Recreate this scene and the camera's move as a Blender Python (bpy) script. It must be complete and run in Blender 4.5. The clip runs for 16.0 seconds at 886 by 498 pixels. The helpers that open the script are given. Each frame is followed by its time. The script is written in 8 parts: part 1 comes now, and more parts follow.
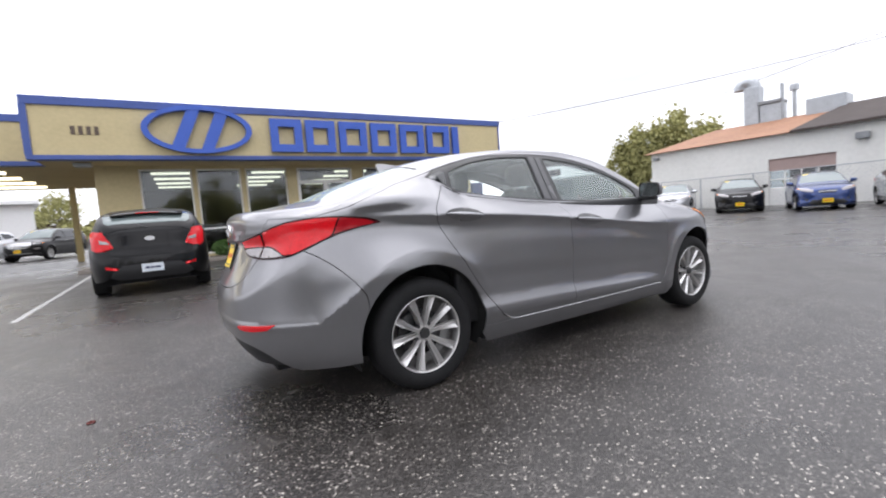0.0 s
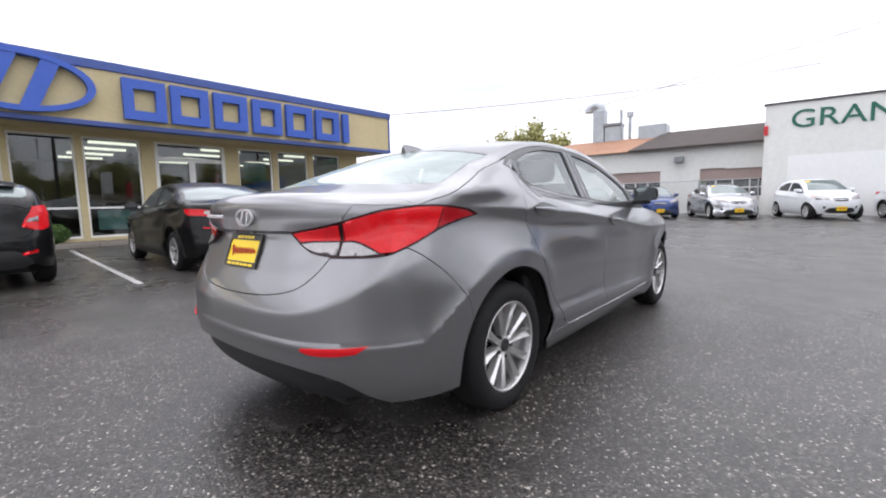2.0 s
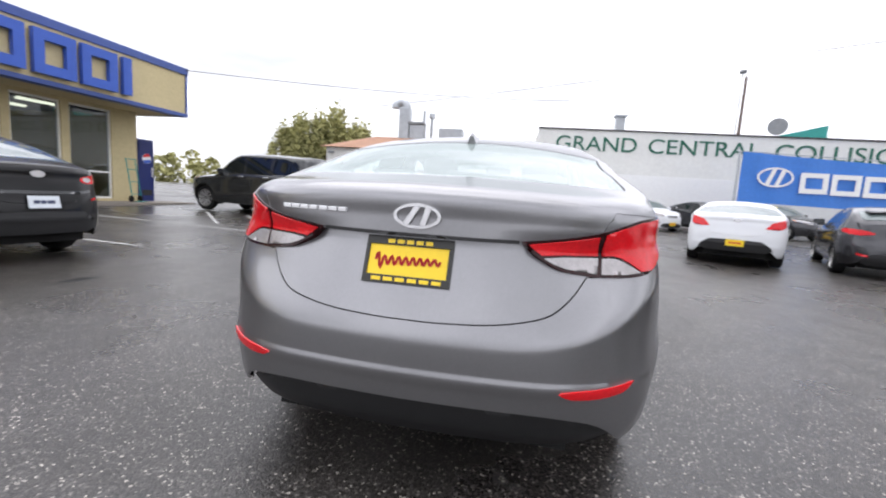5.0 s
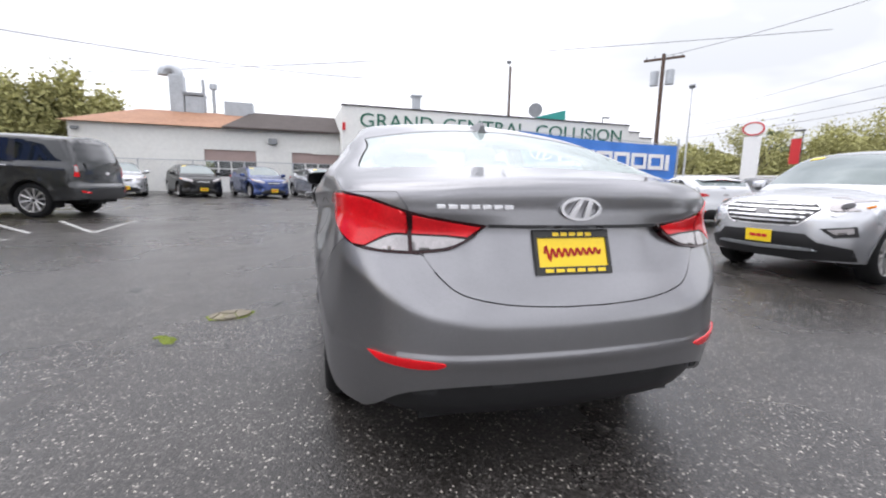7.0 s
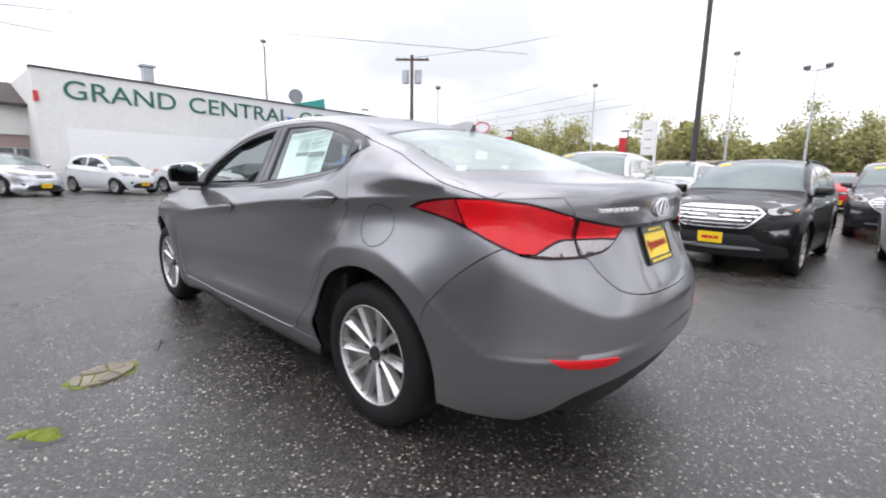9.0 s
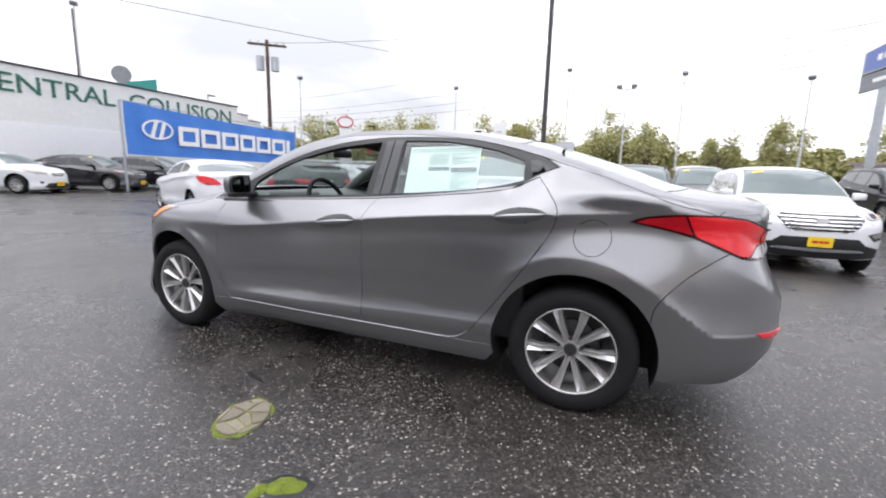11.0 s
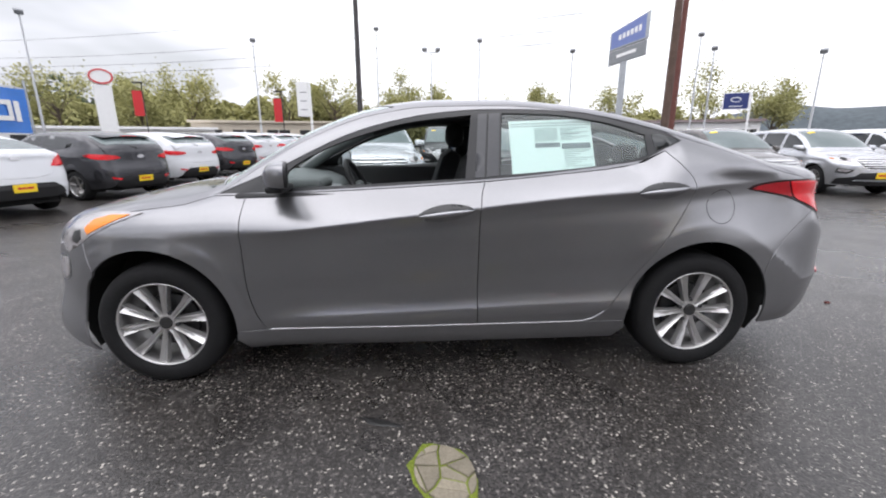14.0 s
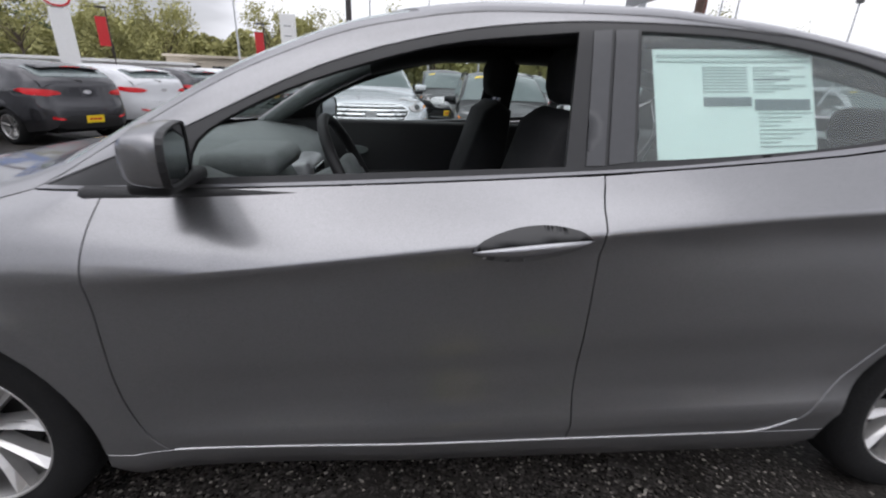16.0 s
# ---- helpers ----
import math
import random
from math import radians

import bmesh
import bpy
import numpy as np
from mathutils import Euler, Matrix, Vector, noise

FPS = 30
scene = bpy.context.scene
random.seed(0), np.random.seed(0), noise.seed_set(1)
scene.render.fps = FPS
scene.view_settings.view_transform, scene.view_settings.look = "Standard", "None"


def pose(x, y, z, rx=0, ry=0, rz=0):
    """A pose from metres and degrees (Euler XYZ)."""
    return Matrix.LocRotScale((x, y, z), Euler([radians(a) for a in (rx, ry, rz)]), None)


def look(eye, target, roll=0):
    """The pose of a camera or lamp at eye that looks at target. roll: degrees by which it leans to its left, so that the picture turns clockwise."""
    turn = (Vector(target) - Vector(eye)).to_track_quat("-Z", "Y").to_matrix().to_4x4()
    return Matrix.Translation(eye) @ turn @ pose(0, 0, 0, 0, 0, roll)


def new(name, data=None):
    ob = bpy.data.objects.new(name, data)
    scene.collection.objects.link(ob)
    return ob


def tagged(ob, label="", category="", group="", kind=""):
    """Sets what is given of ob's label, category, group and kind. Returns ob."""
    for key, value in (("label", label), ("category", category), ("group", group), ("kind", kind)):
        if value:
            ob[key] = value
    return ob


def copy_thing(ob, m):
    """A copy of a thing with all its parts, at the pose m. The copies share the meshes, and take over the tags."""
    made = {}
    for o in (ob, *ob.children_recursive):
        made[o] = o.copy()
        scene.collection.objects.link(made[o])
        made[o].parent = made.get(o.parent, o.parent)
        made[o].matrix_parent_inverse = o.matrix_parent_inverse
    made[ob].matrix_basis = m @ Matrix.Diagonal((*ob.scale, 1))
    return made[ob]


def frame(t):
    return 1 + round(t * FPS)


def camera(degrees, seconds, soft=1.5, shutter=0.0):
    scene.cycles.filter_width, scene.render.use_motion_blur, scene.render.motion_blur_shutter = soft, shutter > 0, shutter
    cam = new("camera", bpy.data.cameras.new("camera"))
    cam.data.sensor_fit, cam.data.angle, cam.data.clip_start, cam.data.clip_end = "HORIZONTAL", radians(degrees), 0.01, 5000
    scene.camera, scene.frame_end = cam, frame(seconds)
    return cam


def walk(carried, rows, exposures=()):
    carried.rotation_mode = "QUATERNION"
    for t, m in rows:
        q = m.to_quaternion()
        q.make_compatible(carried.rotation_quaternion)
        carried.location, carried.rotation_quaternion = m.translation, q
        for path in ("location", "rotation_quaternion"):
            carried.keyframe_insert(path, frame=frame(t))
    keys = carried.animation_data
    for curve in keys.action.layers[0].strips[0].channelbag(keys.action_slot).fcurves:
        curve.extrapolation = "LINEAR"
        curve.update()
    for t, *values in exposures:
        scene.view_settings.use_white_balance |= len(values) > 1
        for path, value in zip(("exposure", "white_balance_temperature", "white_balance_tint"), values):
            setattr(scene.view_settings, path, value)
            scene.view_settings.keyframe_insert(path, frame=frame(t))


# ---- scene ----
cam = camera(91.0, 16.0, 2.0, 0.35)
PATH = [
    (0, (-2.492, -2.897, 0.962), (-1.442, -1.202, 0.804), -4.2),
    (0.5, (-2.774, -2.728, 0.955), (-1.546, -1.162, 0.749), -3.6),
    (1, (-2.95, -2.46, 0.945), (-1.608, -0.992, 0.739), -2.9),
    (1.5, (-3.045, -2.169, 0.975), (-1.637, -0.767, 0.749), -3.2),
    (2, (-3.101, -1.888, 0.998), (-1.577, -0.61, 0.788), -1.2),
    (2.5, (-3.135, -1.638, 1.013), (-1.605, -0.372, 0.772), -0.6),
    (3, (-3.166, -1.415, 1.016), (-1.589, -0.215, 0.749), 0.4),
    (3.5, (-3.288, -1.195, 1.02), (-1.566, -0.215, 0.748), 0.1),
    (4, (-3.39, -0.923, 1.02), (-1.603, -0.071, 0.74), 1.6),
    (4.2, (-3.409, -0.802, 1.02), (-1.583, -0.032, 0.751), 2.3),
    (6.3, (-3.613, 0.392, 1.041), (-1.647, 0.146, 0.768), 1.1),
    (6.5, (-3.595, 0.526, 1.049), (-1.645, 0.183, 0.767), 0.3),
    (7, (-3.479, 0.824, 1.033), (-1.573, 0.304, 0.727), 1.2),
    (7.5, (-3.341, 1.09, 1.045), (-1.521, 0.31, 0.762), 2.1),
    (8, (-3.215, 1.405, 1.051), (-1.568, 0.335, 0.67), 0.2),
    (8.5, (-2.995, 1.64, 1.055), (-1.504, 0.35, 0.719), 0.6),
    (9, (-2.749, 1.892, 1.065), (-1.409, 0.446, 0.73), 1.0),
    (9.5, (-2.461, 2.173, 1.074), (-1.283, 0.604, 0.684), 0.5),
    (10, (-2.143, 2.391, 1.092), (-1.056, 0.753, 0.724), 0.8),
    (10.2, (-2.034, 2.479, 1.103), (-0.989, 0.808, 0.761), 1.4),
    (12.3, (-0.719, 3.299, 1.185), (-0.435, 1.359, 0.794), 0.4),
    (12.5, (-0.613, 3.296, 1.191), (-0.359, 1.351, 0.801), 0.6),
    (13, (-0.347, 3.178, 1.198), (-0.167, 1.234, 0.764), 1.3),
    (13.5, (-0.112, 3.051, 1.195), (-0.014, 1.1, 0.768), 0.3),
    (14, (0.085, 2.876, 1.199), (-0.03, 0.942, 0.703), -0.1),
    (14.5, (0.18, 2.609, 1.2), (0.018, 0.69, 0.659), 0.6),
    (15, (0.244, 2.344, 1.207), (0.193, 0.447, 0.574), 0.8),
    (15.5, (0.286, 2.035, 1.217), (0.031, 0.152, 0.595), 1.9),
    (16, (0.223, 1.757, 1.181), (0.061, -0.105, 0.471), 2.0),
]
walk(cam, [(t, look(eye, target, roll)) for t, eye, target, roll in PATH], ((0, 1.27), (3.5, 1.22), (6.5, 1.22), (10.0, 1.22), (12.5, 1.20), (14.0, 1.08), (15.0, 0.93), (16.0, 0.62)))

# ---------- sky and light ----------
def node_tree(block):
    block.use_nodes = True
    nt = block.node_tree
    nt.nodes.clear()
    return nt


def add(nt, kind, **values):
    n = nt.nodes.new(kind)
    for key, value in values.items():
        if key in n.inputs:
            n.inputs[key].default_value = value
    return n


world = bpy.data.worlds.new("overcast_sky")
scene.world = world
nt = node_tree(world)
sky = nt.nodes.new("ShaderNodeTexSky")
sky.sky_type, sky.sun_disc, sky.sun_elevation, sky.sun_rotation = "NISHITA", False, radians(70), radians(45)
tc = nt.nodes.new("ShaderNodeTexCoord")
mp = nt.nodes.new("ShaderNodeMapping")
mp.inputs["Scale"].default_value = (1.0, 1.0, 3.2)
mp.inputs["Location"].default_value = (0.35, 1.7, 0.2)
n1 = add(nt, "ShaderNodeTexNoise", Scale=1.7, Detail=4.0, Roughness=0.5, Distortion=0.3)
ramp = nt.nodes.new("ShaderNodeValToRGB")
ramp.color_ramp.elements[0].position, ramp.color_ramp.elements[0].color = 0.34, (0.42, 0.425, 0.45, 1)
ramp.color_ramp.elements[1].position, ramp.color_ramp.elements[1].color = 0.72, (1.02, 1.02, 1.07, 1)
for pos, c in ((0.45, 0.54), (0.56, 0.84)):
    el = ramp.color_ramp.elements.new(pos)
    el.color = (c, c, c * 1.08, 1)
mix = nt.nodes.new("ShaderNodeMix")
mix.data_type, mix.blend_type = "RGBA", "MIX"
mix.inputs[0].default_value = 0.93
scl = nt.nodes.new("ShaderNodeMix")
scl.data_type, scl.blend_type = "RGBA", "MULTIPLY"
scl.inputs[0].default_value = 1.0
scl.inputs[7].default_value = (0.10, 0.10, 0.10, 1)
bg = add(nt, "ShaderNodeBackground", Strength=1.16)
out = nt.nodes.new("ShaderNodeOutputWorld")
nt.links.new(tc.outputs["Generated"], mp.inputs[0])
nt.links.new(mp.outputs[0], n1.inputs["Vector"])
nt.links.new(n1.outputs["Fac"], ramp.inputs[0])
nt.links.new(sky.outputs[0], scl.inputs[6])
nt.links.new(scl.outputs[2], mix.inputs[6])
nt.links.new(ramp.outputs[0], mix.inputs[7])
sep = nt.nodes.new("ShaderNodeSeparateXYZ")
dome = nt.nodes.new("ShaderNodeMapRange")     # an overcast sky brightens from the horizon to the zenith
dome.inputs[1].default_value, dome.inputs[2].default_value = 0.0, 1.0
dome.inputs[3].default_value, dome.inputs[4].default_value = 0.66, 1.36
lit = nt.nodes.new("ShaderNodeMix")
lit.data_type, lit.blend_type = "RGBA", "MULTIPLY"
lit.inputs[0].default_value = 1.0
nt.links.new(tc.outputs["Generated"], sep.inputs[0])
nt.links.new(sep.outputs[2], dome.inputs[0])
nt.links.new(mix.outputs[2], lit.inputs[6])
nt.links.new(dome.outputs[0], lit.inputs[7])
nt.links.new(lit.outputs[2], bg.inputs[0])
nt.links.new(bg.outputs[0], out.inputs[0])

sun_data = bpy.data.lights.new("sun", "SUN")
sun_data.energy, sun_data.angle, sun_data.color = 0.5, radians(75), (1.0, 0.98, 0.97)
sun_ob = new("sun", sun_data)
sun_ob.matrix_world = look((0, 0, 30), (-2.5, -3.5, 10))
scene.view_settings.exposure = 1.0


# ---------- materials ----------
def srgb(r, g, b):
    f = lambda c: c / 12.92 if c <= 0.04045 else ((c + 0.055) / 1.055) ** 2.4
    return (f(r / 255), f(g / 255), f(b / 255), 1)


def mat(name, color, rough=0.5, metal=0.0, vary=0.12, scale=6.0, bump=0.0, bump_scale=60.0, coat=0.0, emit=0.0, alpha=1.0, trans=0.0, spec=0.5, random_tint=0.0):
    """A node material with colour variation at two scales and fine relief."""
    m = bpy.data.materials.new(name)
    nt = node_tree(m)
    b = nt.nodes.new("ShaderNodeBsdfPrincipled")
    o = nt.nodes.new("ShaderNodeOutputMaterial")
    nt.links.new(b.outputs[0], o.inputs[0])
    col = color if len(color) == 4 else (*color, 1)
    b.inputs["Base Color"].default_value = col
    b.inputs["Roughness"].default_value = rough
    b.inputs["Metallic"].default_value = metal
    b.inputs["Coat Weight"].default_value = coat
    b.inputs["Coat Roughness"].default_value = 0.04
    b.inputs["Transmission Weight"].default_value = trans
    b.inputs["Specular IOR Level"].default_value = spec
    if emit:
        b.inputs["Emission Color"].default_value = col
        b.inputs["Emission Strength"].default_value = emit
    if vary:
        t = nt.nodes.new("ShaderNodeTexCoord")
        na = add(nt, "ShaderNodeTexNoise", Scale=scale, Detail=5.0, Roughness=0.6)
        nb = add(nt, "ShaderNodeTexNoise", Scale=scale * 9, Detail=3.0)
        s = nt.nodes.new("ShaderNodeMath")
        s.operation = "ADD"
        r = nt.nodes.new("ShaderNodeMapRange")
        r.inputs[1].default_value, r.inputs[2].default_value = 0.6, 1.4
        r.inputs[3].default_value, r.inputs[4].default_value = 1 - vary, 1 + vary
        mx = nt.nodes.new("ShaderNodeMix")
        mx.data_type, mx.blend_type = "RGBA", "MULTIPLY"
        mx.inputs[0].default_value = 1.0
        mx.inputs[6].default_value = col
        for n in (na, nb):
            nt.links.new(t.outputs["Object"], n.inputs["Vector"])
        nt.links.new(na.outputs["Fac"], s.inputs[0])
        nt.links.new(nb.outputs["Fac"], s.inputs[1])
        nt.links.new(s.outputs[0], r.inputs[0])
        last = r.outputs[0]
        if random_tint:
            oi = nt.nodes.new("ShaderNodeObjectInfo")
            r2 = nt.nodes.new("ShaderNodeMapRange")
            r2.inputs[3].default_value, r2.inputs[4].default_value = 1 - random_tint, 1 + random_tint
            mu = nt.nodes.new("ShaderNodeMath")
            mu.operation = "MULTIPLY"
            nt.links.new(oi.outputs["Random"], r2.inputs[0])
            nt.links.new(r2.outputs[0], mu.inputs[0])
            nt.links.new(last, mu.inputs[1])
            last = mu.outputs[0]
        nt.links.new(last, mx.inputs[7])
        nt.links.new(mx.outputs[2], b.inputs["Base Color"])
        if bump:
            nc = add(nt, "ShaderNodeTexNoise", Scale=bump_scale, Detail=4.0)
            bp = add(nt, "ShaderNodeBump", Strength=bump, Distance=0.01)
            nt.links.new(t.outputs["Object"], nc.inputs["Vector"])
            nt.links.new(nc.outputs["Fac"], bp.inputs["Height"])
            nt.links.new(bp.outputs[0], b.inputs["Normal"])
    return m


def asphalt():
    """Damp, coarse asphalt: pale stone chips in dark binder, worn and wet patches."""
    m = bpy.data.materials.new("damp_asphalt")
    nt = node_tree(m)
    b = nt.nodes.new("ShaderNodeBsdfPrincipled")
    o = nt.nodes.new("ShaderNodeOutputMaterial")
    t = nt.nodes.new("ShaderNodeTexCoord")
    L = nt.links.new
    L(b.outputs[0], o.inputs[0])
    chips = add(nt, "ShaderNodeTexVoronoi", Scale=118.0, Randomness=1.0)
    tone = add(nt, "ShaderNodeTexVoronoi", Scale=118.0, Randomness=1.0)
    big = add(nt, "ShaderNodeTexNoise", Scale=0.35, Detail=6.0, Roughness=0.6)
    mid = add(nt, "ShaderNodeTexNoise", Scale=2.7, Detail=5.0, Roughness=0.65)
    fine = add(nt, "ShaderNodeTexNoise", Scale=160.0, Detail=3.0)
    for n in (chips, tone, big, mid, fine):
        L(t.outputs["Object"], n.inputs["Vector"])
    sep = nt.nodes.new("ShaderNodeSeparateColor")
    L(tone.outputs["Color"], sep.inputs[0])
    pick = nt.nodes.new("ShaderNodeValToRGB")
    e = pick.color_ramp.elements
    e[0].position, e[0].color = 0.0, (0.015, 0.0132, 0.0116, 1)
    e[1].position, e[1].color = 1.0, (0.42, 0.39, 0.345, 1)
    for pos, c in ((0.55, 0.033), (0.84, 0.058), (0.955, 0.105)):
        el = e.new(pos)
        el.color = (c, c * 0.91, c * 0.845, 1)
    L(sep.outputs[0], pick.inputs[0])
    shade = nt.nodes.new("ShaderNodeMapRange")
    shade.inputs[1].default_value, shade.inputs[2].default_value = 0.3, 0.7
    shade.inputs[3].default_value, shade.inputs[4].default_value = 0.72, 1.30
    L(mid.outputs["Fac"], shade.inputs[0])
    mul = nt.nodes.new("ShaderNodeMix")
    mul.data_type, mul.blend_type = "RGBA", "MULTIPLY"
    mul.inputs[0].default_value = 1.0
    L(pick.outputs[0], mul.inputs[6])
    L(shade.outputs[0], mul.inputs[7])
    L(mul.outputs[2], b.inputs["Base Color"])
    wet = nt.nodes.new("ShaderNodeMapRange")
    wet.inputs[1].default_value, wet.inputs[2].default_value = 0.35, 0.65
    wet.inputs[3].default_value, wet.inputs[4].default_value = 0.20, 0.42
    L(big.outputs["Fac"], wet.inputs[0])
    L(wet.outputs[0], b.inputs["Roughness"])
    hgt = nt.nodes.new("ShaderNodeMath")
    hgt.operation = "MULTIPLY_ADD"
    hgt.inputs[1].default_value = 0.6
    L(fine.outputs["Fac"], hgt.inputs[0])
    L(chips.outputs["Distance"], hgt.inputs[2])
    bp = add(nt, "ShaderNodeBump", Strength=0.34, Distance=0.005)
    bp.invert = True
    L(hgt.outputs[0], bp.inputs["Height"])
    L(bp.outputs[0], b.inputs["Normal"])
    b.inputs["Specular IOR Level"].default_value = 0.5
    return m


def car_paint(name, color, metal=0.0, flake=0.0, rough=0.26):
    m = bpy.data.materials.new(name)
    nt = node_tree(m)
    b = nt.nodes.new("ShaderNodeBsdfPrincipled")
    o = nt.nodes.new("ShaderNodeOutputMaterial")
    L = nt.links.new
    L(b.outputs[0], o.inputs[0])
    b.inputs["Metallic"].default_value = metal
    b.inputs["Roughness"].default_value = rough if metal else 0.4
    b.inputs["Specular IOR Level"].default_value = 0.5 if metal else 0.12
    b.inputs["Coat Weight"].default_value = 0.75 if metal else 0.5
    b.inputs["Coat Roughness"].default_value = 0.035
    b.inputs["Coat IOR"].default_value = 1.5 if metal else 1.45
    if metal:
        b.inputs["Specular Tint"].default_value = (0.62, 0.62, 0.63, 1)
    t = nt.nodes.new("ShaderNodeTexCoord")
    dust = add(nt, "ShaderNodeTexNoise", Scale=2.2, Detail=6.0, Roughness=0.6)
    grain = add(nt, "ShaderNodeTexVoronoi", Scale=900.0)
    for n in (dust, grain):
        L(t.outputs["Object"], n.inputs["Vector"])
    r = nt.nodes.new("ShaderNodeMapRange")
    r.inputs[3].default_value, r.inputs[4].default_value = 0.93, 1.07
    L(dust.outputs["Fac"], r.inputs[0])
    sp = nt.nodes.new("ShaderNodeSeparateColor")
    L(grain.outputs["Color"], sp.inputs[0])
    r2 = nt.nodes.new("ShaderNodeMapRange")
    r2.inputs[3].default_value, r2.inputs[4].default_value = 1 - flake, 1 + flake
    L(sp.outputs[0], r2.inputs[0])
    mm = nt.nodes.new("ShaderNodeMath")
    mm.operation = "MULTIPLY"
    L(r.outputs[0], mm.inputs[0])
    L(r2.outputs[0], mm.inputs[1])
    mx = nt.nodes.new("ShaderNodeMix")
    mx.data_type, mx.blend_type = "RGBA", "MULTIPLY"
    mx.inputs[0].default_value = 1.0
    mx.inputs[6].default_value = (*color, 1)
    L(mm.outputs[0], mx.inputs[7])
    L(mx.outputs[2], b.inputs["Base Color"])
    cr = nt.nodes.new("ShaderNodeMapRange")
    cr.inputs[3].default_value, cr.inputs[4].default_value = 0.02, 0.09
    L(dust.outputs["Fac"], cr.inputs[0])
    L(cr.outputs[0], b.inputs["Coat Roughness"])
    return m


def pane(name, tint, clear, ior=1.75, sky_veil=0.0):
    """Thin glass: a share of clear see-through and a mirror gloss that grows at grazing angles. An even diffuse layer
    can paint in haze and reflected sky.
    """
    m = bpy.data.materials.new(name)
    nt = node_tree(m)
    o = nt.nodes.new("ShaderNodeOutputMaterial")
    tr = nt.nodes.new("ShaderNodeBsdfTransparent")
    tr.inputs[0].default_value = (tint[0] * clear, tint[1] * clear, tint[2] * clear, 1)
    gl = nt.nodes.new("ShaderNodeBsdfGlossy")
    gl.inputs["Roughness"].default_value = 0.01
    lw = nt.nodes.new("ShaderNodeLayerWeight")
    lw.inputs[0].default_value = 0.5
    pw = nt.nodes.new("ShaderNodeMath")
    pw.operation = "POWER"
    pw.inputs[1].default_value = 4.0
    f0 = ((ior - 1) / (ior + 1)) ** 2
    fr = nt.nodes.new("ShaderNodeMath")
    fr.operation = "MULTIPLY_ADD"
    fr.inputs[1].default_value, fr.inputs[2].default_value = 1 - f0, f0
    nt.links.new(lw.outputs["Facing"], pw.inputs[0])
    nt.links.new(pw.outputs[0], fr.inputs[0])
    mx = nt.nodes.new("ShaderNodeMixShader")
    nt.links.new(fr.outputs[0], mx.inputs[0])
    nt.links.new(tr.outputs[0], mx.inputs[1])
    nt.links.new(gl.outputs[0], mx.inputs[2])
    last = mx
    if sky_veil:
        # pale diffuse colour stands in for sky haze reflected in the pane
        df = nt.nodes.new("ShaderNodeBsdfDiffuse")
        df.inputs[0].default_value = (0.74, 0.88, 0.85, 1)
        last = nt.nodes.new("ShaderNodeMixShader")
        last.inputs[0].default_value = sky_veil
        nt.links.new(mx.outputs[0], last.inputs[1])
        nt.links.new(df.outputs[0], last.inputs[2])
    nt.links.new(last.outputs[0], o.inputs[0])
    return m


ASPHALT = asphalt()
CREAM = mat("cream_stucco", (0.56, 0.47, 0.27), 0.85, vary=0.10, scale=1.2, bump=0.25, bump_scale=180)
BLUE = mat("blue_sign_paint", (0.035, 0.10, 0.46), 0.38, vary=0.10, scale=3)
BLUE_TRIM = mat("blue_trim_metal", (0.05, 0.09, 0.30), 0.5, vary=0.15, scale=2)
WHITE_WALL = mat("white_painted_block", (0.72, 0.72, 0.69), 0.8, vary=0.08, scale=0.6, bump=0.15, bump_scale=40)
GREEN_SIGN = mat("green_letter_paint", (0.012, 0.12, 0.075), 0.5)
ROOF_BROWN = mat("brown_shingle_roof", (0.060, 0.048, 0.044), 0.9, vary=0.25, scale=1.5, bump=0.3, bump_scale=25)
ROOF_RUST = mat("rusty_metal_roof", (0.30, 0.155, 0.09), 0.75, vary=0.3, scale=0.8)
PALE_POLE = mat("pale_painted_pole", (0.52, 0.53, 0.55), 0.6, 0.1, vary=0.15)
GALV = mat("galvanised_metal", (0.40, 0.42, 0.44), 0.45, 0.7, vary=0.2, scale=2)
STEEL = mat("grey_steel", (0.24, 0.25, 0.26), 0.5, 0.5, vary=0.2)
POLE_DARK = mat("dark_metal_pole", (0.055, 0.05, 0.05), 0.6, 0.2, vary=0.2)
POLE_WOOD = mat("weathered_pole_wood", (0.10, 0.065, 0.05), 0.9, vary=0.35, scale=3, bump=0.4, bump_scale=30)
CONCRETE = mat("worn_concrete", (0.22, 0.195, 0.17), 0.9, vary=0.2, scale=2, bump=0.3)
LINE = mat("worn_white_line", (0.33, 0.325, 0.315), 0.8, vary=0.35, scale=9)
ALU = mat("white_aluminium_frame", (0.78, 0.78, 0.76), 0.45, vary=0.06)
SHOP_GLASS = pane("shop_glass", (0.80, 0.86, 0.88), 0.75)
# one dark tone puts the dimness of the rooms into the colour
DARK_IN = mat("painted_room_dimness", (0.10, 0.095, 0.085), 0.8)
TUBE = mat("lit_fluorescent_tube", (1.0, 0.93, 0.72), 0.5, vary=0, emit=1.1)
BLACK = mat("matt_black_plastic", (0.012, 0.012, 0.013), 0.55, vary=0.2, scale=20)
RUBBER = mat("tyre_rubber", (0.010, 0.010, 0.0105), 0.8, spec=0.3, vary=0.3, scale=12, bump=0.25, bump_scale=120)
YELLOW = mat("yellow_plate_paint", (0.86, 0.60, 0.02), 0.45, vary=0.04)
WHITE = mat("white_paint", (0.80, 0.80, 0.79), 0.5, vary=0.05)
RED_PAINT = mat("red_paint", (0.55, 0.02, 0.025), 0.45, vary=0.1)
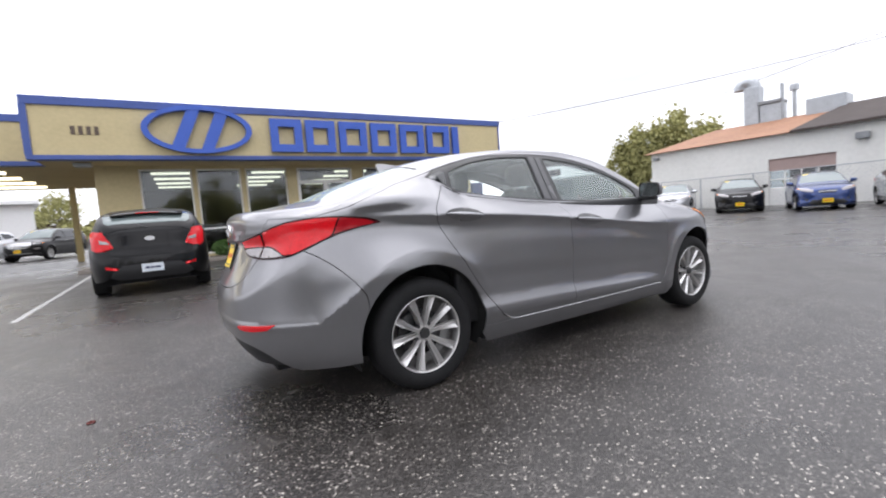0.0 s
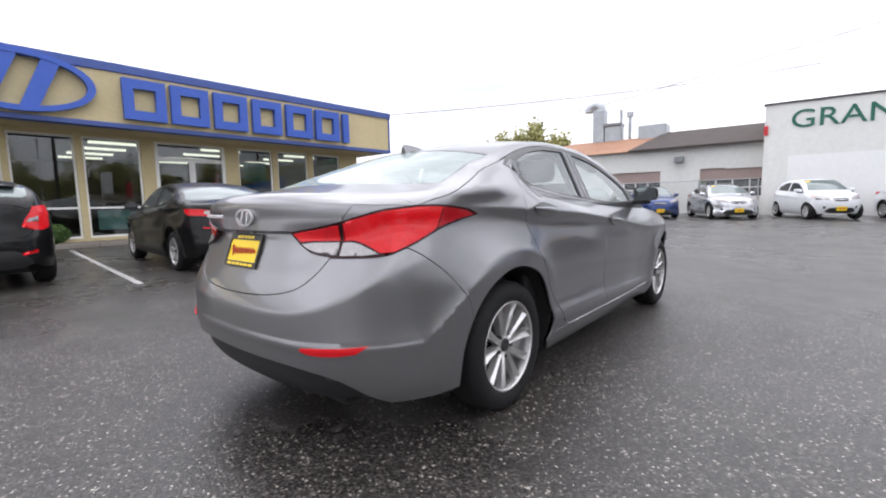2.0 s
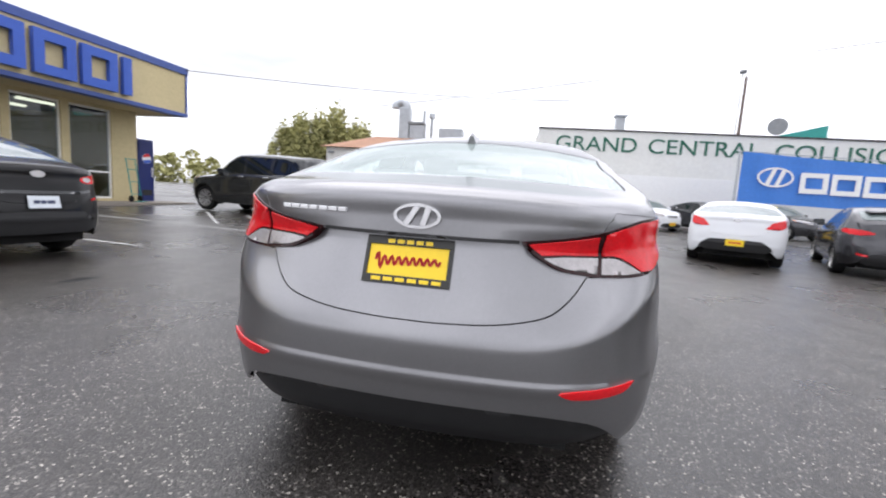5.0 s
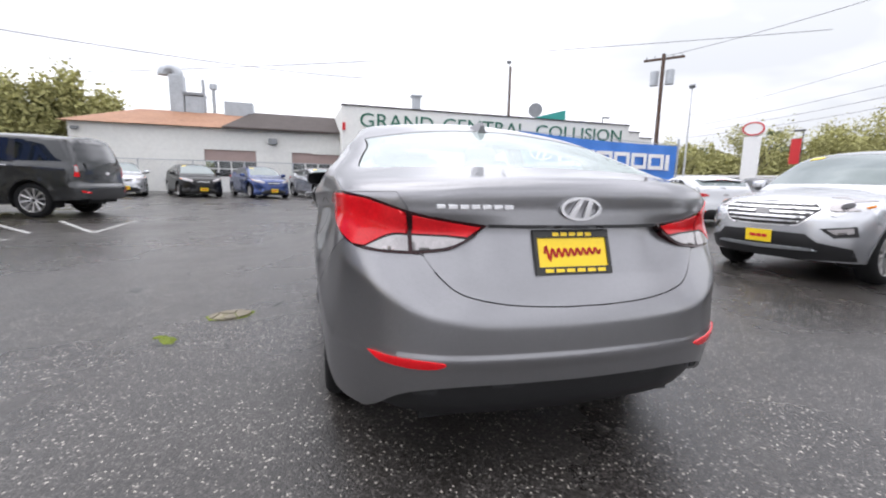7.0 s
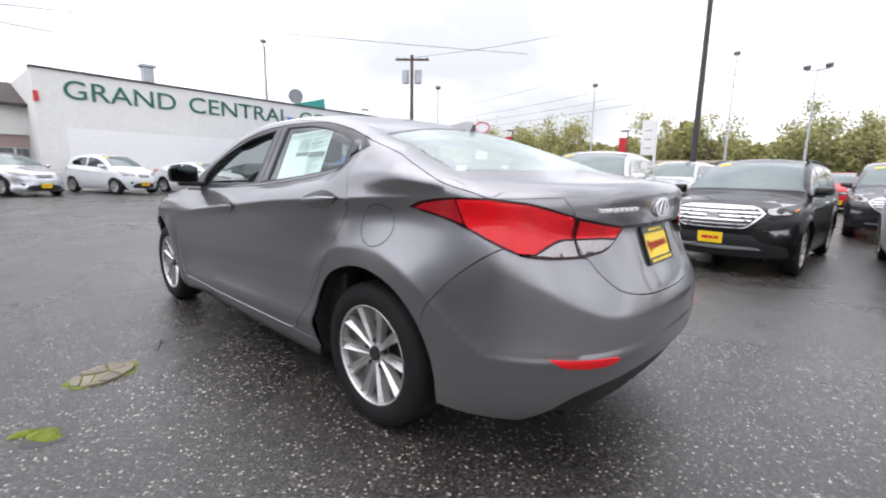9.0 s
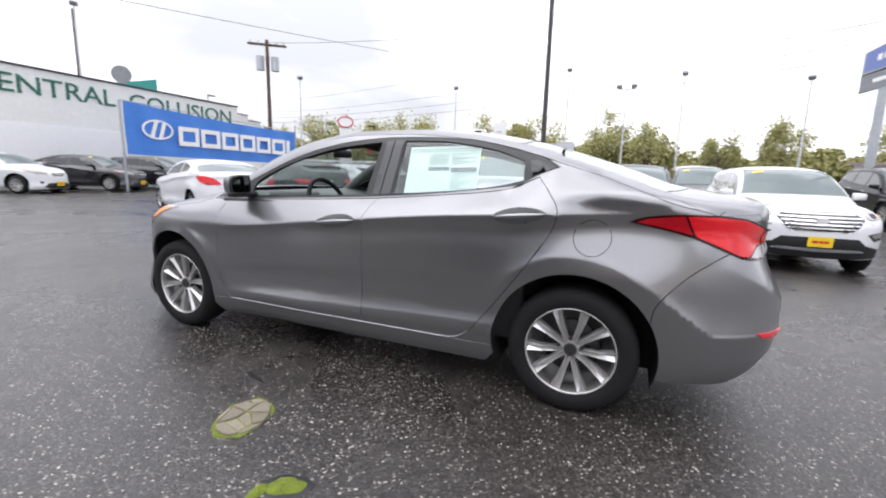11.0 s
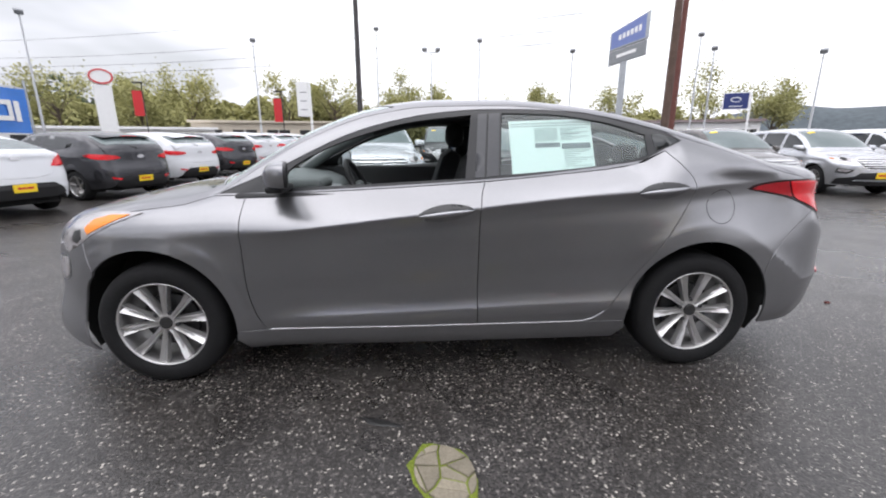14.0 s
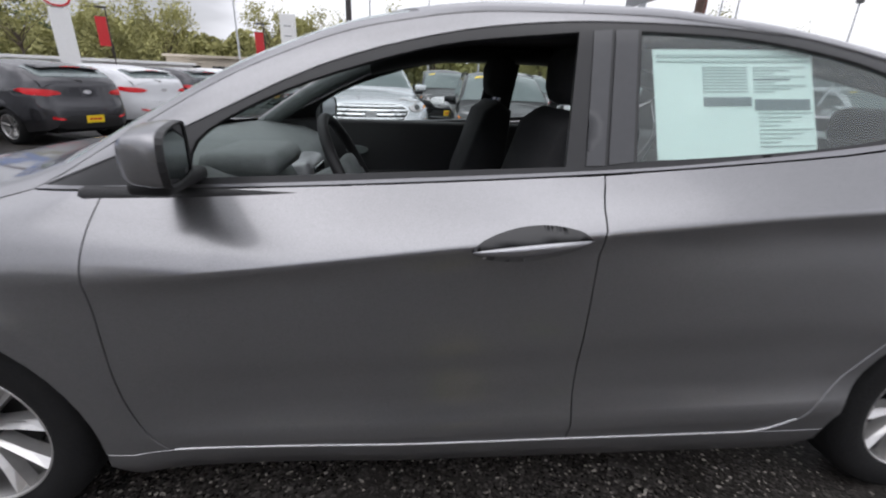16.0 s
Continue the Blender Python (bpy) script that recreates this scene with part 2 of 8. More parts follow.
BANNER = mat("blue_banner_vinyl", (0.045, 0.19, 0.60), 0.45, vary=0.12, scale=1.4, bump=0.2, bump_scale=3)
TEAL = mat("teal_enamel", (0.02, 0.27, 0.24), 0.4, vary=0.15)
NAVY = mat("navy_enamel", (0.018, 0.032, 0.15), 0.35, vary=0.1)
CHROME = mat("chrome", (0.86, 0.86, 0.87), 0.22, 0.62, vary=0.05)
BARK = mat("tree_bark", (0.11, 0.085, 0.065), 0.9, vary=0.3, bump=0.4)
LEAF = mat("spring_leaves", (0.34, 0.33, 0.135), 0.85, vary=0.3, scale=0.25)
LEAF_DARK = mat("dark_conifer_leaves", (0.10, 0.13, 0.07), 0.9, vary=0.4, scale=0.4)
SHRUB = mat("shrub_leaves", (0.07, 0.14, 0.03), 0.6, vary=0.4, scale=8)
HILL = mat("far_hill_woods", (0.075, 0.09, 0.10), 0.95, vary=0.35, scale=0.02)
MOSS = mat("bright_moss", (0.13, 0.165, 0.015), 0.9, vary=0.5, scale=20, bump=0.8, bump_scale=90)
STONE = mat("cracked_stone", (0.20, 0.175, 0.13), 0.85, vary=0.3, scale=14, bump=0.4, bump_scale=70, random_tint=0.2)


# ---------- helpers for building ----------
def mesh_of(name, verts, faces, material, smooth=False):
    me = bpy.data.meshes.new(name)
    me.from_pydata([tuple(v) for v in verts], [], [tuple(f) for f in faces])
    me.materials.append(material)
    if smooth:
        me.polygons.foreach_set("use_smooth", [True] * len(me.polygons))
    me.update()
    return me


def part(name, bm, material, parent=None, label="", smooth=False):
    """Links a bmesh as one mesh object, under a thing or a part."""
    me = bpy.data.meshes.new(name)
    bmesh.ops.recalc_face_normals(bm, faces=bm.faces)
    bm.to_mesh(me)
    bm.free()
    me.materials.append(material)
    if smooth:
        me.polygons.foreach_set("use_smooth", [True] * len(me.polygons))
    ob = new(name, me)
    if parent:
        ob.parent = parent
    if label:
        ob["label"] = label
    return ob


def empty(name, m, label, category, group="", kind=""):
    ob = new(name)
    ob.empty_display_size = 0.2
    ob.matrix_world = m
    return tagged(ob, label, category, group, kind)


def box(bm, x0, x1, y0, y1, z0, z1, bevel=0.0):
    r = bmesh.ops.create_cube(bm, size=1.0)
    vs = r["verts"]
    for v in vs:
        v.co = Vector((x0 + (v.co.x + 0.5) * (x1 - x0), y0 + (v.co.y + 0.5) * (y1 - y0), z0 + (v.co.z + 0.5) * (z1 - z0)))
    if bevel:
        es = list({e for v in vs for e in v.link_edges})
        bmesh.ops.bevel(bm, geom=es, offset=bevel, segments=2, affect="EDGES", profile=0.5)
    return bm


def B(*a, bevel=0.0):
    return box(bmesh.new(), *a, bevel=bevel)


def tube(bm, a, b, r0, r1=None, sides=12):
    a, b = Vector(a), Vector(b)
    r1 = r0 if r1 is None else r1
    d = b - a
    q = d.to_track_quat("Z", "Y").to_matrix().to_4x4()
    m = Matrix.Translation((a + b) / 2) @ q
    bmesh.ops.create_cone(bm, cap_ends=True, segments=sides, radius1=r0, radius2=r1, depth=d.length, matrix=m)
    return bm


def prism(bm, outline, depth, m, holes=()):
    """Extrudes a flat outline (x, z) by depth along y, with holes, at the pose m."""
    from mathutils import geometry
    loops = [list(outline)] + [list(h) for h in holes]
    tris = geometry.tessellate_polygon([[Vector((p[0], p[1], 0)) for p in lp] for lp in loops])
    flat = [p for lp in loops for p in lp]
    fr = [bm.verts.new(m @ Vector((p[0], 0, p[1]))) for p in flat]
    bk = [bm.verts.new(m @ Vector((p[0], depth, p[1]))) for p in flat]
    for t in tris:
        bm.faces.new([fr[i] for i in t])
        bm.faces.new([bk[i] for i in reversed(t)])
    base = 0
    for lp in loops:
        n = len(lp)
        for i in range(n):
            j = (i + 1) % n
            bm.faces.new((fr[base + i], fr[base + j], bk[base + j], bk[base + i]))
        base += n
    return bm


def ellipse(cx, cz, a, b, n=48, turn=0.0):
    c, s = math.cos(turn), math.sin(turn)
    return [(cx + a * math.cos(k) * c - b * math.sin(k) * s, cz + a * math.cos(k) * s + b * math.sin(k) * c) for k in (2 * math.pi * i / n for i in range(n))]


def ground_z(x, y):
    """The lot is level round the grey car, rises very gently towards both buildings and dips under the row of utility cars."""
    ease = lambda v: (lambda t: t * t * (3 - 2 * t))(min(1.0, max(0.0, v)))
    dip = 0.24 * ease((-y - 1.6) / 4.4) * (1 - ease((-y - 10) / 7)) * (1 - 0.7 * ease((x + 1.1) / 1.5))
    f = lambda v, hi: 0.0 if v <= 0 else (v * v / (2 * 3.0) if v < 3.0 else v - 1.5) if v < hi else hi - 1.5
    return 0.010 * f(x - 3.5, 26) + 0.009 * f(y - 3.0, 14) - dip


def flat_text(name, body, size, depth, m, material, parent=None, label="", stretch=1.0):
    cu = bpy.data.curves.new(name, "FONT")
    cu.body, cu.size, cu.extrude = body, size, depth / 2
    cu.align_x, cu.align_y = "LEFT", "BOTTOM_BASELINE"
    tmp = new("tmp_text", cu)
    me = bpy.data.meshes.new_from_object(tmp.evaluated_get(bpy.context.evaluated_depsgraph_get()))
    bpy.data.objects.remove(tmp)
    me.name = name
    me.materials.clear()
    me.materials.append(material)
    xs = [v.co.x for v in me.vertices]
    lo, hi = min(xs), max(xs)
    k = stretch / (hi - lo)
    for v in me.vertices:
        v.co.x = (v.co.x - lo) * k
    me.transform(m @ pose(0, 0, 0, 90, 0, 0))
    ob = new(name, me)
    if parent:
        ob.parent = parent
    if label:
        ob["label"] = label
    return ob


# ---------- ground ----------
def build_ground():
    xs = sorted({*[round(-60 + 2.0 * i, 2) for i in range(61)], *[-17 + 0.5 * i for i in range(41)], -2500, -900, -300, -120, 120, 300, 900, 2500})
    verts = [(x, y, ground_z(x, y)) for x in xs for y in xs]
    n = len(xs)
    faces = [(i * n + j, (i + 1) * n + j, (i + 1) * n + j + 1, i * n + j + 1) for i in range(n - 1) for j in range(n - 1)]
    ob = new("ground", mesh_of("ground", verts, faces, ASPHALT, True))
    tagged(ob, "damp dark grey asphalt parking lot with pale stone chips", "asphalt ground", kind="structure")


build_ground()


def strip(name, pts, width, material, label, category="road marking", lift=0.004, kind="structure"):
    """A thin painted strip that follows the ground through the given points."""
    verts, faces = [], []
    pts = [Vector((*p, 0)) for p in pts]
    fine = []
    for a, b in zip(pts, pts[1:]):
        n = max(2, int((b - a).length / 0.4))
        fine += [a.lerp(b, i / n) for i in range(n)]
    fine.append(pts[-1])
    for i, p in enumerate(fine):
        d = (fine[min(i + 1, len(fine) - 1)] - fine[max(i - 1, 0)]).normalized()
        s = Vector((-d.y, d.x, 0)) * width / 2
        for q, w in ((p + s, random.uniform(-0.006, 0.006)), (p - s, random.uniform(-0.006, 0.006))):
            q = q + s.normalized() * w
            verts.append((q.x, q.y, ground_z(q.x, q.y) + lift))
    faces = [(2 * i, 2 * i + 1, 2 * i + 3, 2 * i + 2) for i in range(len(fine) - 1)]
    return tagged(new(name, mesh_of(name, verts, faces, material)), label, category, kind=kind)


for pts in (((-4.27, 4.5), (-4.29, 11.4)), ((-1.3, 4.9), (-0.9, 11.4)), ((1.75, 5.2), (1.95, 11.4)), ((4.6, 5.5), (4.75, 11.4)),
            ((7.95, 9.35), (5.39, 6.9)), ((7.78, 7.83), (5.45, 5.68)), ((7.48, 6.22), (5.49, 4.78)), ((5.49, 4.78), (7.6, 4.88))):
    strip("parking_line", pts, 0.085, LINE, "worn white painted parking line on asphalt")


# ---------- dealership building ----------
AB = -1.4
MB = pose(-5.31, 11.90, 0.0, 0, 0, AB)     # x along the fascia, y into the building


def word_block(kind, w, h, t=0.23):
    """Outline and hole of one broad sign block, w wide and h high: an open frame, or a plain bar."""
    k = t * h
    if kind == "frame":
        return [(0, 0), (w, 0), (w, h), (0, h)], ([(k, k), (k, h - k), (w - k, h - k), (w - k, k)],)
    return [(0, 0), (w, 0), (w, h), (0, h)], ()


SIGN_BLOCKS = (("frame", 5.79, 6.76), ("frame", 6.88, 7.85), ("frame", 8.0, 8.97), ("frame", 9.14, 10.1), ("frame", 10.27, 11.24), ("frame", 11.38, 12.35), ("bar", 12.52, 12.78))


def oval_badge(parent, cx, cz, a, b, depth, m, material, names=("oval_ring", "slanted_bar")):
    """An oval ring with two slanted bars."""
    bm = prism(bmesh.new(), ellipse(cx, cz, a, b), depth, m, (ellipse(cx, cz, a * .885, b * .82),))
    part(names[0], bm, material, parent)
    for pts in ([(-.62, -.78), (-.34, -.80), (.06, .86), (-.22, .84)], [(.0, -.86), (.28, -.82), (.66, .74), (.38, .80)]):
        pts = [(cx + x * a * .86, cz + y * b) for x, y in pts]
        part(names[1], prism(bmesh.new(), pts, depth * .8, m @ pose(0, depth * .1, 0)), material, parent)


def build_dealership():
    root = empty("dealership_building", MB, "low cream stucco car dealership with blue trimmed fascia and shop windows", "building")
    P = lambda name, bm, m, label="", par=None: part(name, bm, m, par or root, label)
    # fascia: a boxed parapet over the pavement, stepped back roof behind
    P("fascia", B(0, 14.9, 0, 0.35, 3.14, 4.62), CREAM, "cream stucco fascia panel")
    P("fascia_end", B(14.55, 14.9, 0.352, 2.6, 3.14, 4.62), CREAM)
    P("top_trim", B(-0.04, 14.94, -0.05, 0.4, 4.46, 4.68, bevel=0.01), BLUE_TRIM, "blue metal parapet cap")
    P("bottom_trim", B(-0.04, 14.94, -0.04, 0.3, 3.08, 3.20, bevel=0.01), BLUE_TRIM, "blue metal lower trim")
    P("corner_trim", B(-0.05, 0.10, -0.045, 0.36, 3.2, 4.47), BLUE_TRIM)
    P("end_trim", B(14.86, 14.95, -0.03, 2.6, 3.09, 3.2), BLUE_TRIM)
    P("end_trim", B(14.86, 14.95, -0.05, 2.6, 4.47, 4.68), BLUE_TRIM)
    P("corner_trim", B(14.86, 14.925, -0.035, 0.03, 3.2, 4.47), BLUE_TRIM)
    P("soffit", B(0.05, 14.85, 0.3, 2.7, 3.10, 3.16), CREAM, "cream painted soffit")
    P("roof", B(0.1, 14.8, 0.3, 11.0, 4.2, 4.4), STEEL)
    # the wall with its openings
    wy, wt = 1.42, 0.22
    opens = [(2.15, 3.55, 0.24), (3.68, 4.98, 0.24), (5.13, 6.47, 0.24), (6.82, 8.86, 0.18), (9.3, 10.52, 0.24), (10.72, 11.95, 0.24), (12.17, 13.43, 0.24)]
    head = 3.0
    x = 1.08
    for o0, o1, z0 in opens + [(14.3, 14.3, 0)]:
        if o0 > x + 0.01:
            P("wall", B(x, o0, wy, wy + wt, 0.05, head), CREAM, "cream stucco wall")
        if o1 > o0:
            P("wall", B(o0, o1, wy, wy + wt, 0.05, z0), CREAM)
        x = o1
    P("wall", B(1.08, 14.3, wy, wy + wt, head, 3.14), CREAM)
    P("side_wall", B(1.08, 1.3, wy + wt, 10.8, 0.05, 4.2), CREAM)
    P("side_wall", B(14.08, 14.3, wy + wt, 10.8, 0.05, 4.2), CREAM)
    # inner faces share the dark tone, so the room's dimness is painted on
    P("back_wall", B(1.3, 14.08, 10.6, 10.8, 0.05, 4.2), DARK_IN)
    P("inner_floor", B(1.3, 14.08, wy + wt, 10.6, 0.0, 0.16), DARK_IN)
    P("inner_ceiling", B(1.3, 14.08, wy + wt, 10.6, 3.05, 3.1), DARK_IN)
    for i in range(4):
        for j in range(4):
            P("ceiling_tube", B(2.4 + 3.1 * i, 3.7 + 3.1 * i, 2.6 + 1.7 * j, 2.75 + 1.7 * j, 2.97, 3.04), TUBE, "lit fluorescent tube")
    for i, (o0, o1, z0) in enumerate(opens):
        w = P("entrance_door" if i == 3 else "shop_window", B(o0, o1, wy + 0.06, wy + 0.14, head - 0.06, head), ALU)
        f = lambda *a: part("frame_bar", B(*a), ALU, w)
        e, out_y = (0.10, 0.02) if i == 3 else (0.05, 0.06)
        f(o0, o0 + e, wy + out_y, wy + 0.14, z0, head - 0.06)
        f(o1 - e, o1, wy + out_y, wy + 0.14, z0, head - 0.06)
        f(o0 + e, o1 - e, wy + out_y, wy + 0.14, z0, z0 + 0.06)
        if i == 3:
            m = (o0 + o1) / 2
            f(o0 + e, o1 - e, wy + 0.02, wy + 0.15, 2.44, 2.56)
            f(m - 0.085, m + 0.085, wy + 0.025, wy + 0.15, z0 + 0.06, 2.44)
            part("door_pull", tube(bmesh.new(), (m - 0.13, wy + 0.02, 1.0), (m - 0.13, wy + 0.02, 1.35), 0.014), CHROME, w)
            part("door_pull", tube(bmesh.new(), (m + 0.13, wy + 0.02, 1.0), (m + 0.13, wy + 0.02, 1.35), 0.014), CHROME, w)
        else:
            f(o0 + 0.05, o1 - 0.05, wy + 0.06, wy + 0.14, 1.04, 1.09)
        g = part("pane", B(o0 + 0.04, o1 - 0.04, wy + 0.095, wy + 0.103, z0 + 0.05, head - 0.05), SHOP_GLASS, w)
        g.visible_shadow = False
    # window posters, seen as plain shapes
    P("window_poster", B(9.5, 10.3, wy + 0.108, wy + 0.114, 1.9, 2.55), TEAL, "teal window lettering shown as a panel")
    P("window_poster", B(5.35, 6.3, wy + 0.108, wy + 0.114, 0.45, 1.0), mat("pale_green_card", (0.35, 0.55, 0.47), 0.7), "pale green board behind the glass")
    # the blue sign over the windows
    for kind, s0, s1 in SIGN_BLOCKS:
        o, h = word_block(kind, s1 - s0, 1.03)
        b = P("sign_block", prism(bmesh.new(), o, 0.13, pose(s0, -0.17, 3.31), h), BLUE, "raised blue sign block")
    oval_badge(root, 3.84, 3.92, 1.41, 0.68, 0.16, pose(0, -0.2, 0), BLUE)
    for i in range(4):
        P("number_bar", B(0.90 + 0.165 * i, 0.99 + 0.165 * i, -0.022, 0.0, 3.73, 3.95), mat("dark_bronze", (0.10, 0.07, 0.05), 0.5) if i == 0 else bpy.data.materials["dark_bronze"], "dark raised bar")
    # drive-through canopy that goes on beside the shop
    P("canopy_fascia", B(-9.0, -0.06, 1.7, 1.95, 3.22, 4.5), CREAM)
    P("canopy_trim", B(-9.0, -0.06, 1.66, 2.0, 4.36, 4.56), BLUE_TRIM)
    P("canopy_trim", B(-9.0, -0.06, 1.67, 1.98, 3.16, 3.28), BLUE_TRIM)
    P("canopy_ceiling", B(-9.0, 1.07, 1.95, 9.0, 3.16, 3.24), CREAM)
    P("canopy_roof", B(-9.0, 0.1, 1.95, 9.0, 4.3, 4.4), STEEL)
    for j in range(4):
        P("canopy_tube", B(-7.5, -1.2, 2.9 + 1.5 * j, 3.05 + 1.5 * j, 3.08, 3.15), TUBE, "lit fluorescent tube")
    for x in (-8.6, -0.6):
        P("canopy_post", B(x - 0.1, x + 0.1, 8.2, 8.4, 0.0, 3.16), CREAM)
    # a small floodlight under the soffit
    P("soffit_lamp", B(0.75, 1.15, 0.6, 0.85, 2.98, 3.09, bevel=0.02), GALV, "small grey soffit lamp")


build_dealership()


def build_pavement():
    ob = empty("pavement", MB, "raised concrete walk with kerb along the shop front", "pavement", kind="structure")
    for i in range(10):
        part("kerb_stone", B(0.6 + 1.5 * i, 2.09 + 1.5 * i, 0.28, 0.44, -0.1, 0.17, bevel=0.02), CONCRETE, ob)
        part("slab", B(0.6 + 1.5 * i, 2.09 + 1.5 * i, 0.445, 1.42, -0.1, 0.16, bevel=0.008), CONCRETE, ob)


build_pavement()

# ---------- white body shop and the low building beside it ----------
AG = 3.2
MG = pose(21.54, -0.2, 0.15, 0, 0, -90 + AG)     # x along the wall (towards -y), y into the building


def build_body_shop():
    root = empty("body_shop_building", MG, "tall white painted block building with green lettering along its parapet", "building")
    P = lambda name, bm, m, label="", par=None: part(name, bm, m, par or root, label)
    # local y runs into the building when x runs along -y of the world
    P("front_wall", B(0, 19.0, 0, 0.3, -0.2, 4.85), WHITE_WALL, "white painted wall")
    P("front_wall", B(19.0, 19.9, 0, 0.3, -0.2, 4.45), WHITE_WALL)
    P("front_wall", B(19.9, 21.0, 0, 0.3, -0.2, 4.1), WHITE_WALL)
    P("smooth_panel", B(0.9, 11.5, -0.03, 0.0, -0.2, 2.6), WHITE, "smooth lower render")
    P("side_wall", B(0, 0.3, 0.3, 14, -0.2, 4.85), WHITE_WALL)
    P("side_wall", B(20.7, 21.0, 0.3, 14, -0.2, 4.1), WHITE_WALL)
    P("roof", B(0.3, 20.7, 0.3, 14, 3.8, 4.0), STEEL)
    P("parapet_cap", B(-0.05, 19.02, -0.06, 0.36, 4.85, 4.93), POLE_DARK)
    P("parapet_cap", B(19.03, 19.95, -0.05, 0.36, 4.45, 4.51), POLE_DARK)
    P("parapet_cap", B(19.96, 21.05, -0.05, 0.36, 4.1, 4.16), POLE_DARK)
    for word, s0, s1 in (("GRAND", 0.95, 5.15), ("CENTRAL", 5.75, 11.2), ("COLLISION", 11.9, 18.4)):
        flat_text("wall_lettering", word, 1.08, 0.04, pose(s0, -0.02, 3.78), GREEN_SIGN, root, "green painted letters", s1 - s0)
    P("roof_vent", B(4.2, 4.65, 1.0, 1.45, 4.0, 5.8), GALV, "square galvanised roof vent")
    P("roof_vent", B(4.1, 4.75, 0.9, 1.55, 5.8, 5.9), GALV)
    bm = bmesh.new()
    prism(bm, [(12.9, 4.0), (16.6, 4.0), (16.6, 6.3), (12.9, 5.3)], 3.0, pose(0, 4.0, 0))
    P("green_roof_housing", bm, TEAL, "green sheet metal roof housing")
    P("roof_flood", B(17.2, 17.7, 0.4, 0.6, 5.3, 5.4, bevel=0.02), STEEL)
    P("roof_flood_arm", tube(bmesh.new(), (17.2, 0.5, 4.9), (17.2, 0.5, 5.35), 0.03), STEEL)
    P("dish", tube(bmesh.new(), (12.4, 1.1, 5.6), (12.5, 1.25, 5.6), 0.45, 0.3, 20), STEEL)
    P("dish_mast", tube(bmesh.new(), (12.5, 1.2, 4.0), (12.5, 1.2, 5.6), 0.03), STEEL)
    P("alarm_box", B(-0.02, 0.14, -0.09, 0.0, 3.55, 3.95), RED_PAINT, "small red alarm box")


build_body_shop()


def build_low_shop():
    m = pose(23.6, -0.1, 0.15, 0, 0, -90 + AG) @ pose(0, 0, 0)
    root = empty("low_workshop_building", m, "low white workshop with brown shingle roof, roller doors and roof ducts", "building")
    P = lambda name, bm, mt, label="", par=None: part(name, bm, mt, par or root, label)
    P("wall", B(-1.6, 0.2, 0, 0.3, 2.3, 3.5), WHITE_WALL)
    P("wall", B(-13.2, -7.2, 0, 0.3, -0.2, 3.5), WHITE_WALL, "white painted wall")
    P("wall", B(-4.6, -2.7, 0, 0.3, -0.2, 3.5), WHITE_WALL)
    P("wall", B(-7.2, -4.6, 0, 0.3, 2.35, 3.5), WHITE_WALL)
    P("wall", B(-2.7, -1.6, 0, 0.3, 2.35, 3.5), WHITE_WALL)
    P("end_wall", B(-13.2, -12.9, 0.3, 9, -0.2, 3.5), WHITE_WALL)
    for a, b in ((-7.2, -4.6), (-2.7, 0.2)):
        d = P("roller_door", B(a, b, 0.12, 0.18, -0.2, 0.9), ALU, "pale sectional roller door with a row of windows")
        part("door_rail", B(a, b, 0.1, 0.18, 1.75, 2.35), mat("dusty_pink_door", (0.36, 0.27, 0.25), 0.7), d)
        n = max(2, round((b - a) / 0.65))
        for i in range(n):
            w = (b - a) / n
            for z0, z1 in ((0.93, 1.30), (1.36, 1.72)):
                part("pane", B(a + w * i + 0.04, a + w * (i + 1) - 0.04, 0.14, 0.15, z0, z1), SHOP_GLASS, d)
            part("door_bar", B(a + w * i - 0.03, a + w * i + 0.03, 0.11, 0.17, 0.9, 1.75), ALU, d)
        part("door_bar", B(a, b, 0.105, 0.172, 1.30, 1.36), ALU, d)
        # a dark sheet added in place of the dim room behind the door
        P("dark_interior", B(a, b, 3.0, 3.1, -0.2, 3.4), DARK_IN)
    # roofs: brown slope, rusty slope
    bm = bmesh.new()
    vs = [bm.verts.new(v) for v in ((-6.2, -0.4, 3.45), (0.3, -0.4, 3.45), (0.3, 3.4, 4.75), (-5.0, 3.4, 4.75), (-6.2, -0.4, 3.57), (0.3, -0.4, 3.57), (0.3, 3.4, 4.87), (-5.0, 3.4, 4.87))]
    for f in ((0, 1, 2, 3), (4, 5, 6, 7), (0, 1, 5, 4), (1, 2, 6, 5), (2, 3, 7, 6), (3, 0, 4, 7)):
        bm.faces.new([vs[i] for i in f])
    P("shingle_roof", bm, ROOF_BROWN, "brown shingle roof slope")
    bm = bmesh.new()
    vs = [bm.verts.new(v) for v in ((-13.5, -0.35, 3.5), (-6.15, -0.35, 3.5), (-5.1, 3.4, 4.7), (-11.0, 3.4, 4.7), (-11.0, 9, 3.6), (-5.1, 9, 3.6), (-13.5, 9.3, 3.5))]
    for f in ((0, 1, 2, 3), (3, 2, 5, 4), (0, 3, 4, 6)):
        bm.faces.new([vs[i] for i in f])
    P("rusty_roof", bm, ROOF_RUST, "rusty orange metal roof")
    # ducts on the roof
    y, k = 3.2, 2.1
    P("exhaust_duct", B(k - 11.5, k - 10.75, y, y + 0.8, 4.2, 6.75, bevel=0.05), GALV, "tall galvanised exhaust duct")
    rings = []
    bm = bmesh.new()
    for i in range(9):
        a = math.pi * i / 8
        c = Vector((k - 11.45 + 0.35 * math.cos(a), y + 0.4, 6.72 + 0.35 * math.sin(a)))
        u = Vector((math.cos(a), 0, math.sin(a)))
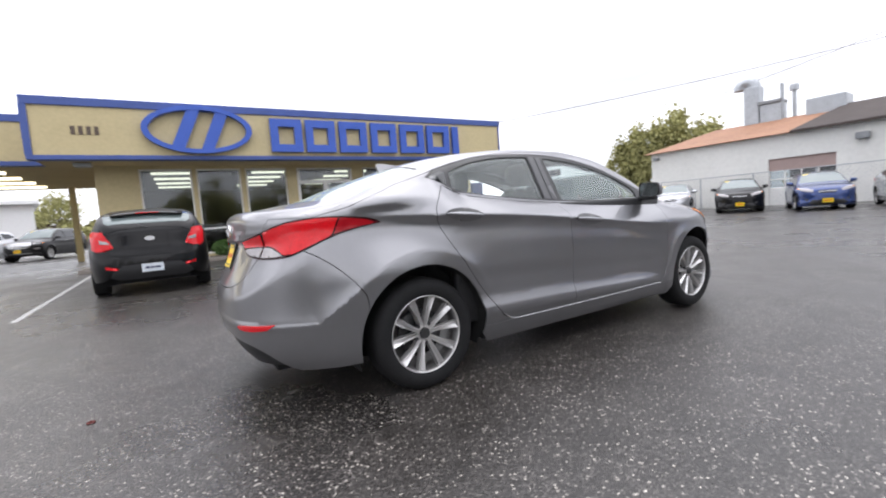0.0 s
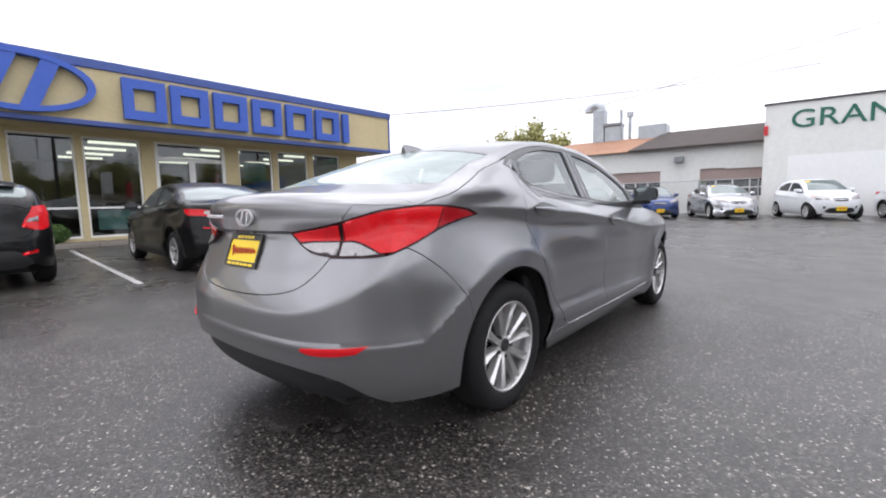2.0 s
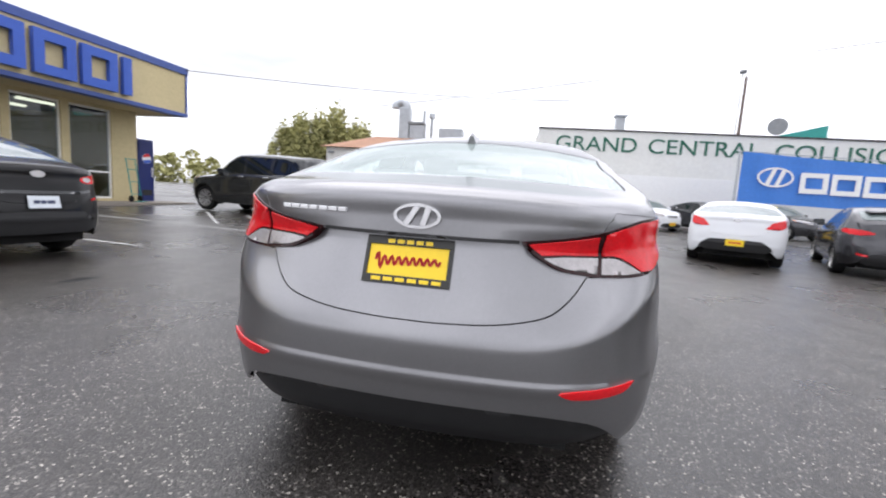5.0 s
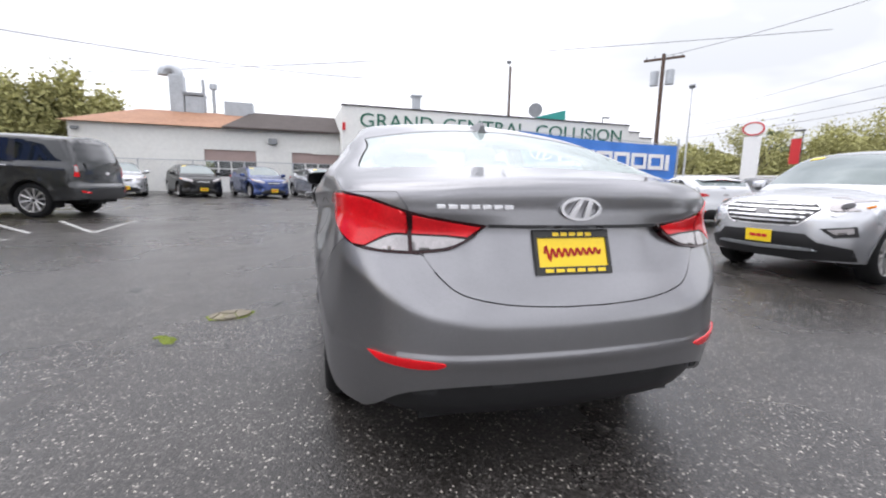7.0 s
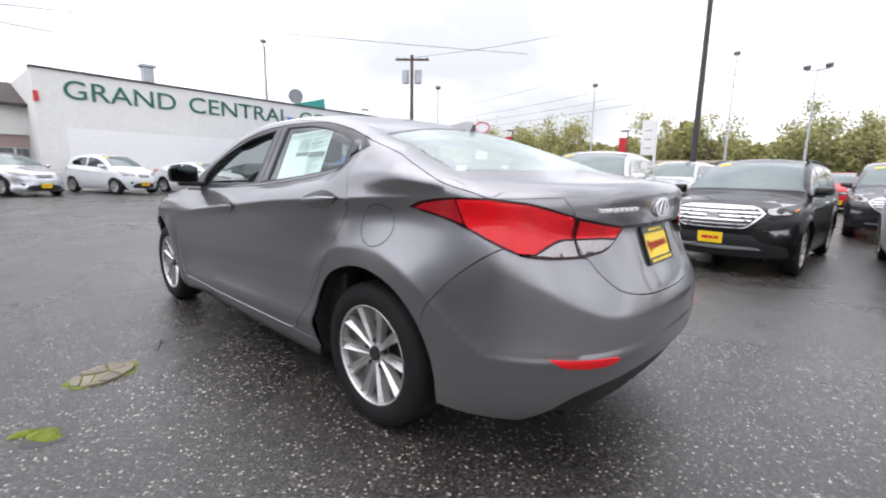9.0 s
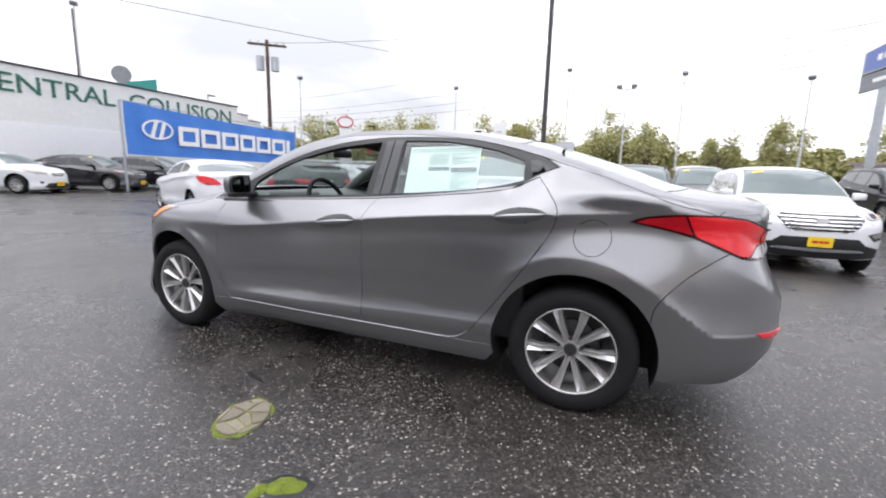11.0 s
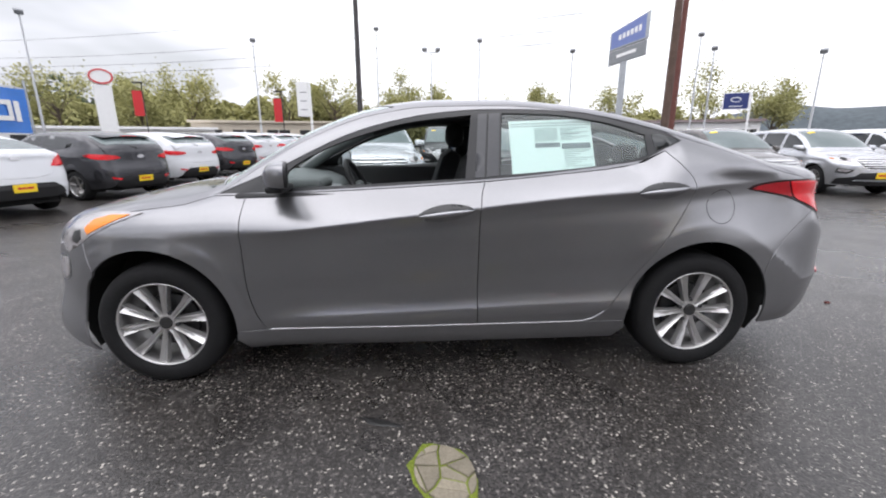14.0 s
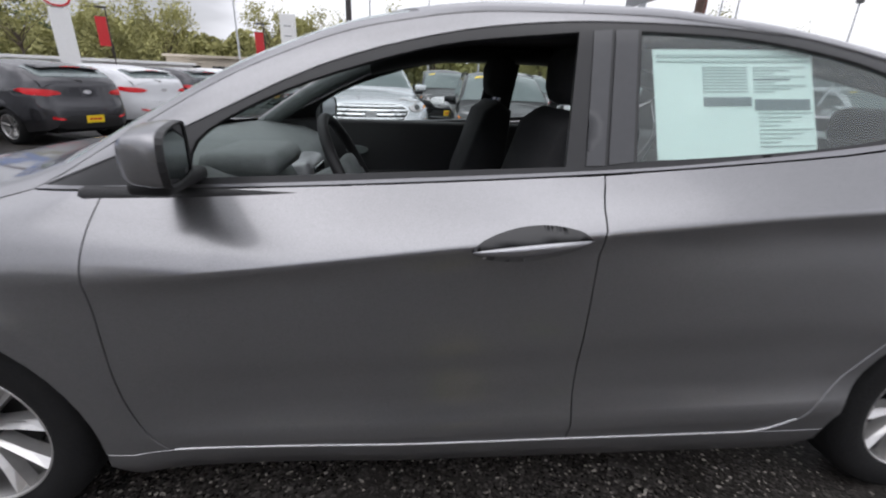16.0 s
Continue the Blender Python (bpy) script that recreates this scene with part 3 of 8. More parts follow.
        rings.append([bm.verts.new(c + 0.34 * (u * math.cos(t) + Vector((0, 1, 0)) * math.sin(t))) for t in (2 * math.pi * j / 12 for j in range(12))])
    for p, q in zip(rings, rings[1:]):
        for j in range(12):
            bm.faces.new((p[j], p[(j + 1) % 12], q[(j + 1) % 12], q[j]))
    bm.faces.new(rings[0])
    bm.faces.new(rings[-1])
    P("duct_hood", bm, GALV, "bent galvanised hood")
    P("duct_unit", B(k - 10.7, k - 9.7, y, y + 0.9, 4.2, 5.6, bevel=0.03), GALV)
    P("duct_unit_cap", B(k - 10.8, k - 9.7, y - 0.1, y + 1.0, 5.62, 5.78), STEEL)
    P("vent_pipe", tube(bmesh.new(), (k - 9.75, y + 0.3, 4.2), (k - 9.75, y + 0.3, 6.6), 0.09), GALV)
    P("vent_pipe", tube(bmesh.new(), (k - 9.2, y + 0.3, 4.2), (k - 9.2, y + 0.3, 6.1), 0.10), GALV)
    P("vent_cap", tube(bmesh.new(), (k - 9.2, y + 0.3, 6.1), (k - 9.2, y + 0.3, 6.4), 0.22, 0.2), GALV)
    P("roof_box", B(k - 8.6, k - 7.0, y - 0.2, y + 1.2, 4.2, 5.4, bevel=0.03), GALV, "galvanised roof unit")
    P("wall_lamp", B(-3.9, -3.45, -0.35, -0.02, 2.75, 3.05, bevel=0.03), STEEL, "grey wall floodlight")
    P("wall_lamp", B(-13.0, -12.7, -0.25, -0.02, 3.1, 3.25, bevel=0.02), STEEL)


build_low_shop()


def build_fence():
    root = empty("chain_link_fence", pose(22.3, 12.5, 0.15, 0, 0, -90 + AG), "galvanised chain link fence in front of the workshop", "fence")
    for i in range(6):
        part("post", tube(bmesh.new(), (2.5 * i, 0, -0.2), (2.5 * i, 0, 1.75), 0.035), GALV, root)
    part("top_rail", tube(bmesh.new(), (0, 0, 1.72), (12.5, 0, 1.72), 0.022), GALV, root)
    bm = bmesh.new()
    for i in range(60):
        for s in (1, -1):
            x0 = 12.5 * i / 60
            x1 = min(12.5, max(0, x0 + s * 1.7))
            tube(bm, (x0, 0, 0.02), (x1, 0, 0.02 + abs(x1 - x0)), 0.003, sides=3)
    part("wire_mesh", bm, GALV, root)["kind"] = "stuff"


build_fence()


# ---------- poles, lamps, signs and cables ----------
def lot_lamp(x, y, z, heads=1, lean=(0.0, 0.0)):
    g = ground_z(x, y)
    root = empty("lot_lamp", pose(x, y, g), "tall slim grey metal parking lot lamp with boxy floodlight", "lamp post", "parking lot lamps")
    h = z - g
    part("pole", tube(bmesh.new(), (lean[0], lean[1], -0.1), (0, 0, h), 0.062, 0.034), PALE_POLE, root)
    part("base", tube(bmesh.new(), (lean[0], lean[1], -0.05), (lean[0], lean[1], 0.5), 0.22), CONCRETE, root)
    a = math.atan2(-y, -x)
    for i in range(heads):
        o = (i - (heads - 1) / 2) * 0.8
        dx, dy = -math.sin(a) * o, math.cos(a) * o
        bm = B(-0.13, 0.13, -0.15, 0.15, -0.09, 0.10, bevel=0.025)
        bmesh.ops.transform(bm, matrix=pose(dx, dy, h + 0.1, 0, 0, math.degrees(a)) @ pose(0, 0, 0, 0, 25, 0), verts=bm.verts)
        part("floodlight", bm, STEEL, root)
    if heads > 1:
        part("arm", tube(bmesh.new(), (math.sin(a) * 0.45, -math.cos(a) * 0.45, h - 0.05), (-math.sin(a) * 0.45, math.cos(a) * 0.45, h - 0.05), 0.03), GALV, root)
    return root


for x, y, z, n in ((22.5, -10.2, 8.2, 1), (16.8, -18.5, 6.3, 1), (8.8, -23.2, 6.2, 1), (2.3, -24.9, 7.2, 1), (-0.9, -25.3, 6.2, 2), (-3.8, -25.2, 6.7, 1),
                   (-9.06, -23.9, 5.95, 1), (-14.9, -21.1, 6.3, 1), (-15.6, -20.9, 5.6, 1), (-19.1, -18.1, 5.0, 1)):
    lot_lamp(x, y, z, n)


def utility_pole(x, y, top, r, material, label, arms=1, cans=2, azimuth=0.0):
    g = ground_z(x, y)
    root = empty("utility_pole", pose(x, y, g, 0, 0, azimuth), label, "utility pole")
    part("shaft", tube(bmesh.new(), (0, 0, -0.3), (0, 0, top - g), r, r * 0.7), material, root)
    for i in range(arms):
        z = top - g - 0.25 - 0.9 * i
        part("crossarm", B(-1.1, 1.1, -0.18, -0.06, z - 0.06, z + 0.06), material, root)
        for k in (-0.95, -0.5, 0.5, 0.95):
            part("insulator", tube(bmesh.new(), (k, -0.12, z + 0.06), (k, -0.12, z + 0.2), 0.04, 0.025, 8), STEEL, root)
    for i in range(cans):
        k = -0.42 if i == 0 else 0.42
        part("transformer", tube(bmesh.new(), (k, -0.05, top - g - 1.75), (k, -0.05, top - g - 0.95), 0.24), GALV, root, "grey transformer can")
    return root


utility_pole(19.4, -18.7, 8.75, 0.14, POLE_WOOD, "wooden utility pole with crossarm and two grey transformers", 1, 2, 40)
utility_pole(24.1, -11.0, 8.5, 0.10, POLE_WOOD, "slim dark wooden utility pole", 0, 0, 20)
utility_pole(3.1, -22.2, 14.0, 0.15, POLE_DARK, "tall dark metal pole beside parked cars", 0, 1, 0)
utility_pole(-9.75, -14.5, 12.0, 0.16, POLE_WOOD, "tall brown wooden utility pole", 1, 0, -35)
utility_pole(-12.0, -17.9, 9.0, 0.15, mat("reddish_pole_wood", (0.14, 0.055, 0.045), 0.9, vary=0.35), "reddish wooden utility pole with crossarm", 2, 0, -35)


def cable(name, a, b, sag, r=0.012):
    a, b = Vector(a), Vector(b)
    n, k = 24, 5
    side = (b - a).cross(Vector((0, 0, 1))).normalized()
    verts, faces = [], []
    for i in range(n + 1):
        p = a.lerp(b, i / n) - Vector((0, 0, sag * 4 * (i / n) * (1 - i / n)))
        for j in range(k):
            t = 2 * math.pi * j / k
            verts.append(p + side * r * math.cos(t) + Vector((0, 0, r * math.sin(t))))
    for i in range(n):
        for j in range(k):
            faces.append((i * k + j, i * k + (j + 1) % k, (i + 1) * k + (j + 1) % k, (i + 1) * k + j))
    return tagged(new(name, mesh_of(name, verts, faces, POLE_DARK, True)), "thin black overhead cable", "cable", "overhead cables")


cable("cable", (30, 15.5, 7.3), (14, -24, 9.0), 0.3, 0.014)
cable("cable", (9.4, 11.6, 4.6), (28, -2.0, 7.9), 0.25, 0.012)
for z in (5.9, 6.45, 7.1, 8.4):
    cable("cable", (-70, -12, z + 1.5), (-12, -18, z), 0.5, 0.011)
    cable("cable", (-12, -18, z), (40, -40, z + 0.8), 0.7, 0.011)
cable("cable", (19.4, -18.7, 8.6), (-12, -18, 8.6), 0.8, 0.012)


def pylon_sign():
    """A board that tapers towards its far end, in two parts, on a steel post."""
    root = empty("pylon_sign", pose(-9.2, -19.1, 0, 0, 0, 157.6), "grey pylon sign with faded blue face on a steel post", "sign")
    w = 1.66
    face = mat("faded_blue_sign", (0.17, 0.22, 0.46), 0.5)
    up = lambda f: 5.91 + (6.82 - 5.91) * f
    mid = lambda f: 5.10 + (5.63 - 5.10) * f
    low = lambda f: 4.49 + (4.96 - 4.49) * f
    quad = lambda a, b, lo, hi, i0, i1: [(a * w, lo(a) + i0), (b * w, lo(b) + i0), (b * w, hi(b) - i1), (a * w, hi(a) - i1)]
    part("upper_board", prism(bmesh.new(), quad(0, 1, mid, up, .03, 0), 0.35, pose(0, -.17, 0)), GALV, root)
    part("lower_board", prism(bmesh.new(), quad(0, .97, low, mid, 0, .03), 0.3, pose(0, -.15, 0)), STEEL, root)
    part("post", B(.52, .82, -.12, .12, -.1, 4.8, bevel=.03), GALV, root)
    for s in (-1, 1):
        part("face", prism(bmesh.new(), quad(.03, .9, mid, up, .09, .05), 0.008, pose(0, s * .18 - .004, 0)), face, root, "faded blue sign face")
        band = lambda f: mid(f) + (up(f) - mid(f)) * .42
        band2 = lambda f: mid(f) + (up(f) - mid(f)) * .66
        for i in range(6):
            f0 = .22 + .1 * i
            part("white_bar", prism(bmesh.new(), quad(f0, f0 + .07, band, band2, 0, 0), 0.006, pose(0, s * .189 - .003, 0)), WHITE, root)
        b3 = lambda f: low(f) + (mid(f) - low(f)) * .4
        b4 = lambda f: low(f) + (mid(f) - low(f)) * .62
        part("pale_bar", prism(bmesh.new(), quad(.2, .7, b3, b4, 0, 0), 0.006, pose(0, s * .157 - .003, 0)), WHITE, root)


pylon_sign()


def disc_sign():
    root = empty("disc_sign", pose(17.4, -23.8, ground_z(17, -23), 0, 0, 36), "white pylon with an oval sign head bordered in red", "sign")
    part("pylon", B(-0.42, 0.42, -0.16, 0.16, 0, 3.93, bevel=0.04), WHITE, root, "white tapered pylon")
    part("oval_head", prism(bmesh.new(), ellipse(0, 4.36, 0.57, 0.41), 0.4, pose(0, -0.2, 0)), WHITE, root)
    part("oval_rim", prism(bmesh.new(), ellipse(0, 4.36, 0.555, 0.395), 0.44, pose(0, -0.22, 0), (ellipse(0, 4.36, 0.47, 0.315),)), RED_PAINT, root, "dark red oval rim")
    for x in (-0.22, 0.0, 0.22):
        part("red_bar", B(x - 0.065, x + 0.065, -0.225, -0.2, 4.24, 4.48), RED_PAINT, root)


disc_sign()


def flag_banner(x, y, z0, z1):
    g = ground_z(x, y)
    root = empty("flag_banner", pose(x, y, g, 0, 0, 20), "narrow red flag banner on a slim dark post", "banner", "red flag banners")
    part("post", tube(bmesh.new(), (0, 0, 0), (0, 0, z1 + 0.5), 0.035), POLE_DARK, root)
    part("cloth", B(0.05, 0.6, -0.012, 0.012, z0, z1), RED_PAINT, root)
    part("arm", tube(bmesh.new(), (0, 0, z1), (0.62, 0, z1), 0.015), POLE_DARK, root)
    part("lamp_head", B(-0.1, 0.5, -0.1, 0.1, z1 + 0.45, z1 + 0.55, bevel=0.02), POLE_DARK, root)


flag_banner(18.1, -28.7, 2.5, 4.1)
flag_banner(10.1, -32.2, 2.3, 4.0)


def blade_sign(x, y, w, z0, z1, az, face, label):
    root = empty("blade_sign", pose(x, y, 0, 0, 0, az), label, "sign")
    part("post", B(-w / 2 - 0.1, -w / 2 + 0.06, -0.08, 0.08, 0, z1), WHITE, root)
    part("board", B(-w / 2 + 0.07, w / 2, -0.07, 0.07, z0, z1, bevel=0.01), WHITE, root)
    part("panel", B(-w / 2 + 0.12, w / 2 - 0.05, -0.08, 0.08, z0 + 0.06, z1 - 0.06), face, root)
    if face is NAVY:
        zc = z0 + (z1 - z0) * 0.58
        part("pale_oval", prism(bmesh.new(), ellipse(0.05, zc, w * 0.2, w * 0.11, 24), 0.172, pose(0, -0.086, 0), (ellipse(0.05, zc, w * 0.16, w * 0.08, 24),)), WHITE, root)
    for i in range(1 if face is NAVY else 3):
        z = z0 + (z1 - z0) * (0.2 + 0.25 * i)
        part("grey_bar", B(-w / 4, w / 4, -0.086, 0.086, z - 0.03, z + 0.03), STEEL if face is WHITE else WHITE, root)


blade_sign(8.2, -31.0, 0.9, 2.7, 5.1, 10, WHITE, "white blade sign with pale grey bars on a white post")
blade_sign(-26.4, -33.5, 1.9, 3.4, 4.75, -32, NAVY, "navy blue sign board on a white post")


def hanging_banner():
    m = pose(17.0, -8.55, 0, 0, 0, -91)
    wide = 9.35
    root = empty("banner_frame", m, "two slim steel posts carrying a large blue vinyl banner", "banner stand")
    for x in (-0.1, wide + 0.15):
        part("post", tube(bmesh.new(), (x, 0.05, -0.1), (x, 0.05, 3.6), 0.05), GALV, root)
    part("rail", tube(bmesh.new(), (-0.1, 0.06, 3.62), (wide + 0.15, 0.06, 3.26), 0.02), GALV, root)
    bm = bmesh.new()
    nx, nz = 48, 10
    grid = [[bm.verts.new((wide * i / nx, -0.02 + 0.05 * math.sin(i * 0.7 + j * 0.2) * (1 - abs(j / nz - .5)), 1.54 + (2.06 - 0.24 * i / nx - 0.10 * math.sin(math.pi * i / nx)) * j / nz - 0.14 * i / nx)) for j in range(nz + 1)] for i in range(nx + 1)]
    for i in range(nx):
        for j in range(nz):
            bm.faces.new((grid[i][j], grid[i + 1][j], grid[i + 1][j + 1], grid[i][j + 1]))
    r = bmesh.ops.extrude_face_region(bm, geom=list(bm.faces))
    for v in [g for g in r["geom"] if isinstance(g, bmesh.types.BMVert)]:
        v.co.y += 0.012
    part("vinyl", bm, BANNER, root, "blue vinyl banner", smooth=False)
    x, h = 2.15, 0.82
    for kind, w in (("frame", .98), ("frame", 1.0), ("frame", .95), ("frame", .95), ("frame", .95), ("frame", .98), ("bar", .24)):
        o, hl = word_block(kind, w, h)
        part("pale_block", prism(bmesh.new(), o, 0.02, pose(x, -0.10, 2.06 - 0.02 * x), hl), WHITE, root, "white block shape")
        x += w + 0.11
    oval_badge(root, 1.25, 2.60, 0.66, 0.40, 0.02, pose(0, -0.10, 0), WHITE)


hanging_banner()


def long_building(name, x0, y0, x1, y1, h, depth, wall, label, openings=0, roof=None, z0=0.0):
    a = math.degrees(math.atan2(y1 - y0, x1 - x0))
    n = math.hypot(x1 - x0, y1 - y0)
    root = empty(name, pose(x0, y0, z0, 0, 0, a), label, "building")
    part("wall", B(0, n, 0, depth, -0.3, h), wall, root)
    part("roof_edge", B(-0.3, n + 0.3, -0.5, depth + 0.3, h, h + 0.25), roof or wall, root)
    for i in range(openings):
        w = n / openings
        o = part("window", B(w * i + w * .15, w * i + w * .85, -0.04, 0.0, 0.4, h * .72), BLACK, root)
        part("frame_bar", B(w * (i + .5) - .05, w * (i + .5) + .05, -0.07, -0.042, 0.4, h * .72), ALU, o)
    return root


TAN = mat("tan_stucco", (0.55, 0.49, 0.40), 0.85, vary=0.1, scale=0.5)
long_building("long_white_showroom", 46, -34, 23, -50, 2.1, 10, WHITE, "long low white roofed showroom behind the lot", 8)
long_building("tan_showroom", 26.5, -52, 8, -57.5, 3.0, 10, TAN, "low tan stucco showroom with flat roof", 5)
long_building("distant_shop_row", -19.5, -47, -34, -40, 2.7, 9, WHITE, "low white shop row with dark windows", 9, mat("grey_red_roof", (0.25, 0.2, 0.2), 0.8))
long_building("white_shed", -19, 34, -10, 36, 3.6, 8, WHITE, "white metal shed seen beyond the canopy", 0, WHITE)


# ---------- trees, woods and hills ----------
def leaf_quads(centres, size, g):
    """Many small bent quads at the centres, each turned at random."""
    n = len(centres)
    a, b = g.normal(0, 1, (n, 3)), g.normal(0, 1, (n, 3))
    a /= np.linalg.norm(a, axis=1)[:, None]
    b -= a * (a * b).sum(1)[:, None]
    b /= np.linalg.norm(b, axis=1)[:, None]
    s = size[:, None]
    k = np.cross(a, b)
    q = np.stack([centres - a * s - b * s * .6, centres + a * s - b * s * .5 + k * s * .2, centres + a * s * .7 + b * s * .75, centres - a * s * .8 + b * s * .6 + k * s * .3], 1)
    return q.reshape(-1, 3).tolist(), np.arange(4 * n).reshape(-1, 4).tolist()


def tree(x, y, h, spread, leaf, label, seed, density=1.0, trunk=0.3):
    rnd = random.Random(seed)
    root = empty("tree", pose(x, y, 0), label, "tree", "roadside trees")
    bm = bmesh.new()
    tube(bm, (0, 0, -0.2), (rnd.uniform(-.2, .2), rnd.uniform(-.2, .2), h * 0.5), trunk, trunk * 0.5, 8)
    tips = []
    for i in range(int(16 * density) + 4):
        a = rnd.uniform(0, 6.283)
        z0 = h * rnd.uniform(0.15, 0.5)
        r = spread * rnd.uniform(0.35, 1.0)
        z1 = min(h * 0.98, z0 + h * rnd.uniform(0.15, 0.5))
        k = math.sqrt(max(0.05, 1 - ((z1 / h - 0.55) / 0.5) ** 2))
        p = (r * k * math.cos(a), r * k * math.sin(a), z1)
        tube(bm, (0, 0, z0), p, trunk * 0.28, 0.02, 5)
        tips.append(p)
    part("trunk", bm, BARK, root)
    g = np.random.default_rng(seed)
    n = int((340 if seed < 20 else 190) * density)
    c = np.repeat(np.array(tips), n, 0) + g.normal(0, 1, (len(tips) * n, 3)) * np.array([spread * .17, spread * .17, h * .075])
    verts, faces = leaf_quads(c, g.uniform(.05, .13, len(c)) * (1.0 + .04 * h), g)
    ob = new("crown", mesh_of("crown", verts, faces, leaf))
    ob.parent = root
    ob["kind"] = "stuff"
    return root


tree(36.6, 18.4, 8.3, 2.6, LEAF, "tall round spring tree with thin yellow-green leaves", 1, 1.3)
tree(35.2, 21.5, 7.3, 2.2, LEAF, "round spring tree with thin yellow-green leaves", 2, 1.2)
tree(34.1, 23.4, 5.2, 1.2, LEAF, "small upright spring tree", 3, 0.7)
for i, (x, y, h, s) in enumerate(((31, -62, 10.2, 4.0), (20, -70, 11.5, 3.6), (13, -72, 10.6, 4.2), (3.5, -80, 11.8, 4.5), (-4, -75, 9.5, 3.2), (-14, -78, 9.2, 3.0), (-22, -76, 9.5, 3.6),
                               (-31, -66, 9.8, 4.0), (-44, -64, 11.0, 5.0), (-50, -58, 8.5, 3.5), (47, -60, 10.0, 4.6), (58, -56, 9.0, 4.5), (39, -64, 9.0, 4.0), (8, 60, 6, 3), (-14, 62, 7, 3.5), (16, 58, 5, 3))):
    tree(x, y, h, s, LEAF, "bare-limbed spring tree with sparse yellow-green leaves", 20 + i, 0.8 if i % 3 else 1.2, 0.22)


def woods(x0, y0, x1, y1, n, h0, h1, depth, leaf, label, seed, base=0.0):
    g = np.random.default_rng(seed)
    d = np.array([x1 - x0, y1 - y0, 0.0])
    nrm = np.array([-d[1], d[0], 0]) / np.linalg.norm(d)
    u = g.random(n)
    c0 = np.array([x0, y0, base]) + u[:, None] * d + nrm * g.uniform(0, depth, n)[:, None]
    h = g.uniform(h0, h1, n) * np.array([0.75 + 0.5 * noise.noise(Vector((v * 14, seed, 0))) for v in u])
    w = g.uniform(1.3, 2.8, n)
    m = 170
    h, w = np.repeat(h, m), np.repeat(w, m)
    z = h * g.random(n * m) ** 0.8
    r = w * np.sqrt(np.maximum(0.02, 1 - (z / h - 0.4) ** 2 / 0.37)) * np.sqrt(g.random(n * m))
    t = g.uniform(0, 6.283, n * m)
    c = np.repeat(c0, m, 0) + np.stack([r * np.cos(t), r * np.sin(t), z], 1)
    verts, faces = leaf_quads(c, g.uniform(.16, .42, n * m), g)
    return tagged(new("far_woods", mesh_of("far_woods", verts, faces, leaf)), label, "woods", kind="stuff")


woods(75, -68, -8, -82, 620, 7.0, 10.5, 14, LEAF, "band of yellow-green spring woods behind the lots", 5)
woods(-6, -82, -66, -84, 300, 4.8, 7.6, 14, LEAF, "lower band of spring woods behind the shop row", 9)
woods(95, -62, 10, -104, 160, 8.5, 12.0, 10, LEAF_DARK, "dark conifers behind the spring woods", 6)
woods(90, -70, 60, 60, 90, 4, 6.5, 10, LEAF, "low green trees far behind the workshop", 7)
woods(-60, 80, 60, 95, 200, 4.0, 7.0, 10, LEAF, "low green trees far beyond the dealership", 8)


def hills():
    verts, faces = [], []
    n = 60
    for i in range(n + 1):
        u = i / n
        a = radians(206 + 62 * u)
        r = 640
        h = 8 + 36 * max(0, math.sin(math.pi * min(1, max(0, (u - 0.02) / 0.62)))) * (0.8 + 0.3 * noise.noise(Vector((u * 9, 0, 0)))) + 2.5 * noise.noise(Vector((u * 60, 3, 0)))
        for rr, z in ((r, -5), (r + 40, h * 0.6), (r + 90, h)):
            verts.append((rr * math.cos(a), rr * math.sin(a), z))
    for i in range(n):
        for j in range(2):
            faces.append((3 * i + j, 3 * i + 3 + j, 3 * i + 4 + j, 3 * i + 1 + j))
    tagged(new("backdrop_hills", mesh_of("backdrop_hills", verts, faces, HILL, True)), "low wooded hills on the horizon", "hills", kind="structure")


hills()


# ---------- cars: smooth hulls cut into panels ----------
def curve(pts):
    """A monotone cubic through the points (x, y), level outside them."""
    pts = sorted(pts)
    xs, ys = np.array([p[0] for p in pts], float), np.array([p[1] for p in pts], float)
    h, d = np.diff(xs), np.diff(ys) / np.diff(xs)
    m = np.zeros(len(xs))
    m[0], m[-1] = d[0], d[-1]
    for i in range(1, len(xs) - 1):
        if d[i - 1] * d[i] > 0:
            w1, w2 = 2 * h[i] + h[i - 1], h[i] + 2 * h[i - 1]
            m[i] = (w1 + w2) / (w1 / d[i - 1] + w2 / d[i])

    def f(x):
        x = np.clip(np.asarray(x, float), xs[0], xs[-1])
        i = np.clip(np.searchsorted(xs, x) - 1, 0, len(h) - 1)
        t = (x - xs[i]) / h[i]
        return ((1 + 2 * t) * (1 - t) ** 2 * ys[i] + t * (1 - t) ** 2 * h[i] * m[i] + t * t * (3 - 2 * t) * ys[i + 1] + t * t * (t - 1) * h[i] * m[i + 1])
    return f


def smax(a, b, k):
    h = np.maximum(k - np.abs(a - b), 0) / k
    return np.maximum(a, b) + h * h * k * 0.25


def step01(v, a, b):
    t = np.clip((v - a) / (b - a), 0, 1)
    return t * t * (3 - 2 * t)


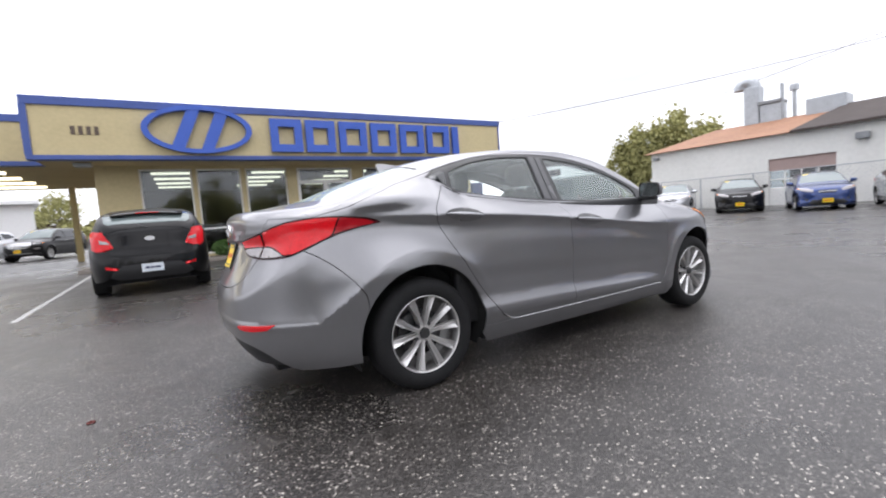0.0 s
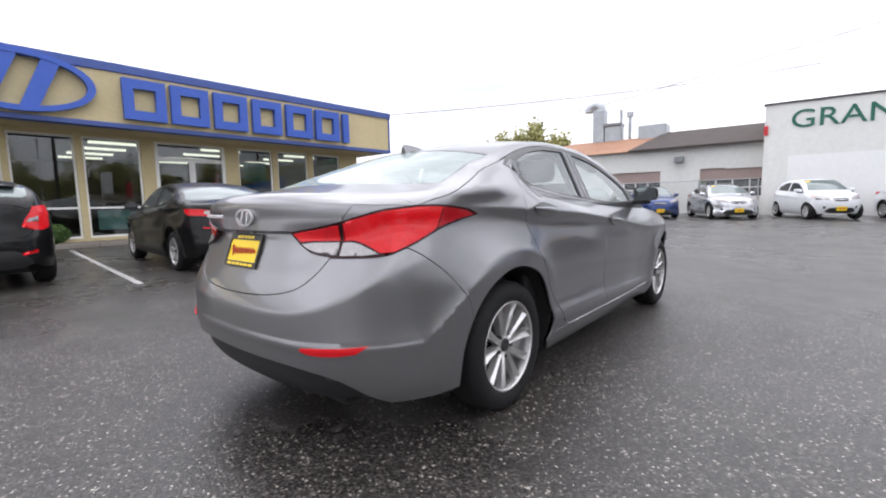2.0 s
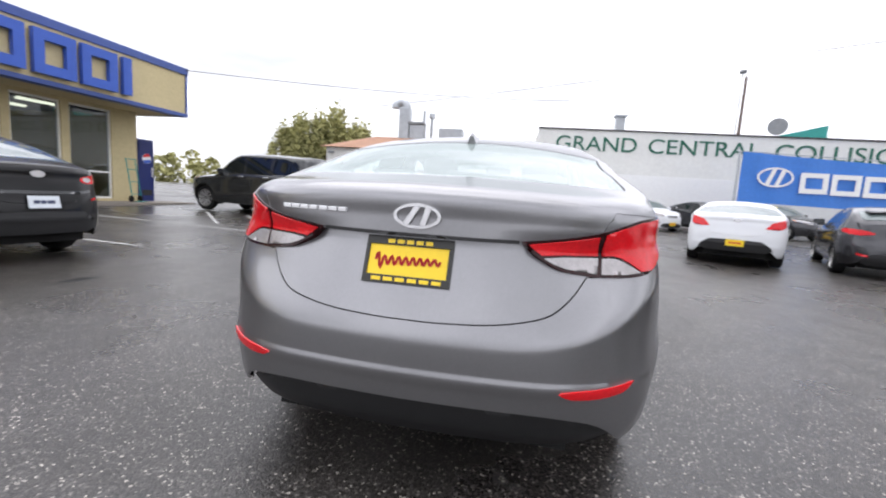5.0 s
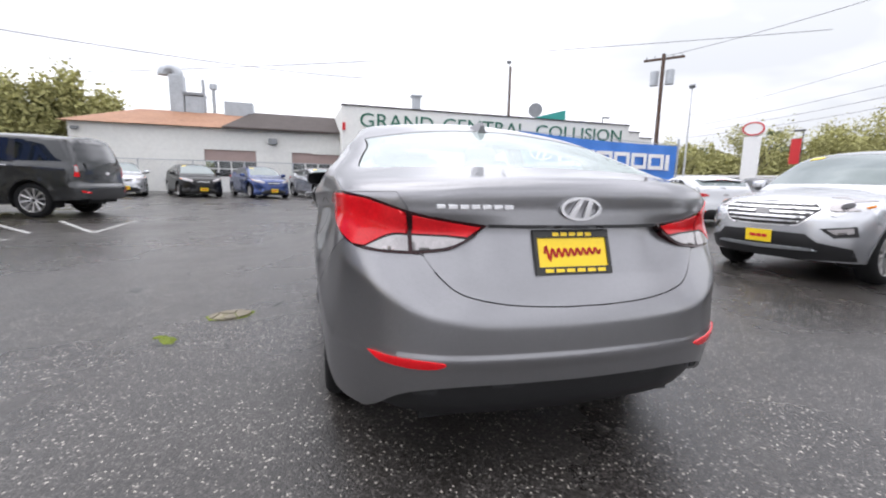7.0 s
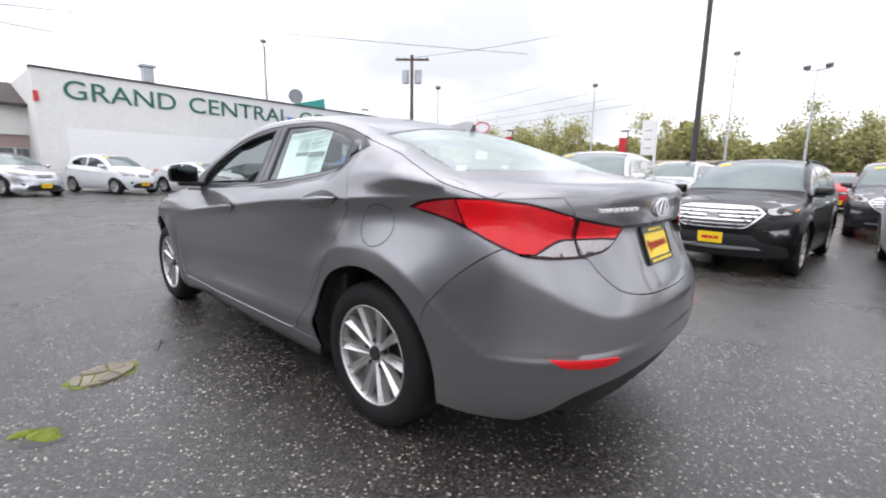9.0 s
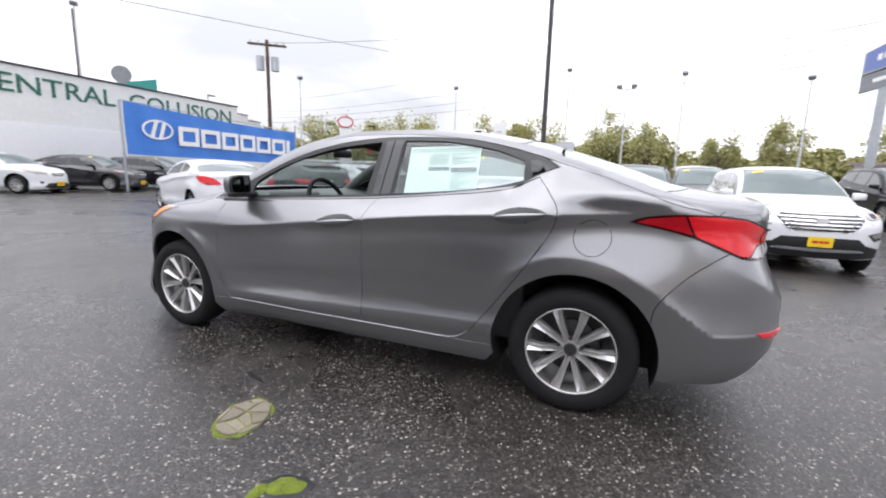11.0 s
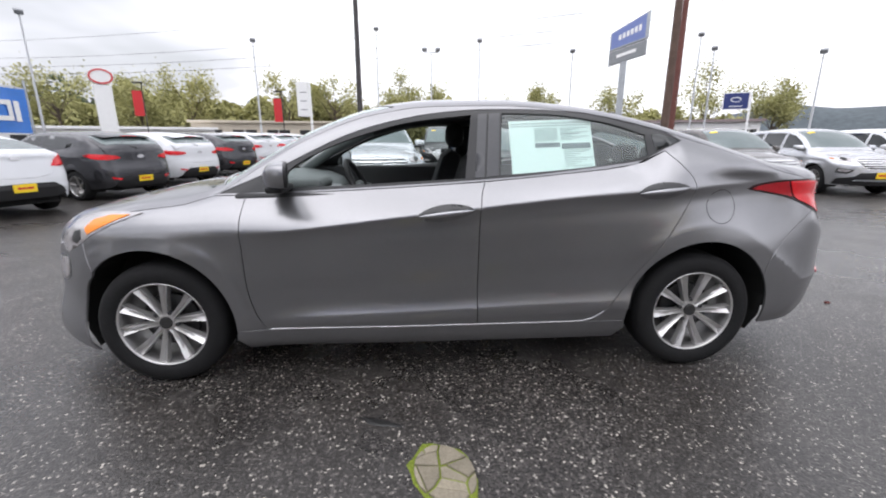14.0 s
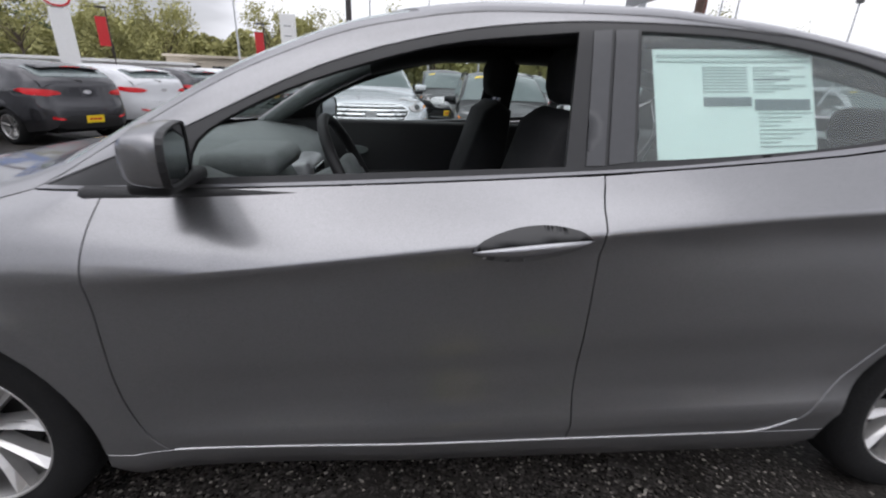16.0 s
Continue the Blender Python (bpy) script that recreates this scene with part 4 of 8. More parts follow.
class Hull:
    """A car's outer skin as the zero set of blended side, end and top fields."""

    def __init__(self, S):
        self.S = S
        self.T, self.crown, self.plan = curve(S["top"]), curve(S["crown"]), curve(S["plan"])
        self.zc, self.zb, self.shoulder = curve(S["crease"]), curve(S["belt"]), curve(S["shoulder"])
        self.R, self.Fr = curve(S["rear"]), curve(S["front"])
        self.low = curve(S["section"])
        self.low_soft = curve([(0, -.09), (.08, -.055), (.17, -.034), (.30, -.022), (.45, -.012), (.62, -.007), (.80, -.003), (1.0, 0.0)])
        self.tail_crease = curve(S["tail_crease"]) if "tail_crease" in S else None
        self.cut = curve(S["recess"][0]) if "recess" in S else None
        self.xr, self.xf, self.k = S["xr"] - 0.1, S["xf"] + 0.1, 0.85

    def width(self, x, z):
        S = self.S
        w, zc, zb, sh = self.plan(x), self.zc(x), self.zb(x), self.shoulder(x)
        q = (z - 0.16) / (zc - 0.16)
        fade = np.clip(step01(x, *S.get("fade_f", (0.25, 1.0))) + step01(-x, *S.get("fade_r", (1.15, 1.75))), 0, 1) if "soft" in S else 0.0
        below = w + self.low(np.clip(q, 0, 1)) * (1 - fade) + self.low_soft(np.clip(q, 0, 1)) * fade
        p = np.clip((z - zc) / (zb - zc), 0, None)
        above = w - sh * np.minimum(p, 1) ** (S.get("shoulder_power", 1.15) + 0.75 * fade) - np.maximum(z - zb, 0) * S["tumble"]
        y = np.where(z < zc, below, above)
        soft = S.get("soft", 0.018) * (step01(x, *S.get("fade_f", (0.25, 1.0))) + step01(-x, *S.get("fade_r", (1.15, 1.75))))
        y = y - (0.0 if "soft" in S else 1.0) * soft * np.exp(-((z - zc) / S.get("soft_w", 0.06)) ** 2)
        for cx in (S["xf"], S["xr"]):
            r = np.hypot(x - cx, z - S["rw"])
            y = y + S.get("flare", 0.010) * np.exp(-((r - S["ra"] - S.get("flare_at", 0.015)) / S.get("flare_w", 0.055)) ** 2) * (1 - step01(z, zc - 0.12, zc))
        if "tuck" in S:
            t = S["tuck"]
            y = y - t[0] * step01(-x, t[1], t[2]) * (1 - 0.65 * step01(-x, 1.65, 2.0)) * step01(z, t[3], t[4]) * (1 - step01(z, 0.985, 1.075))
        if "ledge" in S:
            rf, rr, tx, tz, deep, soft_d = S["ledge"]
            for cx, r0, back in ((S["xf"], rf, False), (S["xr"], rr, True)):
                dx, dz = x - cx, z - S["rw"]
                r, ang = np.hypot(dx, dz), np.degrees(np.arctan2(dz, dx))
                ang = np.where(ang < -90, ang + 360, ang)
                d = r - r0
                if back:
                    vx, vz = tx - cx, tz - S["rw"]
                    far = math.hypot(vx, vz)
                    turn = math.atan2(vz, vx) - math.acos(r0 / far)
                    line = (x - tx) * math.cos(turn) + (z - tz) * math.sin(turn)
                    d = np.where(ang > math.degrees(turn), np.minimum(line, z - tz), d)
                    keep = step01(ang, 8, 60)
                else:
                    keep = step01(ang, 5, 60)
                keep = keep * (1 - step01(z, zc - 0.10, zc + 0.02)) * (1 - step01(r, r0 + 0.28, r0 + 0.75) * (0.0 if back else 1.0))
                y = y + deep * keep * (np.exp(-np.maximum(d, 0) / soft_d) - 0.45)
        return y

    def F(self, x, y, z):
        S = self.S
        y = np.abs(y)
        a = (y - self.width(x, z)) * 0.95
        e = 1e-3
        slope = (self.T(x + e) - self.T(x - e)) / (2 * e)
        t = (z - self.T(x) + self.crown(x) * (y / 0.6) ** 2) / np.sqrt(1 + slope ** 2)
        R = self.R(z)
        if "tail_crease" in S:
            zk = self.tail_crease(y)
            up = z - zk
            lean = 0.5 * (up + np.sqrt(up ** 2 + 0.00012)) - 0.0055
            face = -2.286 + 0.020 * step01(up, -0.02, 0.16) + (0.26 + 0.14 * step01(y, 0.2, 0.6)) * lean
            k = step01(z, 0.86, 0.94)
            R = np.where(z > 0.497, face * (1 - k) + R * k, R)
        if "recess" in S:
            cut, depth, z0, z1, y0, y1 = S["recess"]
            R = R + depth * step01(z - self.cut(y), 0.0, 0.24) * (1 - step01(z, z0, z1)) * (1 - step01(y, y0, y1))
        r = R + S.get("rear_curve", 0.20) * y ** 2.2 - x
        f = x - self.Fr(z) + S.get("front_curve", 0.33) * y ** 2.2
        if "chin" in S:
            low = 1 - step01(z, *S["chin"][2:])
            a = a - S["chin"][0] * low * step01(x, 1.45, 1.75)
            f = f - S["chin"][1] * low * step01(y, 0.1, 0.6)
        b = smax(smax(a, r, S.get("k_rear", 0.30)), f, S.get("k_front", 0.34))
        return smax(b, t, S.get("k_top", 0.08))

    def cast(self, O, D, far=3.2):
        O, D = np.asarray(O, float), np.asarray(D, float)
        lo, hi = np.zeros(len(O)), np.full(len(O), far)
        for _ in range(34):
            mid = (lo + hi) / 2
            P = O + D * mid[:, None]
            inside = self.F(P[:, 0], P[:, 1], P[:, 2]) < 0
            lo, hi = np.where(inside, mid, lo), np.where(inside, hi, mid)
        return O + D * lo[:, None]

    def normal(self, P):
        e = 2e-3
        g = np.zeros_like(P)
        for i in range(3):
            d = np.zeros(3)
            d[i] = e
            A, C = P + d, P - d
            g[:, i] = self.F(A[:, 0], A[:, 1], A[:, 2]) - self.F(C[:, 0], C[:, 1], C[:, 2])
        return g / np.linalg.norm(g, axis=1)[:, None]

    # charts: "ring" (along the flank and round both ends, height) and "top" (x, y)
    def lift(self, uv, chart):
        uv = np.asarray(uv, float)
        u, v = uv[:, 0], uv[:, 1]
        if chart == "top":
            return self.cast(np.stack([u, v, np.full(len(u), 0.4)], 1), np.tile([0, 0, 1.0], (len(u), 1)))
        th = np.where(u < self.xr, -(self.xr - u) / self.k, np.where(u > self.xf, (u - self.xf) / self.k, 0))
        O = np.stack([np.clip(u, self.xr, self.xf), np.zeros(len(u)), v], 1)
        return self.cast(O, np.stack([np.sin(th), np.cos(th), np.zeros(len(u))], 1))

    def to_ring(self, P):
        P = np.asarray(P, float)
        x, y, z = P[:, 0], P[:, 1], P[:, 2]
        u = np.where(x < self.xr, self.xr - self.k * np.arctan2(self.xr - x, y), np.where(x > self.xf, self.xf + self.k * np.arctan2(x - self.xf, y), x))
        return np.stack([u, z], 1)

    def side(self, pts):
        """Points (x, z) on the flank, in the ring chart."""
        p = np.asarray(pts, float)
        n = len(p)
        return self.to_ring(self.cast(np.stack([p[:, 0], np.zeros(n), p[:, 1]], 1), np.tile([0, 1.0, 0], (n, 1))))

    def end(self, pts, front=False):
        """Points (y, z) on the tail or the nose, in the ring chart."""
        p = np.asarray(pts, float)
        n = len(p)
        O = np.stack([np.full(n, self.xf if front else self.xr), p[:, 0], p[:, 1]], 1)
        return self.to_ring(self.cast(O, np.tile([1.0 if front else -1.0, 0, 0], (n, 1))))

    def ridge(self, xs, up=58):
        """Where flank and top meet, as 3D points."""
        xs = np.asarray(xs, float)
        z = self.T(xs)
        for _ in range(25):
            y = self.width(xs, z)
            z = 0.5 * z + 0.5 * (self.T(xs) - self.crown(xs) * (y / 0.6) ** 2)
        y = self.width(xs, z)
        c, s = math.cos(radians(up)), math.sin(radians(up))
        O = np.stack([xs, np.maximum(y - 0.3 * c / s, 0.02), z - 0.3], 1)
        return self.cast(O, np.tile([0, c, s], (len(xs), 1)))

    def lip(self, ys, front=False, up=45):
        """Where the top meets the tail or the nose, as 3D points."""
        ys = np.asarray(ys, float)
        sgn = 1.0 if front else -1.0
        x = np.full(len(ys), self.S["lip_front"] if front else self.S["lip_rear"])
        if "lip_z" in self.S and not front:
            x = self.cast(np.stack([np.full(len(ys), self.xr), ys, np.full(len(ys), self.S["lip_z"])], 1), np.tile([-1.0, 0, 0], (len(ys), 1)))[:, 0]
        c, s = math.cos(radians(up)), math.sin(radians(up))
        z = self.T(x) - self.crown(x) * (ys / 0.6) ** 2
        O = np.stack([x - sgn * 0.25 * c / s, ys, z - 0.25], 1)
        return self.cast(O, np.tile([sgn * c, 0, s], (len(ys), 1)))


def inside_poly(P, poly):
    x, y = P[:, 0], P[:, 1]
    a, b = poly, np.roll(poly, -1, 0)
    res = np.zeros(len(P), bool)
    for (x0, y0), (x1, y1) in zip(a, b):
        if y0 == y1:
            continue
        hit = ((y0 > y) != (y1 > y)) & (x < (x1 - x0) * (y - y0) / (y1 - y0) + x0)
        res ^= hit
    return res


def densify(poly, step):
    poly = np.asarray(poly, float)
    poly = poly[np.linalg.norm(poly - np.roll(poly, 1, 0), axis=1) > 1e-5]
    out = []
    for a, b in zip(poly, np.roll(poly, -1, 0)):
        n = max(1, int(math.ceil(np.linalg.norm(b - a) / step)))
        out += [a + (b - a) * i / n for i in range(n)]
    return np.array(out)


def round_line(pts, n=6):
    """A smooth open line (Catmull-Rom) through the points."""
    p = [np.array(q, float) for q in pts]
    p = [2 * p[0] - p[1]] + p + [2 * p[-1] - p[-2]]
    out = []
    for i in range(1, len(p) - 2):
        for k in range(n):
            t = k / n
            out.append(0.5 * ((2 * p[i]) + (-p[i - 1] + p[i + 1]) * t + (2 * p[i - 1] - 5 * p[i] + 4 * p[i + 1] - p[i + 2]) * t * t + (-p[i - 1] + 3 * p[i] - 3 * p[i + 1] + p[i + 2]) * t ** 3))
    out.append(p[-2])
    return [tuple(q) for q in out]


def shrink(poly, g, axis_u=None):
    """Pulls an outline inwards by g, but not along the middle line."""
    a, c = np.roll(poly, 1, 0), np.roll(poly, -1, 0)
    area = np.sum(poly[:, 0] * c[:, 1] - c[:, 0] * poly[:, 1])
    t1, t2 = poly - a, c - poly
    t1 /= np.linalg.norm(t1, axis=1)[:, None] + 1e-9
    t2 /= np.linalg.norm(t2, axis=1)[:, None] + 1e-9
    t = t1 + t2
    t /= np.linalg.norm(t, axis=1)[:, None] + 1e-9
    n = np.stack([-t[:, 1], t[:, 0]], 1) * (1 if area > 0 else -1)
    q = poly + n * g
    if axis_u is not None:
        col, val = axis_u
        on = np.abs(poly[:, col] - val) < 1e-5
        q[on, col] = val
    return q


def skin(hull, poly, chart, step, holes=(), gap=0.0, lines=(), middle=None):
    """Points, normals and triangles of a panel with that outline in the chart."""
    from mathutils import geometry
    outer = densify(poly, step)
    if gap:
        outer = shrink(outer, gap, middle)
    rings = [outer] + [densify(h, step) for h in holes]
    lo, hi = outer.min(0), outer.max(0)
    nx, ny = int((hi[0] - lo[0]) / step) + 2, int((hi[1] - lo[1]) / step) + 2
    g = np.array([(lo[0] + (i + (0.5 if j % 2 else 0.0)) * step, lo[1] + j * step * 0.9) for i in range(nx) for j in range(int(ny / 0.9) + 1)])
    keep = inside_poly(g, outer)
    for h in rings[1:]:
        keep &= ~inside_poly(g, h)
    g = g[keep]
    hard = [np.array(l, float) for l in lines]
    solid = np.concatenate(rings + [densify(l, step * 0.6)[:-1] for l in []] + [np.zeros((0, 2))])
    extra = []
    for l in hard:
        pts = []
        for a, b in zip(l, l[1:]):
            n = max(1, int(np.linalg.norm(b - a) / (step * 0.6)))
            pts += [a + (b - a) * i / n for i in range(n)]
        pts = np.array(pts)
        ok = inside_poly(pts, outer)
        for h in rings[1:]:
            ok &= ~inside_poly(pts, h)
        if len(solid):
            ok &= np.array([np.min(np.sum((solid - q) ** 2, 1)) > (step * 0.4) ** 2 for q in pts], bool)
        extra.append(pts[ok])
    near = np.concatenate([solid] + extra) if extra else solid
    if len(g):
        ok = np.ones(len(g), bool)
        for s in range(0, len(g), 512):
            d = ((g[s:s + 512, None, :] - near[None]) ** 2).sum(2).min(1)
            ok[s:s + 512] = d > (step * 0.45) ** 2
        g = g[ok]
    pts, edges = [], []
    for r in rings:
        b = len(pts)
        pts += [Vector(p) for p in r]
        edges += [(b + i, b + (i + 1) % len(r)) for i in range(len(r))]
    for l in extra:
        pts += [Vector(p) for p in l]
    pts += [Vector(p) for p in g]
    co, _, tri, *_ = geometry.delaunay_2d_cdt(pts, edges, [], 0, 1e-6)
    co = np.array([tuple(c) for c in co])
    tri = np.array([t for t in tri if len(t) == 3], int)
    cen = co[tri].mean(1)
    keep = inside_poly(cen, outer)
    for h in rings[1:]:
        keep &= ~inside_poly(cen, h)
    tri = tri[keep]
    P = hull.lift(co, chart)
    if middle is not None:
        P[np.abs(co[:, middle[0]] - middle[1]) < 1e-5, 1] = 0.0
    return P, hull.normal(P), tri


def panel(name, surf, material, parent, label="", side="left", off=0.0, rim=0.012, thick=0.0):
    """Makes a panel object: on the left, mirrored on the right, or whole (both halves welded at the middle)."""
    P, N, T = surf
    P = P + N * off
    if side == "right":
        P, N, T = P * [1, -1, 1], N * [1, -1, 1], T
    elif side == "whole":
        n = len(P)
        mid = np.abs(P[:, 1]) < 1e-6
        idx = np.where(mid, np.arange(n), np.arange(n) + n)
        N = N.copy()
        N[mid, 1] = 0
        P2, N2 = P * [1, -1, 1], N * [1, -1, 1]
        P, N, T = np.concatenate([P, P2]), np.concatenate([N, N2]), np.concatenate([T, idx[T]])
    a, b, c = P[T[:, 0]], P[T[:, 1]], P[T[:, 2]]
    fn = np.cross(b - a, c - a)
    bad = (fn * N[T].mean(1)).sum(1) < 0
    T = T.copy()
    T[bad] = T[bad][:, ::-1]
    verts, faces, norms = list(map(tuple, P)), [tuple(t) for t in T.tolist()], []
    for t in T:
        norms += [tuple(N[t[0]]), tuple(N[t[1]]), tuple(N[t[2]])]
    if rim:
        seen = {}
        for t in T.tolist():
            for i, j in ((t[0], t[1]), (t[1], t[2]), (t[2], t[0])):
                if (j, i) in seen:
                    del seen[(j, i)]
                else:
                    seen[(i, j)] = 1
        low = {}
        for i, j in seen:
            for q in (i, j):
                if q not in low:
                    low[q] = len(verts)
                    verts.append(tuple(P[q] - N[q] * rim))
        for i, j in seen:
            faces.append((j, i, low[i], low[j]))
            d = P[j] - P[i]
            o = np.cross(d, N[i])
            o = o / (np.linalg.norm(o) + 1e-12)
            s1, s2 = o + 0.6 * N[i], o + 0.6 * N[j]
            norms += [tuple(s2 / np.linalg.norm(s2)), tuple(s1 / np.linalg.norm(s1)), tuple(o), tuple(o)]
    me = bpy.data.meshes.new(name)
    used = sorted({i for f in faces for i in f})
    re = {o: i for i, o in enumerate(used)}
    me.from_pydata([verts[i] for i in used], [], [tuple(re[i] for i in f) for f in faces])
    me.materials.append(material)
    me.polygons.foreach_set("use_smooth", [True] * len(me.polygons))
    me.update()
    me.normals_split_custom_set(norms)
    ob = new(name, me)
    ob.parent = parent
    if label:
        ob["label"] = label
    return ob


def lathe(profile, n, axis_y=True):
    """A ring mesh from (radius, y) turned round the y axis."""
    verts, faces = [], []
    m = len(profile)
    for i in range(n):
        a = 2 * math.pi * i / n
        for r, y in profile:
            verts.append((r * math.cos(a), y, r * math.sin(a)))
    for i in range(n):
        for j in range(m - 1):
            a, b = i * m + j, ((i + 1) % n) * m + j
            faces.append((a, a + 1, b + 1, b))
    return verts, faces


RIM = mat("silver_alloy", (0.60, 0.59, 0.58), 0.28, 0.75, vary=0.08)
RIM_IN = mat("alloy_barrel", (0.30, 0.295, 0.29), 0.38, 0.8, vary=0.12)
NUT_METAL = mat("dark_nut_metal", (0.10, 0.10, 0.105), 0.4, 0.8, vary=0.1)
RIM_DARK = mat("dark_brake_metal", (0.05, 0.05, 0.05), 0.5, 0.6, vary=0.3)
RED_LENS = mat("red_lamp_lens", (0.62, 0.008, 0.014), 0.14, vary=0.2, scale=14, coat=0.25, spec=0.3)
RED_MID = mat("dark_red_lens", (0.34, 0.006, 0.012), 0.12, vary=0.25, scale=14, coat=0.3, spec=0.35)
RED_DEEP = mat("deep_red_lens", (0.022, 0.002, 0.003), 0.18, vary=0.1, coat=0.1, spec=0.25)
CLEAR_LENS = mat("clear_lamp_lens", (0.36, 0.34, 0.34), 0.2, 0.3, vary=0.25, scale=30, coat=0.4)
AMBER = mat("amber_lens", (0.80, 0.22, 0.008), 0.25, vary=0.15, coat=0.2, spec=0.2)
GLASS_DARK = mat("dark_car_glass", (0.010, 0.013, 0.014), 0.03, vary=0.05, coat=0.5, spec=0.4)
# opaque glass whose pale base colour paints in the reflected sky
GLASS_PALE = mat("glass_painted_sky_sheen", (0.13, 0.16, 0.16), 0.08, 0.15, vary=0.1, coat=0.15, spec=0.4)
UNDER = mat("dark_underbody", (0.008, 0.008, 0.008), 0.9, vary=0.2)

WHEELS = {}


def wheel_meshes(r, w, spokes, style):
    key = (r, w, spokes, style)
    if key in WHEELS:
        return WHEELS[key]
    rr = r * 0.685 if style == "fine" else r * 0.68
    h = w / 2
    prof = [(rr, -h * .9), (rr + .012, -h * .98), (r * .80, -h * 1.04), (r * .90, -h), (r * .965, -h * .86), (r * .995, -h * .62), (r, -h * .35), (r, 0), (r, h * .35), (r * .995, h * .62), (r * .965, h * .86), (r * .9, h), (r * .8, h * 1.04), (rr + .012, h * .98), (rr, h * .9)]
    n = 64 if style == "fine" else 32
    v, f = lathe(prof, n)
    tyre = mesh_of("tyre", v, f, RUBBER, True)
    prof = [(rr * .1, -h * .2), (rr * .93, -h * .2), (rr * .93, h * .55), (rr * .97, h * .86), (rr * 1.0, h * .93), (rr * 1.012, h * .90), (rr * 1.012, -h * .9)]
    v, f = lathe(prof, n)
    v2, f2 = lathe([(rr * .962, h * .70), (rr * .968, h * .84), (rr * .978, h * .90), (rr * 1.0, h * .95), (rr * 1.012, h * .92)], n)
    lip = mesh_of("rim_lip", v2, f2, RIM, True)
    barrel = mesh_of("rim_barrel", v, f, RIM_DARK if style == "dark" else RIM_IN, True)
    v, f = lathe([(rr * .2, h * .10), (rr * .62, h * .10), (rr * .64, h * .06), (rr * .64, -h * .1)], n)
    disc = mesh_of("brake_disc", v, f, RIM_DARK, True)
    fine = style == "fine"

    def blade(bm, a, twist_by):
        rows = []
        wide = ((0.13, 0.15, 0.55), (0.32, 0.13, 0.62), (0.62, 0.16, 0.72), (0.965, 0.235, 0.84)) if fine else ((0.12, 0.15, 0.55), (0.32, 0.125, 0.62), (0.62, 0.14, 0.72), (0.965, 0.21, 0.84))
        for t, wd, yy in wide:
            twist = twist_by * (1 - t)
            c = Vector((math.cos(a + twist), 0, math.sin(a + twist))) * rr * t
            s = Vector((-math.sin(a), 0, math.cos(a))) * rr * wd * 0.5
            y = Vector((0, h * yy, 0))
            dn = Vector((0, h * 0.28, 0))
            rows.append([bm.verts.new(p) for p in ((c - s + y - dn, c - s * .86 + y + dn * .10, c + y - dn * .55, c + s * .86 + y + dn * .10, c + s + y - dn) if fine else (c - s + y - dn, c - s * .8 + y - dn * .12, c + y + dn * .1, c + s * .8 + y - dn * .12, c + s + y - dn))])
        for p, q in zip(rows, rows[1:]):
            for j in range(4):
                bm.faces.new((p[j], p[j + 1], q[j + 1], q[j]))

    def done(bm, name, m):
        bmesh.ops.recalc_face_normals(bm, faces=bm.faces)
        me = bpy.data.meshes.new(name)
        bm.to_mesh(me)
        bm.free()
        me.materials.append(m)
        return me
    if fine:
        spoke = []
        for tw in (0.085, -0.085):
            bm = bmesh.new()
            blade(bm, 0.0, tw)
            spoke.append(done(bm, "spoke", RIM))
        hub = done(tube(bmesh.new(), (0, h * .2, 0), (0, h * .60, 0), rr * .21, rr * .175, 24), "hub", RIM)
        spoke.append(hub)
    else:
        bm = bmesh.new()
        for i in range(spokes):
            blade(bm, 2 * math.pi * i / spokes, 0.0)
        tube(bm, (0, h * .2, 0), (0, h * .62, 0), rr * .20, rr * .17, 24)
        spoke = done(bm, "spokes", RIM)
    bm = tube(bmesh.new(), (0, h * .6, 0), (0, h * .70, 0), rr * .150, rr * .135, 24)
    cap = bpy.data.meshes.new("hub_cap")
    bm.to_mesh(cap)
    bm.free()
    cap.materials.append(RIM_DARK)
    nut = done(tube(bmesh.new(), (rr * .27, h * .45, 0), (rr * .27, h * .67, 0), 0.0105, sides=6), "wheel_nut", NUT_METAL)
    WHEELS[key] = (tyre, barrel, disc, spoke, cap, nut, lip)
    return WHEELS[key]


def add_wheel(root, x, y, r, w, spokes, style, spin):
    tyre, barrel, disc, spoke, cap, nut, lip = wheel_meshes(r, w, spokes, style)
    hub = new("wheel", barrel)
    hub.parent = root
    hub.matrix_local = pose(x, y, r, 0, spin, 0 if y > 0 else 180)
    pieces = [("tyre", tyre, 0), ("rim_lip", lip, 0), ("brake_disc", disc, 0), ("hub_cap", cap, 0)]
    if style == "fine":
        pieces += [("spoke", spoke[i % 2], 360 * i / spokes) for i in range(spokes)] + [("hub", spoke[2], 0)] + [("wheel_nut", nut, 72 * i + 18) for i in range(5)]
    else:
        pieces.append(("spokes", spoke, 0))
    for nm, me, turn in pieces:
        o = new(nm, me)
        o.parent = hub
        o.matrix_local = pose(0, 0, 0, 0, turn, 0)


